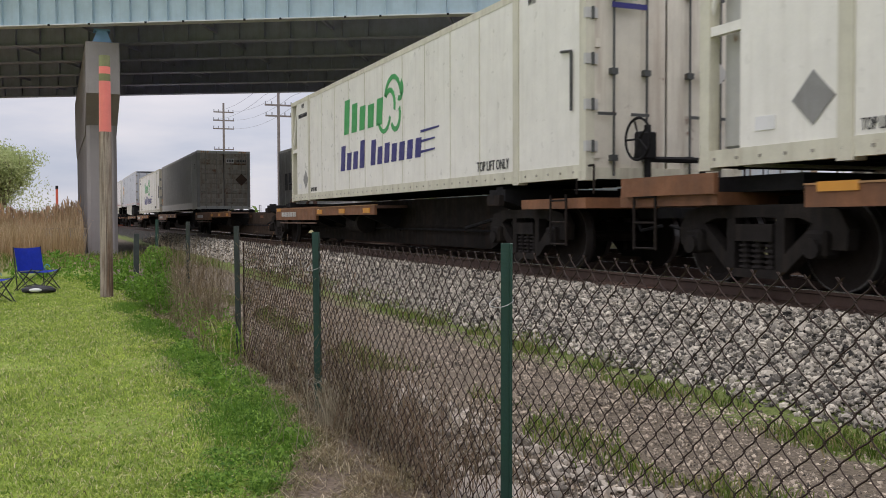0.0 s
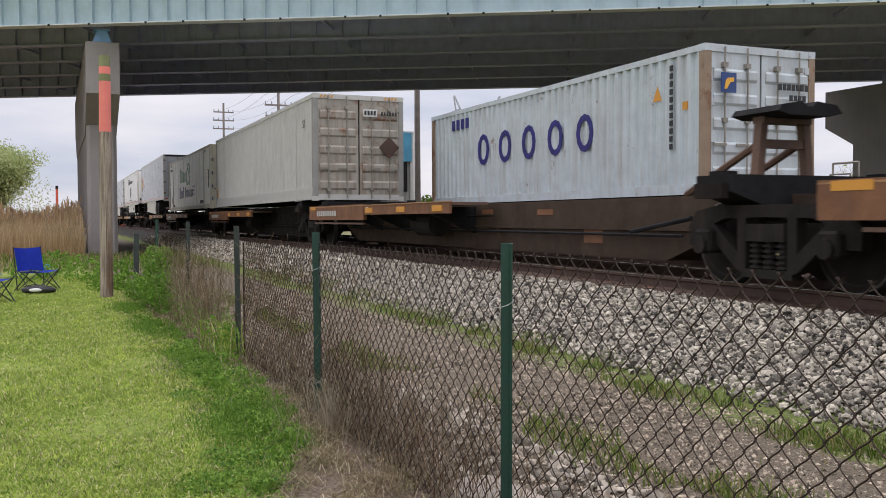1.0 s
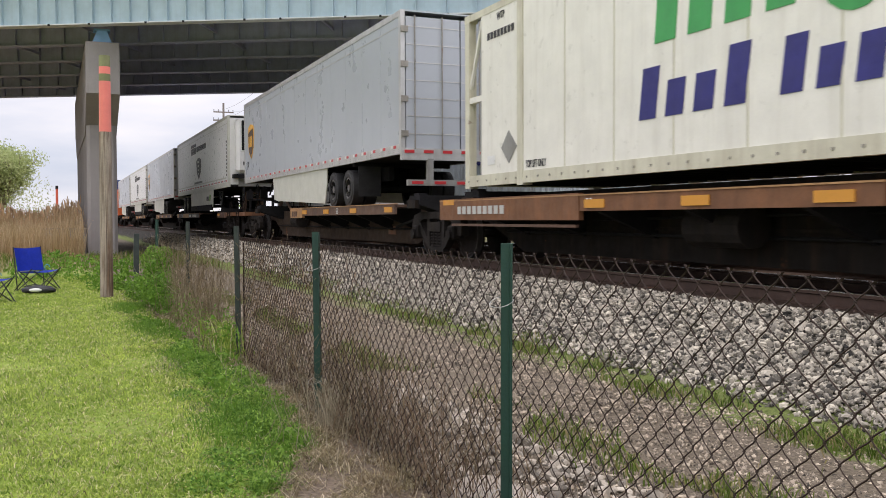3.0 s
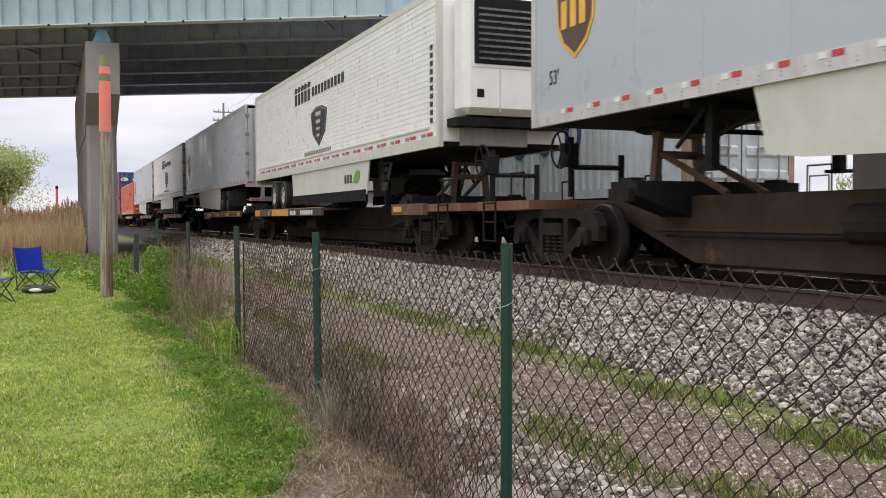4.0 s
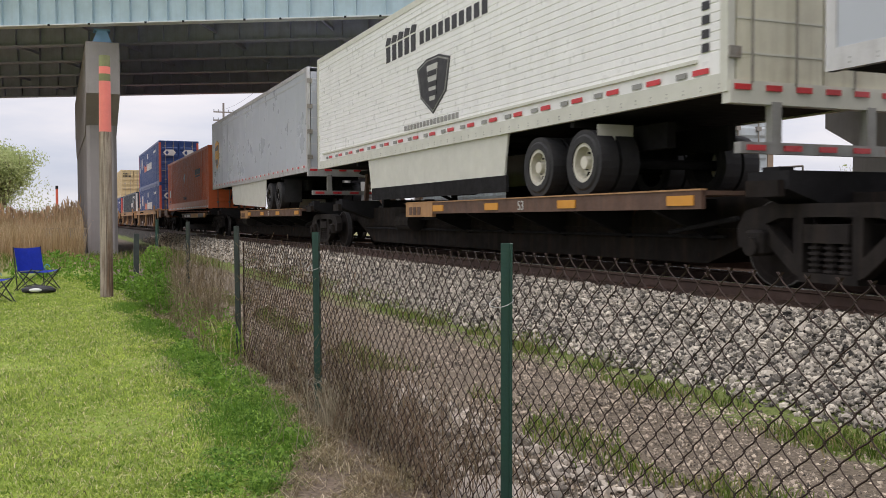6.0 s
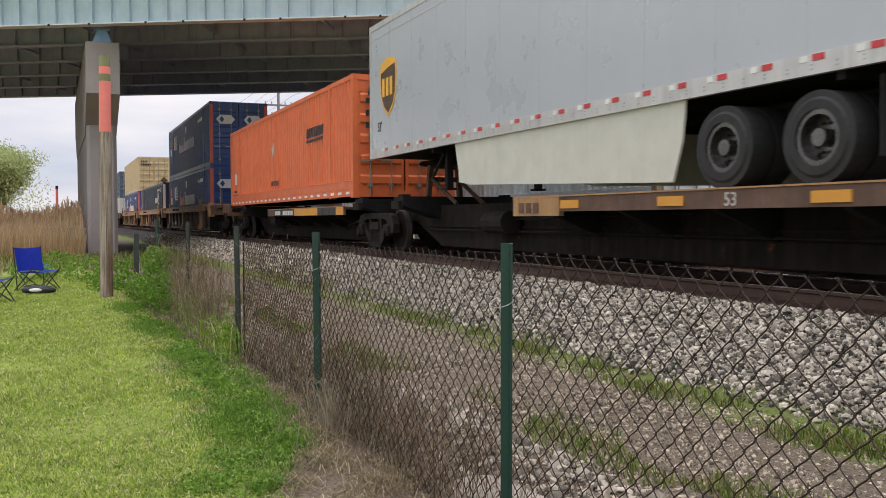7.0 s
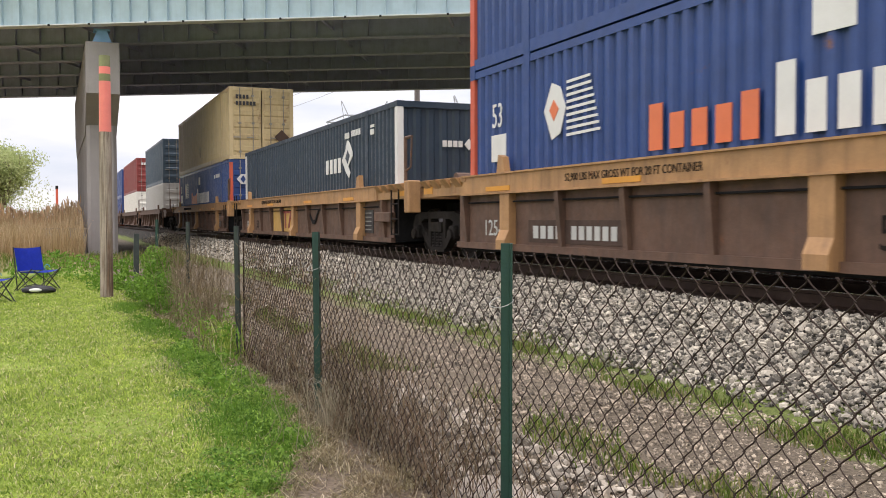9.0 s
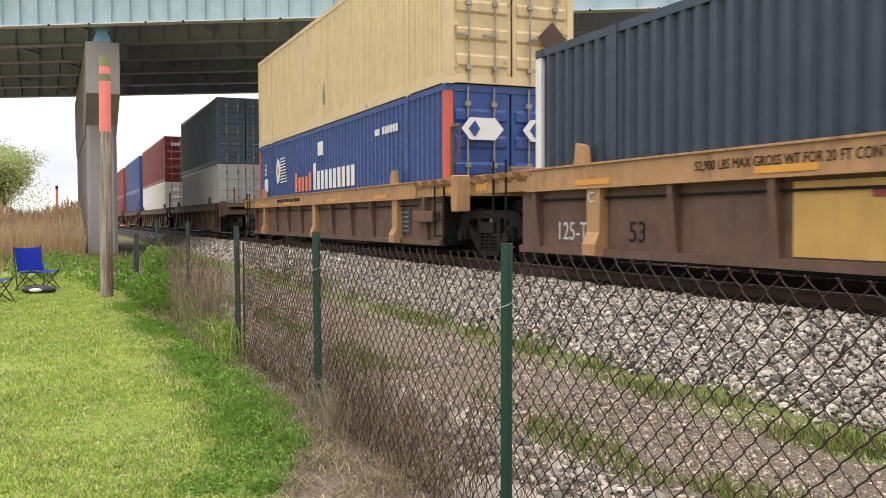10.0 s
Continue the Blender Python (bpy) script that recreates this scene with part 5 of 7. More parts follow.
spine_unit(173.3, 189.9, "near", tail=True, brown=False, paint=((1.44, 2.04, "yellow"), (2.04, 3.76, "ink"), (3.76, 6.29, "yellow"), (6.29, 8.8, "ink")))
well_unit(194.3, 213.6, lead=True, patch="number")
well_unit(213.6, 233.3, patch="logo")
well_unit(233.3, 252.8, tail=True, patch="code")
well_unit(257.2, 275.4, lead=True, dark=True)
well_unit(275.4, 297.3, dark=True)
well_unit(297.3, 316.6, dark=True)
well_unit(316.6, 336.2, tail=True, dark=True)

# ---- the train: loads ----
ZC = ZR + 1.23   # container floor on a spine car
ZW = ZR + 0.245  # container floor in a well
HW = -1.295

def reefer_marks(c, L):
    """Plain shapes in the colours of the side lettering, and the handling words."""
    hw = HW + 0.004
    side_shapes(word_blocks(L - 5.3, L - 8.3, 1.52, 2.12, 5, lean=0.10, sizes=(1.35, 1.1, 0.9, 0.85, 0.95)), hw, M["inkgreen"], c, "brand_shapes", "green leaning brand shapes")
    def arc(cy, cz, r0, r1, a0, a1, n=7):
        pts = lambda r: [(cy + r * math.cos(radians(a0 + (a1 - a0) * i / n)), cz + r * 1.05 * math.sin(radians(a0 + (a1 - a0) * i / n))) for i in range(n + 1)]
        p, q = pts(r0), pts(r1)
        return [[p[i], p[i + 1], q[i + 1], q[i]] for i in range(n)]
    for cy, cz, r0, r1, a0, a1 in ((L - 8.75, 1.90, 0.46, 0.56, 20, 170), (L - 8.55, 1.86, 0.26, 0.36, 40, 200), (L - 8.9, 1.62, 0.22, 0.32, 150, 330), (L - 8.2, 1.78, 0.36, 0.45, 200, 330), (L - 9.15, 2.12, 0.12, 0.22, 120, 300)):
        side_shapes(arc(cy, cz, r0, r1, a0, a1), hw, M["inkgreen"], c, "brand_emblem", "green curved emblem stripe")
    side_shapes(word_blocks(L - 5.0, L - 7.0, 0.66, 1.14, 4, lean=0.14, sizes=(1.25, 0.85, 0.85, 1.3)), hw, M["inkblue"], c, "brand_shapes", "dark blue leaning brand shapes")
    side_shapes(word_blocks(L - 7.3, L - 10.45, 0.68, 1.12, 7, lean=0.14, sizes=(1.25, 0.85, 0.95, 0.85, 0.85, 0.85, 0.85)), hw, M["inkblue"], c, "brand_shapes", "dark blue leaning brand shapes")
    side_shapes([[(L - 10.3, z), (L - 11.0 - 0.2 * k, z + 0.03), (L - 11.0 - 0.2 * k, z + 0.06), (L - 10.3, z + 0.05)] for k, z in ((0, 0.75), (0, 0.95), (1, 1.14))], hw, M["inkblue"], c, "speed_lines")
    words_on_side("TOP LIFT ONLY", L - 12.83, 0.27, hw - 0.006, 0.16, M["ink"], c, 0.72)
    words_on_side("TOP LIFT ONLY", L - 2.15, 0.25, hw - 0.006, 0.11, M["ink"], c, 0.55)
    words_on_side("WTP", L - 1.2, 2.62, hw - 0.006, 0.12, M["ink"], c, 0.7)
    words_on_side("WTP", 1.6, 2.62, hw - 0.006, 0.12, M["ink"], c, 0.7)
    side_shapes(code_bars(L - 0.85, L - 1.8, 2.36, 2.47, 8), hw, M["ink"], c, "number_bars")
    side_shapes([[(L - 1.6, 0.35), (L - 1.86, 0.60), (L - 1.6, 0.86), (L - 1.34, 0.60)]], hw, M["fadedgrey"], c, "placard", "grey diamond placard holder")
    side_shapes([[(L - 0.85, 0.36), (L - 1.12, 0.36), (L - 1.12, 0.50), (L - 0.85, 0.50)]], hw, M["reflwhite"], c, "maker_label", "small white maker label")
    rivets = bmesh.new()
    for i in range(int(L / 0.34)):
        box(rivets, hw - 0.016, hw - 0.004, 0.3 + i * 0.34, 0.33 + i * 0.34, 0.10, 0.13)
    tagged(part("rail_rivets", rivets, M["bar"], c), kind="stuff")

def reefer(label, S0, S1):
    L = S1 - S0
    c = container(label, S0, ZC, L, (M["white"], M["cream"]), style="smooth", doormat=M["door_cream"], far_open=0.62, ribs=0, barmat=M["bar_dark"])
    reefer_marks(c, L)
    # open tubular bay round the cooling unit at the far end
    for s in (-1, 1):
        part("bay_brace", rods(((s * 1.25, L - 0.08, 1.55), (s * 1.25, L - 0.60, 2.75), 0.035), n=6), M["white"], c, "white diagonal brace")
        part("bay_rail", boxes((s * 1.25 - 0.04, s * 1.25 + 0.04, L - 0.62, L - 0.1, 1.42, 1.52)), M["white"], c)
    for z in (0.45, 1.0, 1.6, 2.2):
        part("hinge_plate", boxes((-1.305, -1.12, -0.012, 0.05, z - 0.07, z + 0.07)), M["greywhite"], c, "worn grey hinge plate")
        part("hinge_knuckle", rods(((-1.20, -0.02, z - 0.08), (-1.20, -0.02, z + 0.08), 0.022), n=8), M["bar_dark"], c)
    part("drain_pipe", rods(((-1.315, 0.35, 0.95), (-1.315, 0.35, 1.75), 0.02), ((-1.315, 0.35, 1.75), (-1.315, 0.62, 1.78), 0.02), n=6), M["bar_dark"], c, "dark drain pipe on the side")
    part("cooling_unit", boxes((-1.1, 1.1, L - 0.58, L - 0.12, 0.2, 2.6, 0.06)), M["greywhite"], c, "grey cooling unit in an open bay")
    part("unit_grille", boxes((-0.9, 0.9, L - 0.125, L - 0.10, 1.5, 2.4)), M["black"], c)
    part("door_emblem", prisms("y", -0.09, -0.075, [(-0.95, 2.40), (-0.55, 2.40), (-0.52, 2.54), (-0.92, 2.54)]), M["inkgreen"], c)
    part("door_emblem", prisms("y", -0.09, -0.075, [(-0.95, 2.28), (-0.40, 2.28), (-0.39, 2.35), (-0.94, 2.35)]), M["inkblue"], c)
    part("door_placard", prisms("y", -0.095, -0.08, [(0.72, 1.75), (0.47, 1.5), (0.72, 1.25), (0.97, 1.5)]), M["greywhite"], c, "grey diamond placard holder")
    return c

reefer("white refrigerated container with grey diamond placard on a spine car", -8.2, 8.0)
reefer("white refrigerated container with green and blue brand shapes", 10.3, 26.5)
reefer("white refrigerated container with green and blue brand shapes, dusty doors", 63.9, 80.0)

c = container("pale grey corrugated container with rust-stained rear doors", 46.0, ZC, 16.2, (M["greywhite"], M["greywhite"]), pitch=0.21, doormat=M["door_stain"], postmat=M["fadedgrey"])
part("rub_rail", boxes((HW - 0.010, HW + 0.03, 0.12, 16.08, 0.205, 0.36), (HW - 0.014, HW + 0.03, 0.12, 16.08, 0.27, 0.282)), M["greywhite"], c, "deep pale lower side rail")
words_on_side("53'", 1.15, 2.05, HW - 0.006, 0.22, M["ink"], c, 0.7)
side_shapes([[(15.98, 0.44), (15.70, 0.44), (15.70, 0.82), (15.98, 0.82)]], HW, M["yellow"], c, "warning_label", "yellow warning label")
side_shapes([[(15.95, z), (15.73, z), (15.73, z + 0.03), (15.95, z + 0.03)] for z in (0.52, 0.60, 0.68)], HW - 0.006, M["ink"], c, "label_lines")
part("code_plate", prisms("y", -0.075, -0.065, [(0.10, 2.32), (0.50, 2.32), (0.50, 2.52), (0.10, 2.52)]), M["inkwhite"], c, "white code plate")
tagged(part("code_bars", prisms("y", -0.085, -0.07, *[[(0.13 + 0.09 * i, 2.36), (0.19 + 0.09 * i, 2.36), (0.19 + 0.09 * i, 2.48), (0.13 + 0.09 * i, 2.48)] for i in range(4)], *[[(0.62 + 0.08 * i, 2.36), (0.67 + 0.08 * i, 2.36), (0.67 + 0.08 * i, 2.46), (0.62 + 0.08 * i, 2.46)] for i in range(6)]), M["ink"], c), kind="stuff")
part("door_placard", prisms("y", -0.08, -0.066, [(0.85, 1.78), (0.55, 1.48), (0.85, 1.18), (1.15, 1.48)]), M["rail"], c, "rusted diamond placard holder")
for x in (-1.12, 0.72):
    part("hazard_stripes", prisms("y", -0.012, -0.002, *[[(x + 0.1 * i, 2.80), (x + 0.05 + 0.1 * i, 2.80), (x + 0.09 + 0.1 * i, 2.87), (x + 0.04 + 0.1 * i, 2.87)] for i in range(4)]), M["yellow"], c)

def parcel_marks(t, L):
    cy, cz = L - 1.2, 3.54
    for k, mat, d in ((1.0, M["gold"], 0.0), (0.88, M["shieldbrown"], 0.006)):
        pts = [(-0.50, 0.28), (-0.46, 0.52), (0.0, 0.62), (0.46, 0.52), (0.50, 0.28), (0.46, -0.15), (0.30, -0.42), (0.0, -0.62), (-0.30, -0.42), (-0.46, -0.15)]
        side_shapes([[(cy + a * k, cz - 0.05 + b * k) for a, b in pts]], -1.305 - d, mat, t, "shield_emblem", "brown and gold shield emblem")
    side_shapes([[(cy + 0.42, cz + 0.26), (cy + 0.40, cz + 0.44), (cy, cz + 0.50), (cy - 0.40, cz + 0.44), (cy - 0.41, cz + 0.38), (cy, cz + 0.34)]], -1.317, M["gold"], t, "shield_band", "gold band across the shield")
    side_shapes(word_blocks(cy + 0.34, cy - 0.36, cz - 0.24, cz + 0.14, 3), -1.317, M["gold"], t, "shield_blocks", "gold blocks on the shield")
    words_on_side("53'", L - 0.5, 2.60, -1.306, 0.20, M["ink"], t, 0.8)

for a, b in ((83.1, 99.6), (121.4, 138.0), (156.4, 172.9)):
    t = trailer("silver-grey parcel trailer with shield emblem and pale side skirts", a, b, "near", M["silver"], M["silver_frame"], "black", "smooth", (3.95, 5.2) if a == 121.4 else None)
    parcel_marks(t, b - a)

def haulier_marks(t, L, a):
    """a: distance from the near end to the word's right edge."""
    side_shapes(word_blocks(a + 4.95, a + 3.15, 3.98, 4.30, 5), -1.303, M["ink"], t, "brand_shapes", "black brand shapes")
    side_shapes(word_blocks(a + 3.05, a + 0.0, 4.04, 4.28, 10), -1.303, M["ink"], t, "brand_shapes", "black brand shapes")
    side_shapes([[(a + 5.0 - 0.36 * i, 4.34), (a + 4.72 - 0.36 * i, 4.34), (a + 4.66 - 0.36 * i, 4.46), (a + 4.9 - 0.36 * i, 4.50)] for i in range(5)], -1.303, M["ink"], t, "brand_emblem")
    cy, cz = a + 2.4, 3.21
    shield = [(0.80, 0.38), (0.55, 0.44), (0.30, 0.50), (-0.30, 0.50), (-0.55, 0.44), (-0.80, 0.38), (-0.62, -0.20), (0.0, -0.55), (0.62, -0.20)]
    side_shapes([[(cy + p * k, cz + q * k) for p, q in shield] for k in (1.0,)], -1.302, M["ink"], t, "shield_emblem", "black shield emblem")
    side_shapes([[(cy + p * 0.93, cz + q * 0.93) for p, q in shield]], -1.308, M["fadedgrey"], t, "shield_rim")
    side_shapes([[(cy + p * 0.88, cz + q * 0.88) for p, q in shield]], -1.314, M["ink"], t, "shield_field")
    side_shapes([[(cy + 0.26, cz + 0.36), (cy - 0.26, cz + 0.36), (cy - 0.12, cz - 0.3), (cy + 0.12, cz - 0.3)]], -1.319, M["greywhite"], t, "shield_stripe")
    side_shapes([[(cy + 0.22, cz + z), (cy - 0.22, cz + z), (cy - 0.2, cz + z - 0.1), (cy + 0.2, cz + z - 0.1)] for z in (0.25, 0.05, -0.12)], -1.324, M["ink"], t, "shield_bars")
    side_shapes(word_blocks(a + 3.9, a + 1.2, 2.47, 2.57, 16), -1.306, M["fadedgrey"], t, "address_bars", "grey line of plain bars")
    side_shapes([[(0.42, z), (0.30, z), (0.30, z + 0.09), (0.42, z + 0.09)] for z in [2.5 + 0.15 * i for i in range(10)]], -1.306, M["ink"], t, "number_bars")

t = trailer("white ribbed refrigerated trailer with black shield emblem, front end foremost", 103.1, 119.5, "far", M["trailer_white"], M["skirt"], "white", "ribbed")
haulier_marks(t, 16.4, 5.8)
side_shapes(word_blocks(6.0, 5.35, 1.58, 1.78, 3), -1.272, M["ink"], t, "brand_shapes", "black rounded brand shapes on the skirt")
side_shapes([[(5.3, 1.58), (5.0, 1.56), (4.82, 1.66), (4.78, 1.84), (5.05, 1.86), (5.25, 1.74)]], -1.272, M["leafgreen"], t, "skirt_leaf", "green leaf emblem on the skirt")
t = trailer("white ribbed refrigerated trailer with black shield emblem and rear doors showing", 139.3, 155.3, "near", M["trailer_white"], M["skirt"], "white", "ribbed")
haulier_marks(t, 16.0, 5.6)
part("door_emblem", prisms("y", -0.012, -0.002, [(-0.95, 4.20), (-0.45, 4.20), (-0.45, 4.55), (-0.95, 4.55)]), M["ink"], t)

c = container("bright orange corrugated container with black brand bars on the doors", 174.2, ZC, 16.2, (M["orange"], M["orange"]), pitch=0.24)
part("rub_rail", boxes((HW - 0.012, HW + 0.03, 0.12, 16.08, 0.21, 0.40), (HW - 0.02, HW + 0.03, 0.12, 16.08, 0.395, 0.415)), M["orange"], c, "deep orange lower side rail")
side_shapes(word_blocks(4.30, 2.55, 1.72, 1.98, 9, lean=0.2), HW, M["ink"], c, "brand_shapes", "black brand shapes")
side_shapes([[(4.30, 1.60), (2.65, 1.60), (2.62, 1.67), (4.28, 1.67)]], HW, M["ink"], c, "brand_bar")
words_on_side("TOP LIFT ONLY", 8.86, 0.56, HW - 0.008, 0.16, M["ink"], c, 0.75)
side_shapes([[(8.72, 1.75), (8.35, 1.95), (8.35, 1.70), (8.55, 1.45)]], HW, M["greywhite"], c, "arrow_label")
side_shapes([[(15.22, 0.82), (14.88, 0.82), (14.88, 1.24), (15.22, 1.24)]], HW, M["inkwhite"], c, "paper_label", "white paper label")
side_shapes(code_bars(15.45, 14.85, 0.52, 0.60, 6) + code_bars(15.6, 14.6, 0.36, 0.45, 9), HW, M["ink"], c, "small_print")
dash = bmesh.new()
for i in range(24):
    box(dash, HW - 0.012, HW, 0.3 + 0.66 * i, 0.58 + 0.66 * i, 0.085, 0.145)
tagged(part("white_tape", dash, M["reflwhite"], c, "pale reflective dashes"), kind="stuff")
part("brand_panel", prisms("y", -0.075, -0.062, [(-1.0, 2.22), (0.1, 2.22), (0.1, 2.34), (-1.0, 2.34)], *[[(-0.95 + 0.13 * i, 2.40), (-0.86 + 0.13 * i, 2.40), (-0.82 + 0.13 * i, 2.62), (-0.91 + 0.13 * i, 2.62)] for i in range(8)]), M["ink"], c, "black brand bars")
tagged(part("code_bars", prisms("y", -0.075, -0.062, *[[(-1.0 + 0.13 * i, z), (-0.92 + 0.13 * i, z), (-0.92 + 0.13 * i, z + 0.14), (-1.0 + 0.13 * i, z + 0.14)] for i in range(6) for z in (1.92, 1.64)]), M["ink"], c), kind="stuff")
part("door_placard", prisms("y", -0.075, -0.062, [(-0.72, 1.42), (-1.0, 1.14), (-0.72, 0.86), (-0.44, 1.14)]), M["redpost"], c, "orange diamond placard holder")
part("notice", prisms("y", -0.1, -0.085, [(0.55, 1.05), (0.78, 1.05), (0.78, 1.45), (0.55, 1.45)]), M["greywhite"], c)

def stack_marks(c, L):
    side_shapes(word_blocks(L - 5.0, L - 6.95, 1.27, 1.72, 5, sizes=(1.2, 0.9, 0.9, 0.9, 1.1)), HW, M["inkorange"], c, "brand_shapes", "orange brand shapes")
    side_shapes(word_blocks(L - 7.05, L - 10.85, 1.27, 1.76, 10, sizes=(1.45, 1.0, 1.0, 1.0, 1.0, 1.0, 1.0, 1.0, 1.0, 1.0)), HW, M["inkwhite"], c, "brand_shapes", "white brand shapes")
    side_shapes([[(L - 2.95, 2.30), (L - 3.1, 2.0), (L - 2.95, 1.66), (L - 2.72, 1.58), (L - 2.5, 2.0), (L - 2.72, 2.38)]], HW, M["inkwhite"], c, "round_emblem", "white round emblem")
    side_shapes([[(L - 2.78, 2.14), (L - 2.92, 2.0), (L - 2.78, 1.84), (L - 2.66, 2.0)]], HW - 0.006, M["inkorange"], c, "emblem_core")
    side_shapes([[(L - 3.12, 1.60 + 0.09 * k), (L - 3.95 + 0.03 * k, 1.62 + 0.09 * k), (L - 3.95 + 0.03 * k, 1.655 + 0.09 * k), (L - 3.12, 1.64 + 0.09 * k)] for k in range(9)], HW, M["inkwhite"], c, "emblem_lines")
    words_on_side("53", L - 0.82, 1.92, HW - 0.006, 0.38, M["inkwhite"], c, 0.7)
    side_shapes([[(L - 0.8, 1.38), (L - 1.3, 1.38), (L - 1.3, 1.80), (L - 0.8, 1.80)]], HW, M["inkwhite"], c, "white_panel", "white label panel")
    side_shapes([[(L - 7.5, 2.16), (L - 8.0, 2.16), (L - 8.0, 2.52), (L - 7.5, 2.52)]], HW, M["inkwhite"], c, "white_panel")
    side_shapes([[(L - 12.2, 2.28), (L - 12.5, 2.28), (L - 12.5, 2.42), (L - 12.2, 2.42)]] + code_bars(L - 12.7, L - 13.7, 2.28, 2.44, 6), HW, M["inkwhite"], c, "number_bars")
    for s in (-1, 1):
        x = s * 0.62
        part("arrow_plate", prisms("y", -0.10, -0.085, [(x - 0.42, 2.10), (x - 0.25, 1.90), (x + 0.25, 1.90), (x + 0.42, 2.10), (x + 0.25, 2.30), (x - 0.25, 2.30)]), M["inkwhite"], c, "white six-sided plate")
        part("plate_mark", prisms("y", -0.11, -0.095, [(x - 0.28, 2.10), (x - 0.16, 1.95), (x - 0.06, 2.10), (x - 0.16, 2.25)]), M["blue"], c)

for S0, S1, z, label in ((195.53, 211.55, ZW, "royal blue corrugated container in a well, orange corner posts"), (195.53, 211.55, ZW + 2.9, "royal blue corrugated container stacked on another"), (234.55, 250.7, ZW, "royal blue corrugated container under a tan one")):
    c = container(label, S0, z, S1 - S0, (M["blue"], M["blue"]), pitch=0.26, postmat=M["redpost"])
    stack_marks(c, S1 - S0)
c = container("tan corrugated container with scorched doors stacked on a blue one", 234.5, ZW + 2.9, 16.25, (M["tan"], M["tan"]), pitch=0.22, doormat=M["tan_door"])
tagged(part("code_bars", prisms("y", -0.075, -0.062, *[[(-1.05 + 0.14 * i, z), (-0.96 + 0.14 * i, z), (-0.96 + 0.14 * i, z + 0.16), (-1.05 + 0.14 * i, z + 0.16)] for i, z in ((0, 2.42), (1, 2.42), (2, 2.42), (3, 2.42), (0, 2.16), (1, 2.16), (2, 2.16), (3, 2.16), (4, 2.16), (5, 2.16))]), M["ink"], c), kind="stuff")
part("door_placard", prisms("y", -0.08, -0.066, [(0.80, 1.22), (0.5, 0.92), (0.80, 0.62), (1.1, 0.92)]), M["rail"], c, "scorched diamond placard holder")
side_shapes([[(8.2, 0.55), (8.0, 0.55), (8.0, 0.95), (8.1, 1.1), (8.2, 0.95)]], HW, M["door_stain"], c, "worn_label")

c = container("dark navy corrugated container with white end posts low in a well", 215.1, ZW, 16.15, (M["navy"], M["navy"]), pitch=0.26, near_end="wall", postmat=M["inkwhite"])
side_shapes(word_blocks(5.34, 3.9, 1.62, 1.98, 4), HW, M["inkwhite"], c, "brand_shapes", "white brand shapes")
emb = [(3.92, 1.90), (3.62, 1.62), (3.36, 1.45), (3.24, 1.58), (3.42, 1.74), (3.06, 1.96), (3.06, 2.06), (3.36, 2.34), (3.50, 2.36), (3.62, 2.14)]
side_shapes([emb], HW, M["inkwhite"], c, "brand_emblem", "white diamond emblem")
side_shapes([[(3.62, 1.94), (3.44, 1.80), (3.28, 1.98), (3.44, 2.12)]], HW - 0.006, M["navy"], c, "emblem_core")
side_shapes(code_bars(3.67, 3.30, 2.40, 2.54, 4) + code_bars(3.15, 2.43, 2.42, 2.56, 6), HW, M["inkwhite"], c, "number_bars")
side_shapes([[(1.74, 2.50), (1.48, 2.50), (1.48, 2.56), (1.74, 2.56)], [(1.74, 2.34), (1.5, 2.34), (1.5, 2.46), (1.74, 2.46)]], HW, M["inkwhite"], c, "small_mark")
part("end_brand", prisms("y", -0.02, 0.006, *[[(-0.30 + 0.12 * i, 1.98), (-0.21 + 0.12 * i, 1.98), (-0.21 + 0.12 * i, 2.11), (-0.30 + 0.12 * i, 2.11)] for i in range(4)], [(0.20, 2.04), (0.30, 1.92), (0.40, 2.04), (0.30, 2.16)]), M["inkwhite"], c, "white brand blocks on the end wall")
tagged(part("end_code", prisms("y", -0.02, 0.006, *[[(x, 1.75 + 0.14 * i), (x + 0.06, 1.75 + 0.14 * i), (x + 0.06, 1.84 + 0.14 * i), (x, 1.84 + 0.14 * i)] for i in range(5) for x in (0.74, 0.88)]), M["inkwhite"], c), kind="stuff")

for S0, L, low, high, ll, hl in ((259.9, 12.3, M["greywhite"], M["slate"], "pale grey container low in a well", "slate blue container stacked on a grey one"),
                                 (280.0, 16.1, M["white"], M["red"], "white container low in a well", "brick red container stacked on a white one"),
                                 (299.2, 16.1, M["blue"], M["blue"], "blue container low in a far well", "blue container stacked far down the train"),
                                 (318.6, 16.1, M["red"], M["red"], "red container low in a far well", "red container stacked far down the train")):
    container(ll, S0, ZW, L, (low, low), w=2.44 if L < 13 else 2.59)
    c = container(hl, S0, ZW + 2.9, L, (high, high), w=2.44 if L < 13 else 2.59)
    if high is M["red"] and S0 < 300:
        part("end_brand", prisms("y", -0.09, -0.075, *[[(-0.9 + 0.2 * i, 2.3), (-0.74 + 0.2 * i, 2.3), (-0.74 + 0.2 * i, 2.5), (-0.9 + 0.2 * i, 2.5)] for i in range(3)]), M["inkwhite"], c)

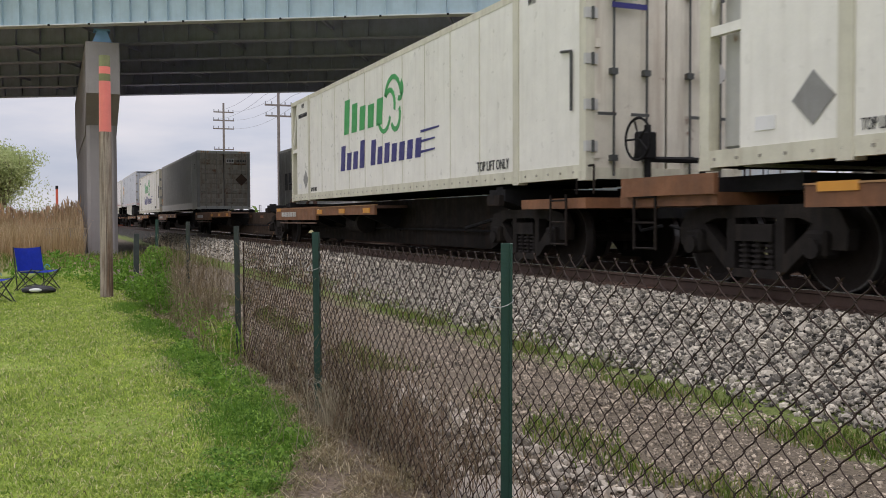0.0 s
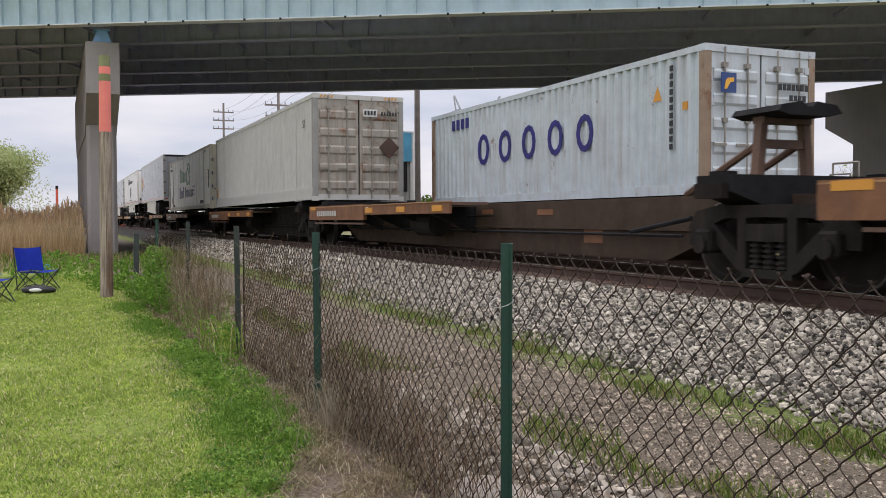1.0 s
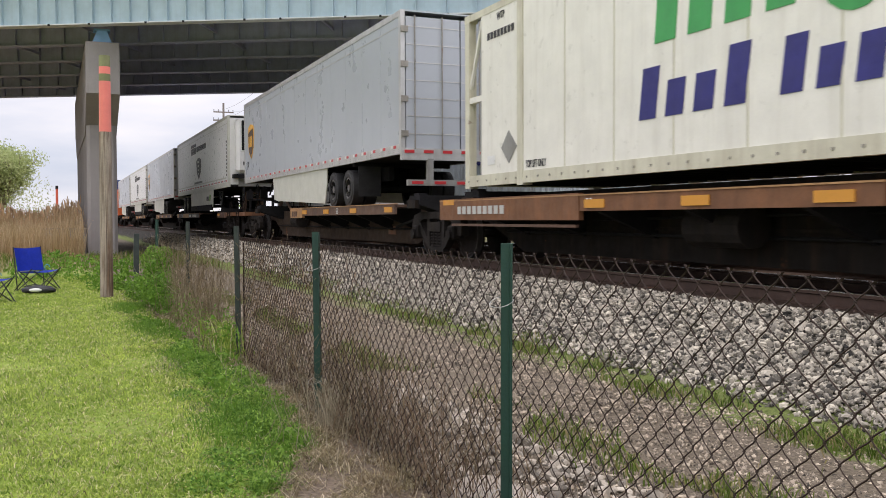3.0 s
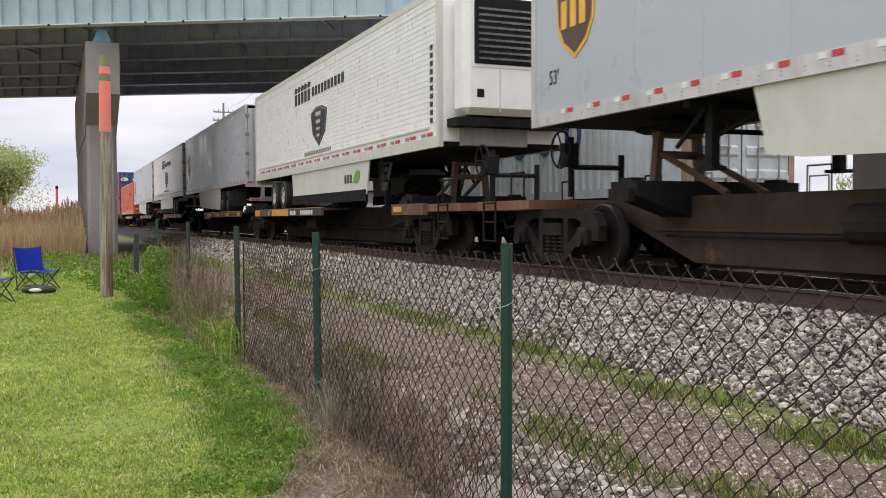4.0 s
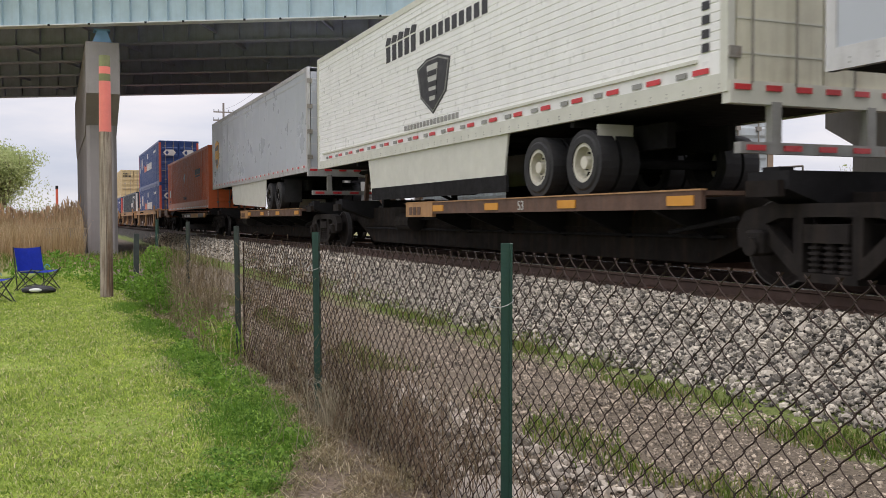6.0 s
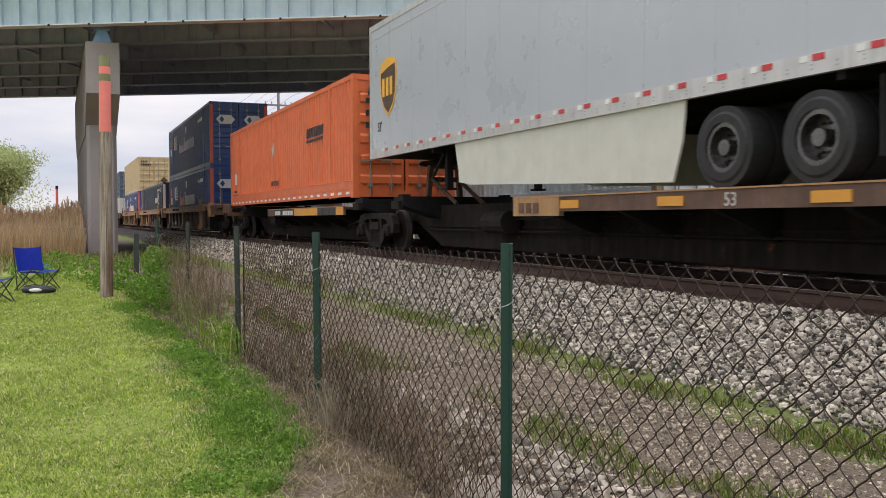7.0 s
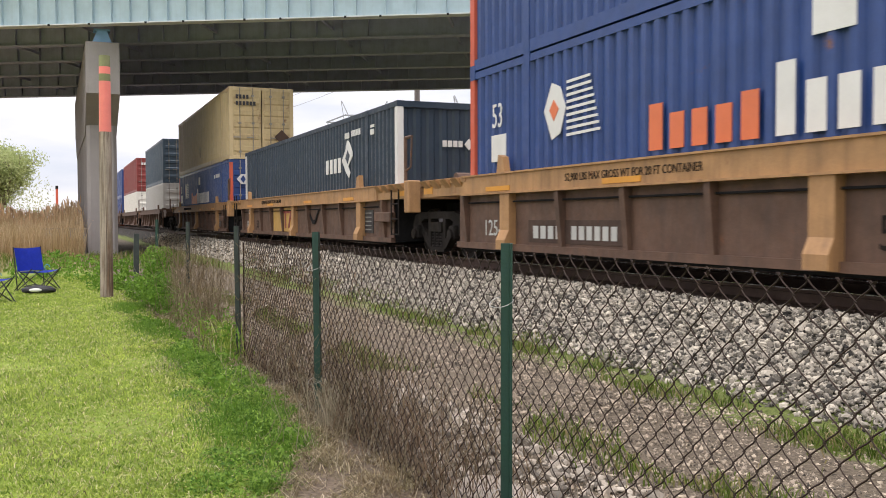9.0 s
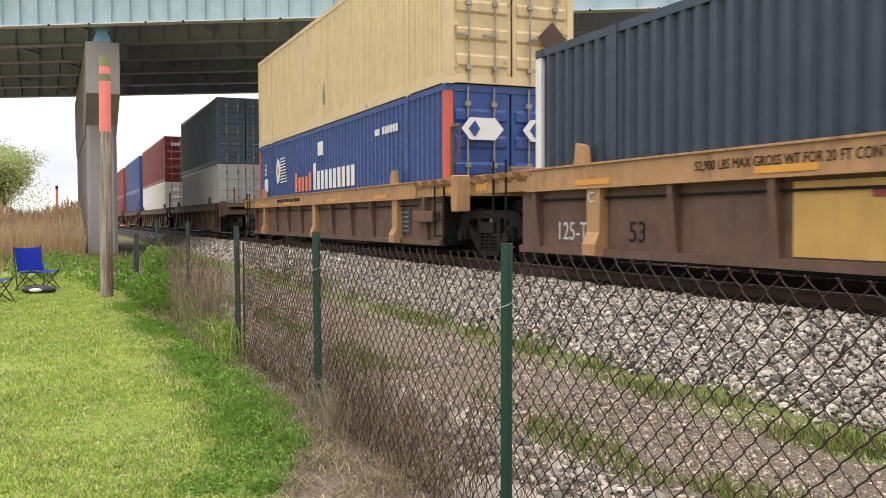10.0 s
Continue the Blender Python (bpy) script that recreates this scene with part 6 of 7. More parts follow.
# ---- slow wagons on the far line ----
c = container("light grey-blue corrugated container, rust-streaked, on a slow flat wagon", 12.45, ZR + 1.10, 12.19, (M["lightgrey"], M["lightgrey"]), w=2.438, h=2.591, pitch=0.28, move=False, postmat=M["rustpost"])
hw = -1.222
for k in range(5):
    ring = lambda f, i: (8.7 - 1.22 * k + 0.33 * f * math.cos(math.pi * i / 6), 1.40 + 0.40 * (1 - (1 - f) * 0.8) * math.sin(math.pi * i / 6))
    side_shapes([[ring(1.0, i), ring(1.0, i + 1), ring(0.58, i + 1), ring(0.58, i)] for i in range(12)], hw, M["inkblue"], c, "brand_ring", "dark blue ring-shaped brand mark")
side_shapes(word_blocks(10.7, 9.5, 2.05, 2.32, 4), hw, M["inkblue"], c, "brand_shapes", "dark blue brand shapes")
side_shapes([[(1.46, 1.76), (1.20, 1.76), (1.33, 2.02)]], hw, M["yellow"], c, "warning_triangle", "yellow warning triangle")
side_shapes([[(0.60, 1.52), (0.46, 1.52), (0.46, 1.66), (0.60, 1.66)]], hw, M["yellow"], c, "yellow_label")
side_shapes([[(0.97, 0.85 + 0.14 * i), (0.88, 0.85 + 0.14 * i), (0.88, 0.95 + 0.14 * i), (0.97, 0.95 + 0.14 * i)] for i in range(11)], hw, M["ink"], c, "number_bars")
part("blue_label", prisms("y", -0.10, -0.085, [(-0.96, 1.76), (-0.64, 1.76), (-0.64, 2.10), (-0.96, 2.10)]), M["blue"], c, "dark blue square label with yellow mark")
part("label_mark", prisms("y", -0.11, -0.095, [(-0.9, 1.82), (-0.85, 1.82), (-0.78, 1.93), (-0.70, 1.95), (-0.70, 2.02), (-0.82, 2.01), (-0.87, 1.97)]), M["gold"], c)
tagged(part("code_bars", prisms("y", -0.10, -0.085, *[[(0.30 + 0.1 * i, z), (0.37 + 0.1 * i, z), (0.37 + 0.1 * i, z + 0.11), (0.30 + 0.1 * i, z + 0.11)] for i in range(7) for z in (1.86,)], *[[(0.55 + 0.1 * i, 1.68), (0.62 + 0.1 * i, 1.68), (0.62 + 0.1 * i, 1.78), (0.55 + 0.1 * i, 1.78)] for i in range(4)]), M["ink"], c), kind="stuff")

c = container("faded grey refrigerated container on a slow flat wagon", 32.4, ZR + 1.15, 12.19, (M["fadedgrey"], M["greywhite"]), w=2.438, h=2.9, style="smooth", near_end="wall", move=False)
side_shapes(word_blocks(10.9, 6.2, 0.95, 1.75, 6), hw, M["ink"], c, "brand_shapes", "black brand shapes on the side")
part("machine_cover", boxes((-1.12, 1.12, -0.06, 0.04, 1.75, 2.85)), M["cyan"], c, "faded cyan machinery cover")
part("cover_grille", prisms("y", -0.075, -0.055, *[[(-0.45 + 0.12 * i, z), (-0.36 + 0.12 * i, z), (-0.36 + 0.12 * i, z + 0.06), (-0.45 + 0.12 * i, z + 0.06)] for i in range(4) for z in (2.5, 2.6)], *[[(0.3 + 0.12 * i, z), (0.39 + 0.12 * i, z), (0.39 + 0.12 * i, z + 0.06), (0.3 + 0.12 * i, z + 0.06)] for i in range(4) for z in (2.5, 2.6)]), M["black"], c)
# the bay is a flat plate, its inner shade given by the black
part("machine_bay", boxes((-0.95, 0.95, -0.03, 0.03, 0.6, 1.75)), M["black"], c, "flat black plate for the shaded machinery bay")
part("machinery", boxes((-0.6, -0.2, -0.12, -0.03, 0.65, 1.0), (0.1, 0.55, -0.12, -0.03, 0.65, 1.15), (0.2, 0.75, -0.10, -0.03, 1.35, 1.6), (-0.15, 0.05, -0.1, -0.03, 1.1, 1.3)), M["greywhite"], c)

def far_wagon(y0, y1):
    w = thing("flat_wagon", "grimy brown flat wagon on the far line", "railway wagon", "far flat wagons")
    L = y1 - y0
    add_truck(w, 1.6)
    add_truck(w, L - 1.6)
    part("deck", boxes((-1.35, 1.35, 0, L, 0.93, 1.06)), M["carbrown"], w)
    part("centre_sill", prisms("x", -0.5, 0.5, [(0, 0.93), (0, 0.7), (3, 0.65), (4.2, 0.35), (L - 4.2, 0.35), (L - 3, 0.65), (L, 0.7), (L, 0.93)]), M["sill"], w)
    for s in (-1, 1):
        for yy in (0.3, L - 0.75):
            part("grab_rail", rods(((s * 1.3, yy, 1.06), (s * 1.3, yy, 1.48), 0.016), ((s * 1.3, yy, 1.48), (s * 1.3, yy + 0.45, 1.48), 0.016), ((s * 1.3, yy + 0.45, 1.48), (s * 1.3, yy + 0.45, 1.06), 0.016), n=6), M["bar"], w)
    part("coupler", boxes((-0.12, 0.12, -0.6, 0, 0.7, 0.9), (-0.12, 0.12, L, L + 0.6, 0.7, 0.9)), M["black"], w)
    FAR_MOVERS.append((w, y0, ZR))
for y0, y1 in ((-8.3, 9.9), (11.4, 29.6), (31.1, 49.3)):
    far_wagon(y0, y1)
# ---- chain-link fence ----
def fence_x(y):
    return 1.715 - 0.004 * max(0, y - 8)

def mesh_top(y):
    """The wire sags towards the far end."""
    return float(np.interp(y, (1.3, 2.0, 3.5, 6.2, 9.1), (1.250, 1.262, 1.270, 1.236, 1.19)))

def build_fence():
    fence = thing("chain_link_fence", "rusty chain-link fence on green steel posts", "fence")
    rng = random.Random(3)
    for y, top, dark in ((-2.8, 1.32, 0), (0.25, 1.32, 0), (3.30, 1.318, 0), (6.22, 1.328, 0), (9.26, 1.35, 1), (13.0, 1.388, 1), (17.0, 1.42, 0)):
        x = fence_x(y)
        bm = bmesh.new()
        prism(bm, [(-0.026, -0.006), (0.026, -0.006), (0.026, 0.002), (0.006, 0.004), (0.006, 0.042), (-0.006, 0.042), (-0.006, 0.004), (-0.026, 0.002)], "z", -0.35, top)
        p = part("fence_post", bm, M["post_dark"] if dark else M["post_green"], fence, "dull dark steel post" if dark else "green enamelled steel T-post")
        p.matrix_basis = pose(x - 0.010, y, 0, rng.uniform(-0.6, 0.6), rng.uniform(-0.8, 0.8), 62)
        if y < 7:
            for z in (0.28, 1.08):
                bm = bmesh.new()
                pts = [Vector((x - 0.05 + 0.05 * math.cos(a), y + 0.05 * math.sin(a), z + 0.02 * math.sin(a + 1))) for a in [i * math.pi / 6 for i in range(13)]]
                for a, b in zip(pts, pts[1:]):
                    rod(bm, a, b, 0.0016, n=5)
                part("tie_wire", bm, M["wire_new"], fence, "pale twist of tie wire")
    # woven zigzag wires, each standing upright beside the next
    V, F, k = [], [], 0
    wx, r, n, k4 = 0.0233, 0.0024, 28, 3
    y, i = -2.8, 0
    while y < 9.06:
        seg, dz = [], (mesh_top(y) - 0.03) / n
        for j in range(n * k4 + 1):
            t = j / k4
            z = 0.03 + t * dz
            bend = 2 * abs((t + i) % 2 - 1) - 1
            yy = y + wx * 1.12 * (0.62 * bend + 0.38 * math.cos(math.pi * (t + i)))
            bulge = 0.035 * noise.noise((yy * 0.55, z * 1.3, 3.0)) + 0.014 * noise.noise((yy * 2.5, z * 3, 7.0))
            wave = 0.016 * noise.noise((yy * 1.8, z * 2.2, 21.0)) + 0.006 * noise.noise((yy * 6, z * 7, 2.0))
            sag = 0.022 * noise.noise((yy * 0.9, 0.3, 11.0)) * (t / n)
            seg.append((fence_x(yy) + bulge + 0.003 * math.sin(math.pi * (t + i)), yy + wave, z + sag))
        if rng.random() < 0.12:
            tip = seg[-1]
            seg[-1] = (tip[0] + rng.uniform(-0.02, 0.02), tip[1] + rng.uniform(-0.02, 0.02), tip[2] - rng.uniform(0.0, 0.02))
        for a, b in zip(seg, seg[1:]):
            a, b = np.array(a), np.array(b)
            d = (b - a) / np.linalg.norm(b - a)
            u = np.cross(d, (1.0, 0, 0))
            w = np.cross(d, u)
            for p in (a - d * 0.002, b + d * 0.002):
                for t in range(4):
                    ang = math.pi / 2 * t
                    V.append(p + r * (u * math.cos(ang) + w * math.sin(ang)))
            F += [(k + t, k + (t + 1) % 4, k + 4 + (t + 1) % 4, k + 4 + t) for t in range(4)]
            k += 8
        # the barbed twist at the top
        top = np.array(seg[-1])
        for dy in (-0.010, 0.010):
            p, q = top - np.array((0.0, dy * 0.4, 0.004)), top + np.array((0.0, dy, 0.010))
            for c in (p, q):
                V += [c + (r, 0, 0), c + (0, r, 0), c + (-r, 0, 0), c + (0, -r, 0)]
            F += [(k + t, k + (t + 1) % 4, k + 4 + (t + 1) % 4, k + 4 + t) for t in range(4)]
            k += 8
        y += 2 * wx
        i += 1
    part("end_bar", rods(((fence_x(9.08), 9.08, 0.02), (fence_x(9.08), 9.08, 1.19), 0.008), n=6), M["wire"], fence, "rusty end bar of the mesh")
    mesh = shared("wire_mesh", cloud_mesh("wire_mesh", V, F, M["wire"]), fence, label="rusted diamond wire mesh")
    tagged(mesh, kind="stuff")
build_fence()

# ---- stones and plants, built as many small pieces ----
RS = np.random.RandomState(11)
ICO_V, ICO_F = None, None
def ico():
    global ICO_V, ICO_F
    bm = bmesh.new()
    bmesh.ops.create_icosphere(bm, subdivisions=1, radius=1.0)
    ICO_V = np.array([v.co[:] for v in bm.verts])
    ICO_F = np.array([[v.index for v in f.verts] for f in bm.faces])
    bm.free()
ico()
OCT_V = np.array([(1, 0, 0), (-1, 0, 0), (0, 1, 0), (0, -1, 0), (0, 0, 1), (0, 0, -1)], float)
OCT_F = np.array([(0, 2, 4), (2, 1, 4), (1, 3, 4), (3, 0, 4), (2, 0, 5), (1, 2, 5), (3, 1, 5), (0, 3, 5)])

def rocks(name, P, size, material, label, coarse=False):
    bv, bf = (OCT_V, OCT_F) if coarse else (ICO_V, ICO_F)
    n, k = len(P), len(bv)
    s = size[:, None, None] * RS.uniform(0.42, 1.25, (n, 1, 3))
    v = bv[None] * RS.uniform(0.45, 1.3, (n, k, 1)) * s
    ang = RS.uniform(0, 2 * np.pi, n)
    tilt = RS.uniform(-0.9, 0.9, n)
    ca, sa, ct, stt = np.cos(ang), np.sin(ang), np.cos(tilt), np.sin(tilt)
    x, y, z = v[..., 0], v[..., 1], v[..., 2]
    y, z = y * ct[:, None] - z * stt[:, None], y * stt[:, None] + z * ct[:, None]
    x, y = x * ca[:, None] - y * sa[:, None], x * sa[:, None] + y * ca[:, None]
    v = np.stack([x, y, z], -1) + P[:, None, :]
    f = bf[None] + (np.arange(n) * k)[:, None, None]
    ob = new(name, cloud_mesh(name, v.reshape(-1, 3), f.reshape(-1, 3), material))
    return tagged(ob, label, "stones", kind="stuff")

def gz(x):
    return np.interp(x, [-10, 4.7, 6.25, 13, 15], [0, 0, 0.54, 0.54, 0])

def scatter(n, x0, x1, y0, y1, power=1.0):
    y = y0 + (y1 - y0) * RS.uniform(0, 1, n) ** power
    return RS.uniform(x0, x1, n), y

x, y = scatter(47000, 4.75, 6.32, 3.2, 20.0, 1.3)
keep = RS.uniform(0, 1, len(x)) < np.clip((x - 4.62) * 2.2, 0, 1)
x, y = x[keep], y[keep]
rocks("ballast_stones", np.stack([x, y, gz(x) + RS.uniform(-0.01, 0.035, len(x))], 1), 0.014 + 0.025 * RS.uniform(0, 1, len(x)) ** 2, M["stone"], "pale grey crushed limestone ballast")
x, y = scatter(9000, 4.9, 6.35, 20.0, 60.0, 1.3)
rocks("ballast_stones", np.stack([x, y, gz(x) + 0.01], 1), RS.uniform(0.05, 0.085, len(x)), M["stone"], "pale grey crushed limestone ballast", True)
x, y = scatter(9000, 6.25, 9.4, 3.0, 26.0, 1.2)
rocks("ballast_stones", np.stack([x, y, gz(x) - 0.03], 1), RS.uniform(0.02, 0.05, len(x)), M["stone_rust"], "rust-stained brown ballast between the sleepers")
x, y = scatter(52000, 1.9, 4.7, 2.2, 18.0, 1.5)
rocks("lane_gravel", np.stack([x, y, 0.004 + 0 * x], 1), 0.006 + 0.017 * RS.uniform(0, 1, len(x)) ** 2.2, M["pebble"], "brown-grey lane gravel", True)
x, y = scatter(1500, 1.84, 2.75, 3.2, 7.2)
rocks("loose_stones", np.stack([x, y, 0.015 + 0 * x], 1), 0.012 + 0.034 * RS.uniform(0, 1, len(x)) ** 2, M["palestone"], "loose pale stones along the fence foot")

x, y = scatter(16000, 1.75, 4.7, -6.0, 2.4)
rocks("lane_gravel", np.stack([x, y, 0.004 + 0 * x], 1), RS.uniform(0.008, 0.02, len(x)), M["pebble"], "brown-grey lane gravel", True)
x, y = scatter(16000, 4.8, 6.32, -6.0, 3.4)
rocks("ballast_stones", np.stack([x, y, gz(x) + 0.01], 1), RS.uniform(0.02, 0.042, len(x)), M["stone"], "pale grey crushed limestone ballast", True)

def blades(name, x, y, z, h, w, material, label, lean=0.5, bend=0.3, category="grass"):
    """Bent two-piece blades, each its own island."""
    n = len(x)
    a, d = RS.uniform(0, 2 * np.pi, n), RS.uniform(0, 2 * np.pi, n)
    px, py = np.cos(a) * w * 0.5, np.sin(a) * w * 0.5
    l = lean * RS.uniform(0.2, 1.0, n) * h
    dx, dy = np.cos(d) * l, np.sin(d) * l
    v = np.zeros((n, 5, 3))
    v[:, 0] = np.stack([x - px, y - py, z], 1)
    v[:, 1] = np.stack([x + px, y + py, z], 1)
    mx, my, mz = x + dx * (0.5 - bend * 0.5), y + dy * (0.5 - bend * 0.5), z + h * 0.62
    v[:, 2] = np.stack([mx + px * 0.8, my + py * 0.8, mz], 1)
    v[:, 3] = np.stack([mx - px * 0.8, my - py * 0.8, mz], 1)
    v[:, 4] = np.stack([x + dx, y + dy, z + h * (1 - 0.25 * lean)], 1)
    o = (np.arange(n) * 5)[:, None]
    f = np.concatenate([np.stack([o + np.array([0, 1, 2])], 1).reshape(n, 3), (o + np.array([0, 2, 3])).reshape(n, 3), (o + np.array([3, 2, 4])).reshape(n, 3)])
    ob = new(name, cloud_mesh(name, v.reshape(-1, 3), f, material))
    return tagged(ob, label, category, kind="stuff")

# lawn
def edge_x(y):
    """Where the turf gives way to dead thatch along the fence."""
    return np.interp(y, (3.0, 4.4, 5.0, 5.4, 6.2, 7.2, 8.4, 9.7, 11.5, 16.0, 20.0), (1.05, 1.13, 1.17, 1.44, 1.48, 1.56, 1.60, 1.52, 1.46, 1.35, 1.3)) + 0.06 * np.sin(y * 7.1) * np.sin(y * 2.3)

n = 185000
y = 3.6 + 21 * RS.uniform(0, 1, n) ** 1.9
x = RS.uniform(0, 1, n) * (1.65 + 0.06 * y + 1.1) - (0.06 * y + 1.1)
keep = x < edge_x(y) - 0.04 - 0.30 * RS.uniform(0, 1, n) ** 2
x, y = x[keep], y[keep]
tall = np.array([0.75 + 0.9 * max(0.0, noise.noise((a * 1.7, b * 1.7, 5.0))) for a, b in zip(x, y)])
blades("lawn", x, y, 0 * x, RS.uniform(0.018, 0.050, len(x)) * tall * (1 + 0.02 * y), RS.uniform(0.0032, 0.0066, len(x)) * (1 + 0.08 * y), M["lawn"], "short bright green mown lawn", 1.8)
n = 50000
y, x = RS.uniform(-5, 14, n), RS.uniform(-7, 1.1, n)
keep = (y < 3.7) | (x < -(0.06 * y + 1.0))
x, y = x[keep], y[keep]
blades("lawn", x, y, 0 * x, RS.uniform(0.022, 0.05, len(x)), RS.uniform(0.010, 0.016, len(x)), M["lawn"], "short bright green mown lawn", 1.1)
# fallen straw and clippings lying in the turf
n = 5000
y = 3.8 + 12 * RS.uniform(0, 1, n) ** 1.6
x = RS.uniform(-1.8, 1.3, n)
blades("dry_clippings", x, y, 0.02 + 0 * x, RS.uniform(0.02, 0.05, n), RS.uniform(0.003, 0.006, n), M["thatch"], "pale dry clippings lying in the lawn", 3.0, category="grass")
# taller green along the fence foot
n = 15000
y = 4.7 + 12 * RS.uniform(0, 1, n) ** 1.3
x = edge_x(y) - 0.30 + RS.normal(0, 0.15, n)
hump = np.clip(np.sin(y * 2.1 + 1) * 0.5 + 0.7, 0.1, 1.2)
blades("verge_grass", x, y, 0 * x, RS.uniform(0.03, 0.11, n) * hump, RS.uniform(0.004, 0.010, n), M["weed"], "lush green weeds along the fence foot", 1.2)
# grass strips between lane and ballast
n = 14000
y = 3.0 + 24 * RS.uniform(0, 1, n) ** 1.5
x = np.interp(y, (3, 5, 8, 12, 18, 27), (4.40, 4.46, 4.66, 4.72, 4.95, 5.1)) + RS.normal(0, 0.15, n)
dens = np.array([noise.noise((a * 1.1, b * 1.1, 4.0)) for a, b in zip(x, y)])
keep = dens + RS.normal(0, 0.08, n) > 0.0
blades("verge_grass", x[keep], y[keep], gz(x[keep]), RS.uniform(0.03, 0.13, keep.sum()), RS.uniform(0.006, 0.013, keep.sum()), M["strip"], "thin green grass strip beside the ballast", 0.9)
n = 9000
y = 2.6 + 16 * RS.uniform(0, 1, n) ** 1.4
x = np.interp(y, (2.6, 3.8, 5.2, 7, 18), (3.12, 3.09, 2.98, 2.84, 2.8)) + RS.normal(0, 0.15, n)
dens = np.array([noise.noise((a * 1.3, b * 0.9, 9.0)) for a, b in zip(x, y)])
keep = dens > -0.02
blades("verge_grass", x[keep], y[keep], 0 * x[keep], RS.uniform(0.02, 0.10, keep.sum()), RS.uniform(0.006, 0.013, keep.sum()), M["strip"], "patchy green grass in the gravel lane", 0.9)
# dead stalks and thatch on the fence line
n = 2600
y = 4.2 + 13 * RS.uniform(0, 1, n) ** 1.2
x = np.where(y > 9.3, 1.66, 1.86) + RS.normal(0, 0.11, n)
keep = (y > 9.3) | (RS.uniform(0, 1, n) < 0.16)
x, y = x[keep], y[keep]
n = len(x)
hh = RS.uniform(0.15, 0.95, n) * np.clip(0.65 + 0.5 * np.sin(y * 1.15 + 0.6), 0.3, 1.1)
blades("dead_stalks", x, y, 0 * x, hh, RS.uniform(0.003, 0.007, n), M["dry"], "dead brown weed stalks tangled in the fence", 0.55, category="weeds")
n = 30000
y = 3.0 + 13 * RS.uniform(0, 1, n) ** 1.7
e = edge_x(y)
x = e - 0.05 + (1.85 - e) * RS.uniform(0, 1, n) ** 0.9 + RS.normal(0, 0.04, n)
clump = np.array([noise.noise((a * 3.2, b * 3.2, 8.0)) for a, b in zip(x, y)])
keep = clump + RS.normal(0, 0.05, n) > -0.06
x, y, clump = x[keep], y[keep], clump[keep]
blades("dead_thatch", x, y, 0.004 + 0.05 * np.clip(clump, 0, 1), RS.uniform(0.02, 0.085, len(x)), RS.uniform(0.0025, 0.006, len(x)), M["thatch"], "flattened straw-coloured thatch along the fence", 3.2, category="weeds")

def tangle(name, n, place, reach, material, label):
    """Dead vines: thin kinked strands that climb, loop and hang."""
    V, F, k = [], [], 0
    for _ in range(n):
        p = np.array(place())
        d = RS.normal(0, 1, 3) * (0.25, 1.0, 0.9)
        r = RS.uniform(0.0010, 0.0026)
        for _ in range(RS.randint(4, 9)):
            d = d / (np.linalg.norm(d) + 1e-6)
            q = p + d * reach * RS.uniform(0.4, 1.2)
            q[2] = max(q[2], 0.01)
            for c in (p, q):
                V += [c + (r, 0, 0), c + (-r * 0.5, r * 0.87, 0), c + (-r * 0.5, -r * 0.5, r * 0.7)]
            F += [(k, k + 1, k + 4, k + 3), (k + 1, k + 2, k + 5, k + 4), (k + 2, k, k + 3, k + 5)]
            k += 6
            p, d = q, d + RS.normal(0, 0.55, 3) * (0.4, 1.0, 1.0)
    return tagged(new(name, cloud_mesh(name, V, F, material)), label, "weeds", kind="stuff")
tangle("dead_vines", 1500, lambda: (1.74 + RS.normal(0, 0.03), 5.2 + 3.9 * RS.uniform(0, 1) ** 0.8, 1.12 * RS.uniform(0, 1) ** 1.4), 0.05, M["twig"], "dark brown dead vines woven into the mesh")
tangle("dead_vines", 620, lambda: (1.86 + RS.normal(0, 0.12), 3.3 + 3.4 * RS.uniform(0, 1), 0.36 * RS.uniform(0, 1) ** 1.8), 0.05, M["twig"], "dark brown dead vines woven into the mesh")
tangle("dead_vines", 500, lambda: (1.62 + RS.normal(0, 0.14), 9.3 + 6.5 * RS.uniform(0, 1), 1.0 * RS.uniform(0, 1) ** 1.2), 0.06, M["twig"], "dark brown dead vines among the stalks")
tangle("fallen_stems", 150, lambda: (1.45 + RS.normal(0, 0.16), 4.2 + 3.5 * RS.uniform(0, 1) ** 1.3, 0.03 + 0.05 * RS.uniform(0, 1)), 0.09, M["straw"], "pale fallen stems on the thatch")
n = 9000
y = 4.6 + 5.4 * RS.uniform(0, 1, n) ** 1.2
x = edge_x(y) - 0.02 - 0.16 * RS.uniform(0, 1, n) ** 1.5
tuft = np.array([noise.noise((a * 5, b * 5, 13.0)) for a, b in zip(x, y)])
keep = tuft > 0.06
blades("edge_tufts", x[keep], y[keep], 0 * x[keep], RS.uniform(0.03, 0.13, keep.sum()), RS.uniform(0.003, 0.007, keep.sum()), M["ivy"], "ragged green tufts at the edge of the thatch", 1.4)
tangle("straw_strands", 420, lambda: (1.75 + RS.normal(0, 0.07), 3.6 + 5.0 * RS.uniform(0, 1) ** 1.2, 0.45 * RS.uniform(0, 1) ** 1.6), 0.045, M["straw"], "pale straw strands caught low in the mesh")
rocks("litter_stones", np.stack([1.70 + RS.normal(0, 0.10, 260), 4.0 + 5.0 * RS.uniform(0, 1, 260), 0.012 + np.zeros(260)], 1), RS.uniform(0.010, 0.024, 260), M["palestone"], "small pale stones in the thatch at the fence foot", True)
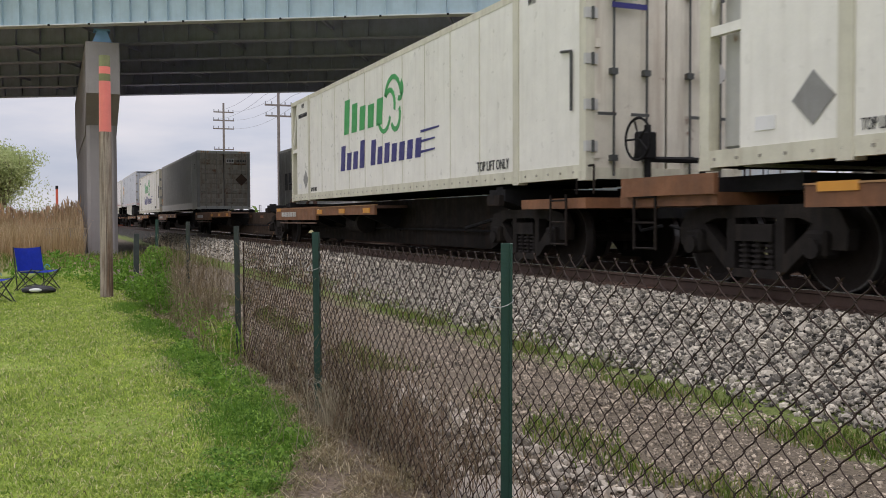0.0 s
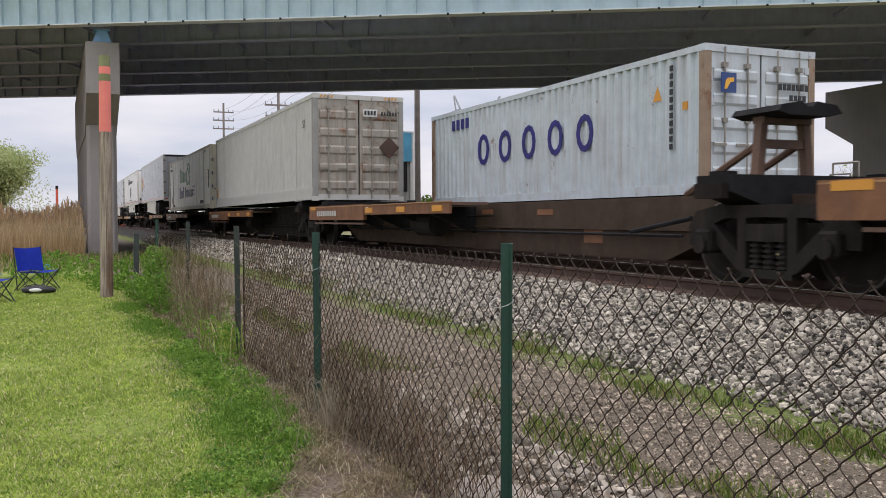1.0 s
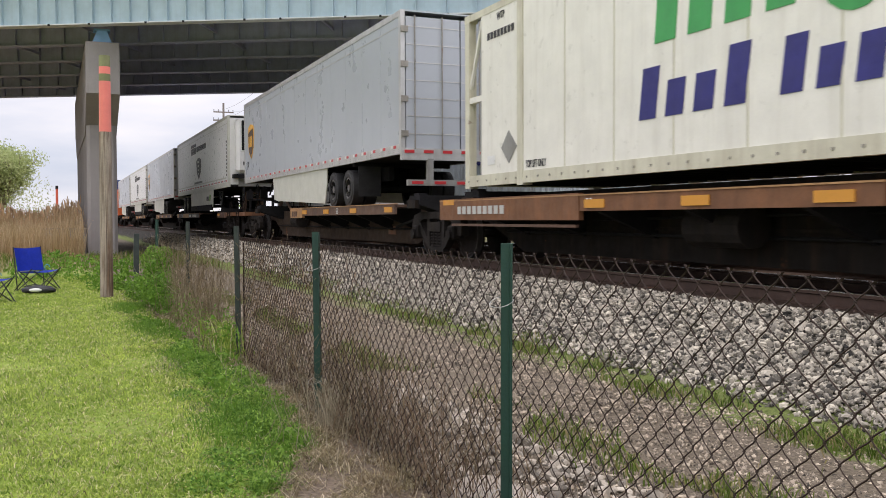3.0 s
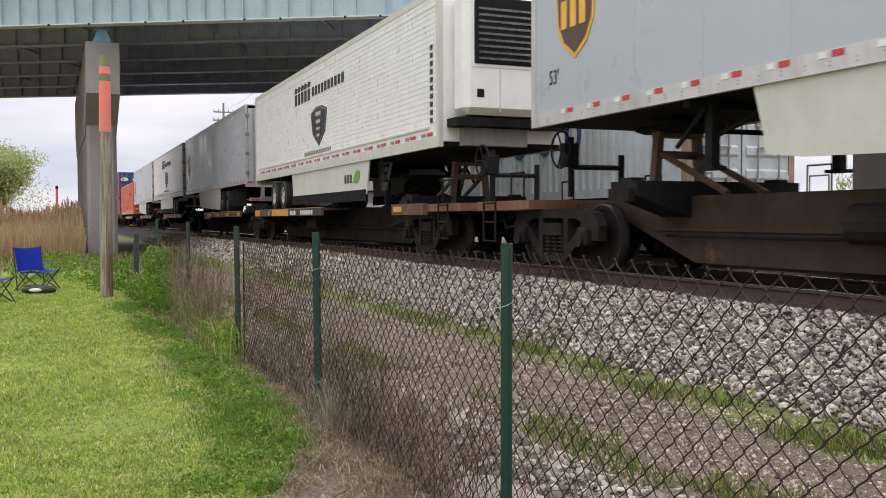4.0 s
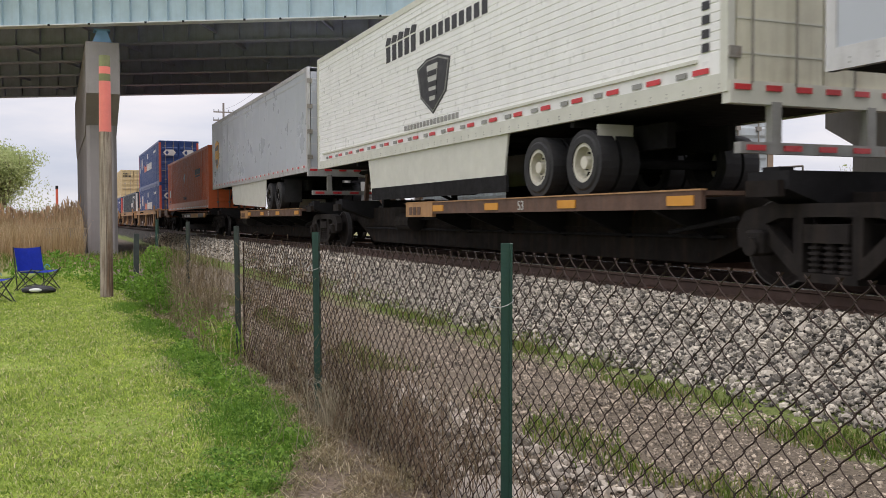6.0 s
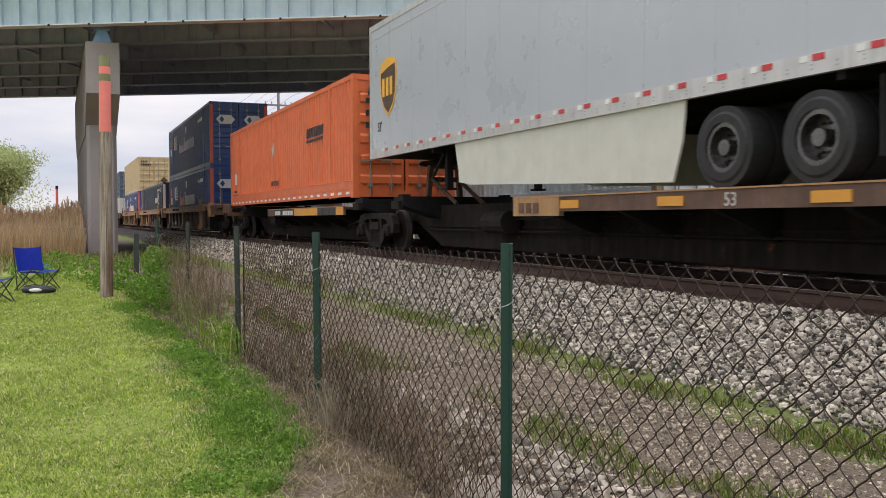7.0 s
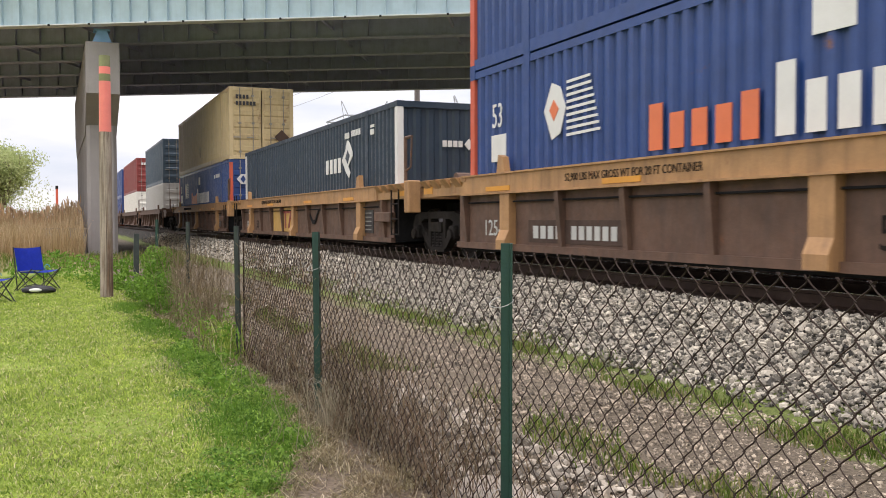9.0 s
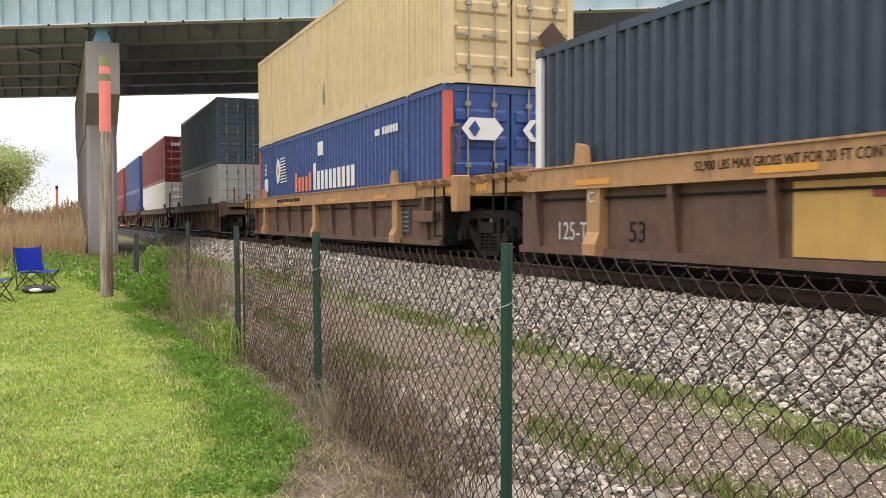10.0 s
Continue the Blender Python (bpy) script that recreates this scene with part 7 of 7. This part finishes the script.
# curled pale straw against the second post
n = 260
y = 5.9 + RS.normal(0, 0.14, n)
blades("straw_tuft", 1.68 + RS.normal(0, 0.06, n), y, 0 * y, RS.uniform(0.12, 0.52, n), RS.uniform(0.003, 0.006, n), M["straw"], "pale straw tuft caught on the fence post", 0.8, category="weeds")

def stalks(name, n, place, h0, h1, material, label):
    """Upright dead stems with side twigs."""
    V, F, k = [], [], 0
    for _ in range(n):
        x, y = place()
        p, d = np.array((x, y, 0.0)), np.array((RS.normal(0, 0.18), RS.normal(0, 0.25), 1.0))
        h = RS.uniform(h0, h1)
        lines = [(p, p + d * h, 0.0032)]
        for _ in range(RS.randint(3, 7)):
            t = RS.uniform(0.3, 0.95)
            q = p + d * h * t
            lines.append((q, q + np.array((RS.normal(0, 0.09), RS.normal(0, 0.12), RS.uniform(0.03, 0.16))), 0.0018))
        for a, b, r in lines:
            for c, rr in ((a, r), (b, r * 0.5)):
                V += [c + (rr, 0, 0), c + (-rr * 0.5, rr * 0.87, 0), c + (-rr * 0.5, -rr * 0.87, 0)]
            F += [(k, k + 1, k + 4, k + 3), (k + 1, k + 2, k + 5, k + 4), (k + 2, k, k + 3, k + 5)]
            k += 6
    return tagged(new(name, cloud_mesh(name, V, F, material)), label, "weeds", kind="stuff")
stalks("dead_weeds", 130, lambda: (1.84 + RS.normal(0, 0.12), 3.9 + 2.8 * RS.uniform(0, 1)), 0.2, 0.66, M["twig"], "twiggy brown dead weeds against the fence")
stalks("dead_weeds", 330, lambda: (1.62 + RS.normal(0, 0.13), 9.4 + 6.5 * RS.uniform(0, 1)), 0.5, 1.25, M["dry"], "tall tan dead weeds over the fence")

def leaf_clump(name, centres, n, leaf, material, label, category="bush", up=0.5):
    """Many small leaves about given centres (x, y, z, rx, ry, rz)."""
    V, F, k = [], [], 0
    for cx, cy, cz, rx, ry, rz in centres:
        d = RS.normal(0, 1, (n, 3))
        d /= np.linalg.norm(d, axis=1)[:, None]
        rad = RS.uniform(0.25, 1.0, n) ** 0.5
        P = d * rad[:, None] * np.array((rx, ry, rz)) + np.array((cx, cy, cz))
        P = P[P[:, 2] > 0.01]
        for p in P:
            a = RS.normal(0, 1, 3)
            a /= np.linalg.norm(a)
            b = np.cross(a, RS.normal(0, 1, 3))
            b /= np.linalg.norm(b) + 1e-6
            s = leaf * RS.uniform(0.5, 1.3)
            V += [p - a * s, p + b * s * 0.45, p + a * s, p - b * s * 0.45]
            F.append((k, k + 1, k + 2, k + 3))
            k += 4
    return V, F

def bush(label, centres, n, leaf, material, name="weed_clump", category="weeds"):
    V, F = leaf_clump(name, centres, n, leaf, material, label)
    return tagged(new(name, cloud_mesh(name, V, F, material)), label, category, kind="stuff")
bush("leafy green bush grown through the fence", [(1.62, 16.0, 0.40, 0.30, 0.6, 0.40), (1.42, 15.4, 0.25, 0.26, 0.5, 0.30), (1.60, 17.0, 0.66, 0.20, 0.4, 0.32), (1.35, 16.6, 0.2, 0.30, 0.5, 0.25), (1.66, 15.8, 0.78, 0.13, 0.3, 0.20), (1.42, 13.9, 0.34, 0.2, 0.4, 0.34), (1.45, 14.6, 0.62, 0.18, 0.35, 0.34)], 1100, 0.032, M["weed"])
bush("low green weeds behind the camp chairs", [(-0.6 + 0.62 * i, 23.5 + 1.2 * math.sin(i * 2.2), 0.22 + 0.1 * math.sin(i * 1.3), 0.55, 0.9, 0.38) for i in range(5)], 420, 0.055, M["weed"])
bush("thin green weeds among the dead stalks", [(1.48 + 0.12 * math.sin(k * 3.1), 8.6 + 0.55 * k, 0.22 + 0.12 * math.sin(k * 1.9), 0.16, 0.3, 0.28) for k in range(13)], 110, 0.022, M["weed"])
bush("dark green ground ivy creeping along the fence", [(float(edge_x(4.75 + 0.36 * k)) - 0.20 - 0.08 * math.sin(k * 1.9), 4.75 + 0.36 * k, 0.02, 0.22, 0.30, 0.075 + 0.045 * math.sin(k * 2.3)) for k in range(17)] + [(float(edge_x(4.9 + 0.5 * k)) - 0.48 - 0.12 * math.sin(k * 2.7), 4.9 + 0.5 * k, 0.012, 0.16, 0.24, 0.045) for k in range(8)], 900, 0.014, M["ivy"], "ground_ivy")
bush("broad-leaved green weeds in the turf edge", [(float(edge_x(5.2 + 0.47 * k)) - 0.12 - 0.25 * abs(math.sin(k * 2.9)), 5.2 + 0.47 * k + 0.2 * math.sin(k * 5.1), 0.03, 0.09, 0.12, 0.08 + 0.05 * math.sin(k * 1.7)) for k in range(20)], 90, 0.026, M["weed"], "broadleaf_weeds")
bush("low green weeds at the foot of the pole", [(0.95, 19.3, 0.1, 0.45, 0.4, 0.18), (1.35, 19.6, 0.15, 0.4, 0.4, 0.25)], 300, 0.05, M["weed"])
n = 300
y = 9.6 + RS.normal(0, 0.28, n)
blades("tall_grass_clump", 1.60 + RS.normal(0, 0.09, n), y, 0 * y, RS.uniform(0.15, 0.55, n), RS.uniform(0.006, 0.012, n), M["lawn"], "tall fresh green grass clump at the post", 0.7)

# reeds
n = 9500
x, y = RS.uniform(-9, 1.0, n), RS.uniform(38.5, 58, n)
h = RS.uniform(1.4, 2.35, n) * (0.9 + 0.12 * np.sin(x * 1.4))
blades("reed_bed", x, y, 0 * x, h, RS.uniform(0.012, 0.032, n), M["reed"], "tall dry tan reeds", 0.16, category="reeds")
n = 5000
x, y = RS.uniform(-9, 1.0, n), RS.uniform(37.2, 39.0, n)
blades("reed_bed", x, y, 0 * x, RS.uniform(0.5, 1.7, n), RS.uniform(0.01, 0.024, n), M["reed"], "tall dry tan reeds", 0.3, category="reeds")
n = 3600
x, y = RS.uniform(-9, 1.0, n), RS.uniform(38.5, 56, n)
z = RS.uniform(1.35, 2.1, n) * (0.92 + 0.12 * np.sin(x * 1.4))
blades("reed_plumes", x, y, z, RS.uniform(0.2, 0.42, n), RS.uniform(0.025, 0.06, n), M["plume"], "red-brown reed plumes", 0.6, category="reeds")
n = 3500
x, y = RS.uniform(-4, 4.5, n), RS.uniform(27, 38, n)
blades("rough_grass", x, y, 0 * x, RS.uniform(0.1, 0.4, n), RS.uniform(0.012, 0.03, n), M["strip"], "rough green and tan grass before the reeds", 0.8)

def tree(x, y, height, spread, leaves, material, label, seed, trunk_r=0.2):
    """Tapered trunk, forked limbs and a ragged crown of single leaves."""
    rng = random.Random(seed)
    t = thing("tree", label, "tree", at=pose(x, y, 0))
    bm, tips = bmesh.new(), []
    def grow(p, d, length, r, level):
        q = p + d * length
        rod(bm, p, q, r, r * 0.68, n=6, cap=False)
        if level >= 1:
            tips.append(q)
            tips.append(p.lerp(q, 0.45))
        if level >= 4:
            return
        for _ in range(4 if level < 1 else (3 if level < 2 else 2)):
            e = (d + Vector((rng.uniform(-1, 1), rng.uniform(-1, 1), rng.uniform(-0.25, 0.7))) * 0.75).normalized()
            grow(q, e, length * rng.uniform(0.62, 0.86), r * 0.62, level + 1)
    for k in range(5 if leaves > 5 else 2):
        grow(Vector((rng.uniform(-0.3, 0.3), rng.uniform(-0.3, 0.3), -0.2)), Vector((rng.uniform(-0.55, 0.55), rng.uniform(-0.55, 0.55), 1)).normalized(), height * 0.25, trunk_r, 0)
    part("trunk", bm, M["bark"], t, "forked grey-brown trunk and limbs")
    if leaves:
        V, F = leaf_clump("crown", [(p.x, p.y, p.z, spread, spread, spread * 0.8) for p in tips], leaves, 0.125, material, "")
        shared("crown", cloud_mesh("crown", V, F, material), t, label="loose yellow-green spring foliage with gaps")
    return t
tree(-4.5, 92.0, 10.4, 1.1, 40, M["treeleaf"], "yellow-green willow in fresh spring leaf", 2, 0.16)
tree(-8.3, 95.0, 9.8, 1.1, 40, M["treeleaf"], "yellow-green willow in fresh spring leaf", 7, 0.16)
tree(24.5, 58.0, 3.6, 0.6, 30, M["farshrub"], "green shrub behind the far line", 4, 0.1)
tree(52.0, 47.5, 6.6, 0.5, 2, M["treeleaf"], "nearly bare tree behind the far line", 12, 0.10)
tree(58.0, 43.0, 5.2, 0.5, 2, M["treeleaf"], "nearly bare tree behind the far line", 15, 0.08)

bush("thin pale green shrubs behind the reeds", [(-7.5 + 0.9 * k, 86 + 2 * math.sin(k * 1.7), 2.9 + 0.8 * math.sin(k * 2.1), 1.2, 1.2, 2.0) for k in range(8)], 190, 0.11, M["treeleaf"], "shrub", "shrubs")
# ---- poles, pylon, wires and other far things ----
def utility_pole(x, y, top, r, arms, label):
    p = thing("utility_pole", label, "utility pole", "utility poles", at=pose(x, y, 0))
    bm = bmesh.new()
    rod(bm, (0, 0, -0.5), (0, 0, top), r, r * 0.72, n=10)
    part("pole", bm, M["farpole"], p)
    for z, half in arms:
        arm = part("crossarm", boxes((-half, half, -0.07, 0.07, z - 0.07, z + 0.07)), M["farpole"], p)
        for k in (-0.95, -0.5, 0.5, 0.95):
            part("insulator", rods(((k * half, 0, z + 0.07), (k * half, 0, z + 0.32), 0.05), n=6), M["steelgrey"], arm)
utility_pole(18.9, 112.1, 15.5, 0.17, ((14.4, 1.2), (13.4, 1.25), (12.4, 1.25), (9.9, 1.2)), "grey wooden utility pole with stacked crossarms")
utility_pole(18.2, 79.6, 13.6, 0.16, ((11.45, 1.2), (10.5, 1.15)), "grey wooden utility pole with two crossarms")
utility_pole(21.3, 54.1, 12.5, 0.22, (), "stout plain wooden utility pole")

def wires():
    bm = bmesh.new()
    for z, off in ((14.5, -1.2), (14.5, 1.2), (13.5, -1.2), (13.5, 1.2), (12.5, 1.2)):
        a, b = Vector((18.9 + off, 112.1, z)), Vector((18.2 + off, 79.6, z - 1.2))
        c = Vector((21.0 + off, 30.0, z + 0.6))
        for p, q in ((a, b), (b, c)):
            pts = [p.lerp(q, i / 8) - Vector((0, 0, 0.6 * (1 - (2 * i / 8 - 1) ** 2))) for i in range(9)]
            for u, v in zip(pts, pts[1:]):
                rod(bm, u, v, 0.014, n=4, cap=False)
    solid("overhead_wires", bm, M["steelgrey"], "thin overhead wires between the poles", "wires")
wires()

def pylon(x, y, k, label):
    p = thing("transmission_pylon", label, "pylon", at=pose(x, y, 0, 0, 0, -18))
    bm = bmesh.new()
    def bar(a, b, r=0.075):
        rod(bm, [c * k for c in a], [c * k for c in b], r * k, n=4, cap=False)
    for s in (-1, 1):
        for d in (-0.5, 0.5):
            bar((s * 3.6, d, 0), (s * 2.2, d, 17.5), 0.1)
            bar((s * 2.6, d, 0), (s * 3.3, d, 17.5), 0.1)
            bar((s * 2.2, d, 17.5), (s * 3.7, d, 20.8))
            bar((s * 3.3, d, 17.5), (s * 3.8, d, 20.8))
            for i in range(10):
                z = 1.7 * i
                bar((s * 2.65, d, z), (s * 3.2, d, z + 1.7), 0.05)
                bar((s * 3.3, d, z), (s * 2.6, d, z + 1.7), 0.05)
    for d in (-0.5, 0.5):
        bar((-6.3, d, 17.3), (6.3, d, 17.3))
        bar((-6.3, d, 17.3), (-3.0, d, 18.6))
        bar((6.3, d, 17.3), (3.0, d, 18.6))
        bar((-3.2, d, 18.5), (3.2, d, 18.5))
        for i in range(-3, 4):
            bar((i * 0.9, d, 17.3), (i * 0.9 + 0.45, d, 18.5), 0.05)
            bar((i * 0.9 + 0.9, d, 17.3), (i * 0.9 + 0.45, d, 18.5), 0.05)
    part("lattice", bm, M["steelgrey"], p, "grey steel lattice with crossarm")
    for xx in (-6.0, 0, 6.0):
        part("insulator_string", rods(((xx * k, 0, 17.2 * k), (xx * k, 0, 15.6 * k), 0.07 * k), n=6), M["steelgrey"], p)
pylon(47.2, 143.7, 1.0, "grey lattice transmission pylon far behind the train")
pylon(111.5, 236.5, 1.75, "distant grey lattice transmission pylon")

def warning_pole():
    p = thing("wooden_post", "weathered wooden pole with faded salmon paint bands near its top", "post", at=pose(0.83, 17.6, 0, 0.4, 0.3, 0))
    bm = bmesh.new()
    rod(bm, (0, 0, -0.4), (0, 0, 3.01), 0.116, 0.104, n=16)
    part("pole", bm, M["wood"], p, "weathered grey-brown timber")
    bm = bmesh.new()
    rod(bm, (0, 0, 3.01), (0, 0, 3.92), 0.105, 0.100, n=16)
    rod(bm, (0, 0, 4.05), (0, 0, 4.18), 0.0995, 0.0985, n=16)
    part("paint_band", bm, M["pink"], p, "faded salmon pink paint")
    bm = bmesh.new()
    rod(bm, (0, 0, 3.92), (0, 0, 4.05), 0.100, 0.0995, n=16)
    rod(bm, (0, 0, 4.18), (0, 0, 4.38), 0.0985, 0.096, n=16)
    part("pole_top", bm, M["greenband"], p, "mossy green-brown timber top")
warning_pole()

# low post, marker, wall and far heap
solid("short_post", prisms("z", 0, 1.08, [(-0.06, -0.06), (0.06, -0.06), (0.06, 0.06), (-0.06, 0.06)]), M["post_dark"], "short dark weathered post in the weeds", "post", at=pose(1.77, 23.2, 0, 0, 1))
bm = bmesh.new()
rod(bm, (0, 0, 0), (0, 0, 7.0), 0.21, 0.19, n=10)
marker = thing("far_chimney", "distant slim red and grey chimney", "chimney", at=pose(0.2, 163.3, 0))
part("stack", bm, M["redpost"], marker)
bm = bmesh.new()
rod(bm, (0, 0, 6.55), (0, 0, 7.05), 0.23, 0.21, n=10)
part("stack_top", bm, M["black"], marker)
low = thing("low_wall", "low grey concrete wall beside the pier", "wall", at=pose(0, 0, 0))
part("wall_panel", boxes((-0.55, 1.15, 40.9, 41.05, 0, 1.0)), M["concrete"], low)
part("wall_cap", boxes((-0.6, 1.2, 40.85, 41.1, 1.0, 1.08)), M["concrete"], low)
bm = prisms("x", 1.6, 9.5, [(129, 0), (135, 0), (133, 2.4), (131, 3.0)])
solid("far_roof", bm, M["farroof"], "distant faded orange-red shed roof", "shed")

def tree_line():
    rs = np.random.RandomState(21)
    cs = [(xx, 420 + 30 * math.sin(xx * 0.05), 2.5 + 1.6 * math.sin(xx * 0.11), 9, 6, 4.5) for xx in range(-120, 420, 13)]
    V, F = leaf_clump("far_woods", cs, 60, 1.3, M["farshrub"], "")
    tagged(new("far_woods", cloud_mesh("far_woods", V, F, M["farshrub"])), "hazy line of distant woods", "woods", kind="stuff")
tree_line()

# ---- camp chairs, bag, slab ----
def camp_chair(at, label):
    c = thing("camp_chair", label, "chair", "blue camp chairs", at=at)
    bm = bmesh.new()
    n = 8
    rows = []
    for j in range(6):
        t = j / 5
        rows.append([bm.verts.new((-0.30 + 0.60 * i / n, 0.20 + 0.10 * t + 0.05 * math.sin(math.pi * i / n), 0.40 + 0.47 * t - 0.02 * math.sin(math.pi * i / n) * t)) for i in range(n + 1)])
    for a, b in zip(rows, rows[1:]):
        for i in range(n):
            bm.faces.new((a[i], a[i + 1], b[i + 1], b[i]))
    bmesh.ops.solidify(bm, geom=bm.faces[:], thickness=0.012)
    part("backrest", bm, M["chairblue"], c, "royal blue canvas back")
    bm = bmesh.new()
    rows = [[bm.verts.new((-0.28 + 0.56 * i / n, -0.27 + 0.48 * j / 5, 0.42 - 0.045 * math.sin(math.pi * i / n) - 0.03 * j / 5)) for i in range(n + 1)] for j in range(6)]
    for a, b in zip(rows, rows[1:]):
        for i in range(n):
            bm.faces.new((a[i], a[i + 1], b[i + 1], b[i]))
    bmesh.ops.solidify(bm, geom=bm.faces[:], thickness=0.012)
    part("seat", bm, M["chairblue"], c, "royal blue canvas seat")
    for s in (-1, 1):
        part("leg", rods(((s * 0.30, -0.28, 0.0), (-s * 0.28, -0.26, 0.42), 0.011), n=6), M["chairframe"], c)
        part("leg", rods(((s * 0.30, 0.26, 0.0), (-s * 0.28, 0.22, 0.42), 0.011), n=6), M["chairframe"], c)
        part("leg", rods(((s * 0.34, -0.27, 0.0), (s * 0.33, 0.22, 0.44), 0.011), ((s * 0.34, 0.27, 0.0), (s * 0.33, -0.27, 0.46), 0.011), n=6), M["chairframe"], c)
        part("back_post", rods(((s * 0.31, 0.20, 0.02), (s * 0.31, 0.31, 0.88), 0.012), n=6), M["chairframe"], c)
        part("foot", boxes((s * 0.31 - 0.03, s * 0.31 + 0.03, -0.31, -0.25, 0, 0.025), (s * 0.31 - 0.03, s * 0.31 + 0.03, 0.23, 0.29, 0, 0.025)), M["chairframe"], c)
    part("cup_ring", rods(*[((0.10 + 0.06 * math.cos(i * math.pi / 4), -0.16, 0.47 + 0.06 * math.sin(i * math.pi / 4)), (0.10 + 0.06 * math.cos((i + 1) * math.pi / 4), -0.16, 0.47 + 0.06 * math.sin((i + 1) * math.pi / 4)), 0.008) for i in range(6)], n=5), M["cyan"], c)
camp_chair(pose(-0.36, 19.9, 0, 0, 0, 38), "blue canvas folding camp chair on the lawn")
camp_chair(pose(-1.10, 17.3, 0, 0, 0, 35), "blue canvas folding camp chair turned aside on the lawn")

bag = thing("duffel_bag", "black duffel bag with pale patch lying on the grass", "bag", at=pose(-0.32, 19.0, 0.0, 0, 0, -8) @ Matrix.Diagonal((0.92, 0.9, 0.72, 1)))
bm = bmesh.new()
bmesh.ops.create_icosphere(bm, subdivisions=3, radius=1.0)
for v in bm.verts:
    v.co = Vector((v.co.x * 0.34 * (1 + 0.15 * noise.noise(v.co * 3)), v.co.y * 0.15, max(-0.11, v.co.z * 0.12 * (1 + 0.3 * noise.noise(v.co * 2.5)))))
    v.co.z += 0.11
part("bag_body", bm, M["bagblack"], bag)
bm = bmesh.new()
bmesh.ops.create_icosphere(bm, subdivisions=2, radius=1.0)
for v in bm.verts:
    v.co = Vector((v.co.x * 0.13 - 0.05, v.co.y * 0.03 - 0.14, v.co.z * 0.05 + 0.12))
part("patch", bm, M["inkwhite"], bag, "pale patch")
part("carry_strap", rods(((-0.3, 0, 0.2), (-0.1, -0.02, 0.26), 0.012), ((-0.1, -0.02, 0.26), (0.2, 0.0, 0.2), 0.012), n=6), M["bagblack"], bag)

bm = bmesh.new()
prism(bm, [(-0.17, -0.30), (0.20, -0.26), (0.22, 0.20), (0.10, 0.27), (-0.10, 0.24), (-0.20, 0.05)], "z", -0.05, 0.09)
bmesh.ops.bevel(bm, geom=bm.edges[:], offset=0.02, segments=2, affect="EDGES")
solid("concrete_slab", bm, M["slab"], "broken pale concrete slab at the fence foot", "slab", at=pose(1.98, 4.02, -0.03, 5, 4, 20))

# ---- motion: the near train at an even pace, the far one starting off ----
def motions():
    for ob, s, z in MOVERS:
        walk(ob, [(0.0, pose(XC, s, z)), (5.0, pose(XC, s - SPEED * 5.0, z)), (10.0, pose(XC, s - SPEED * 10.0, z))])
    # the far train draws away the other way and gathers speed
    for ob, s, z in FAR_MOVERS:
        walk(ob, [(float(t), pose(XC2, s - 0.03 + 0.05 * t + 0.022 * t * t, z)) for t in range(0, 11, 2)])

motions()
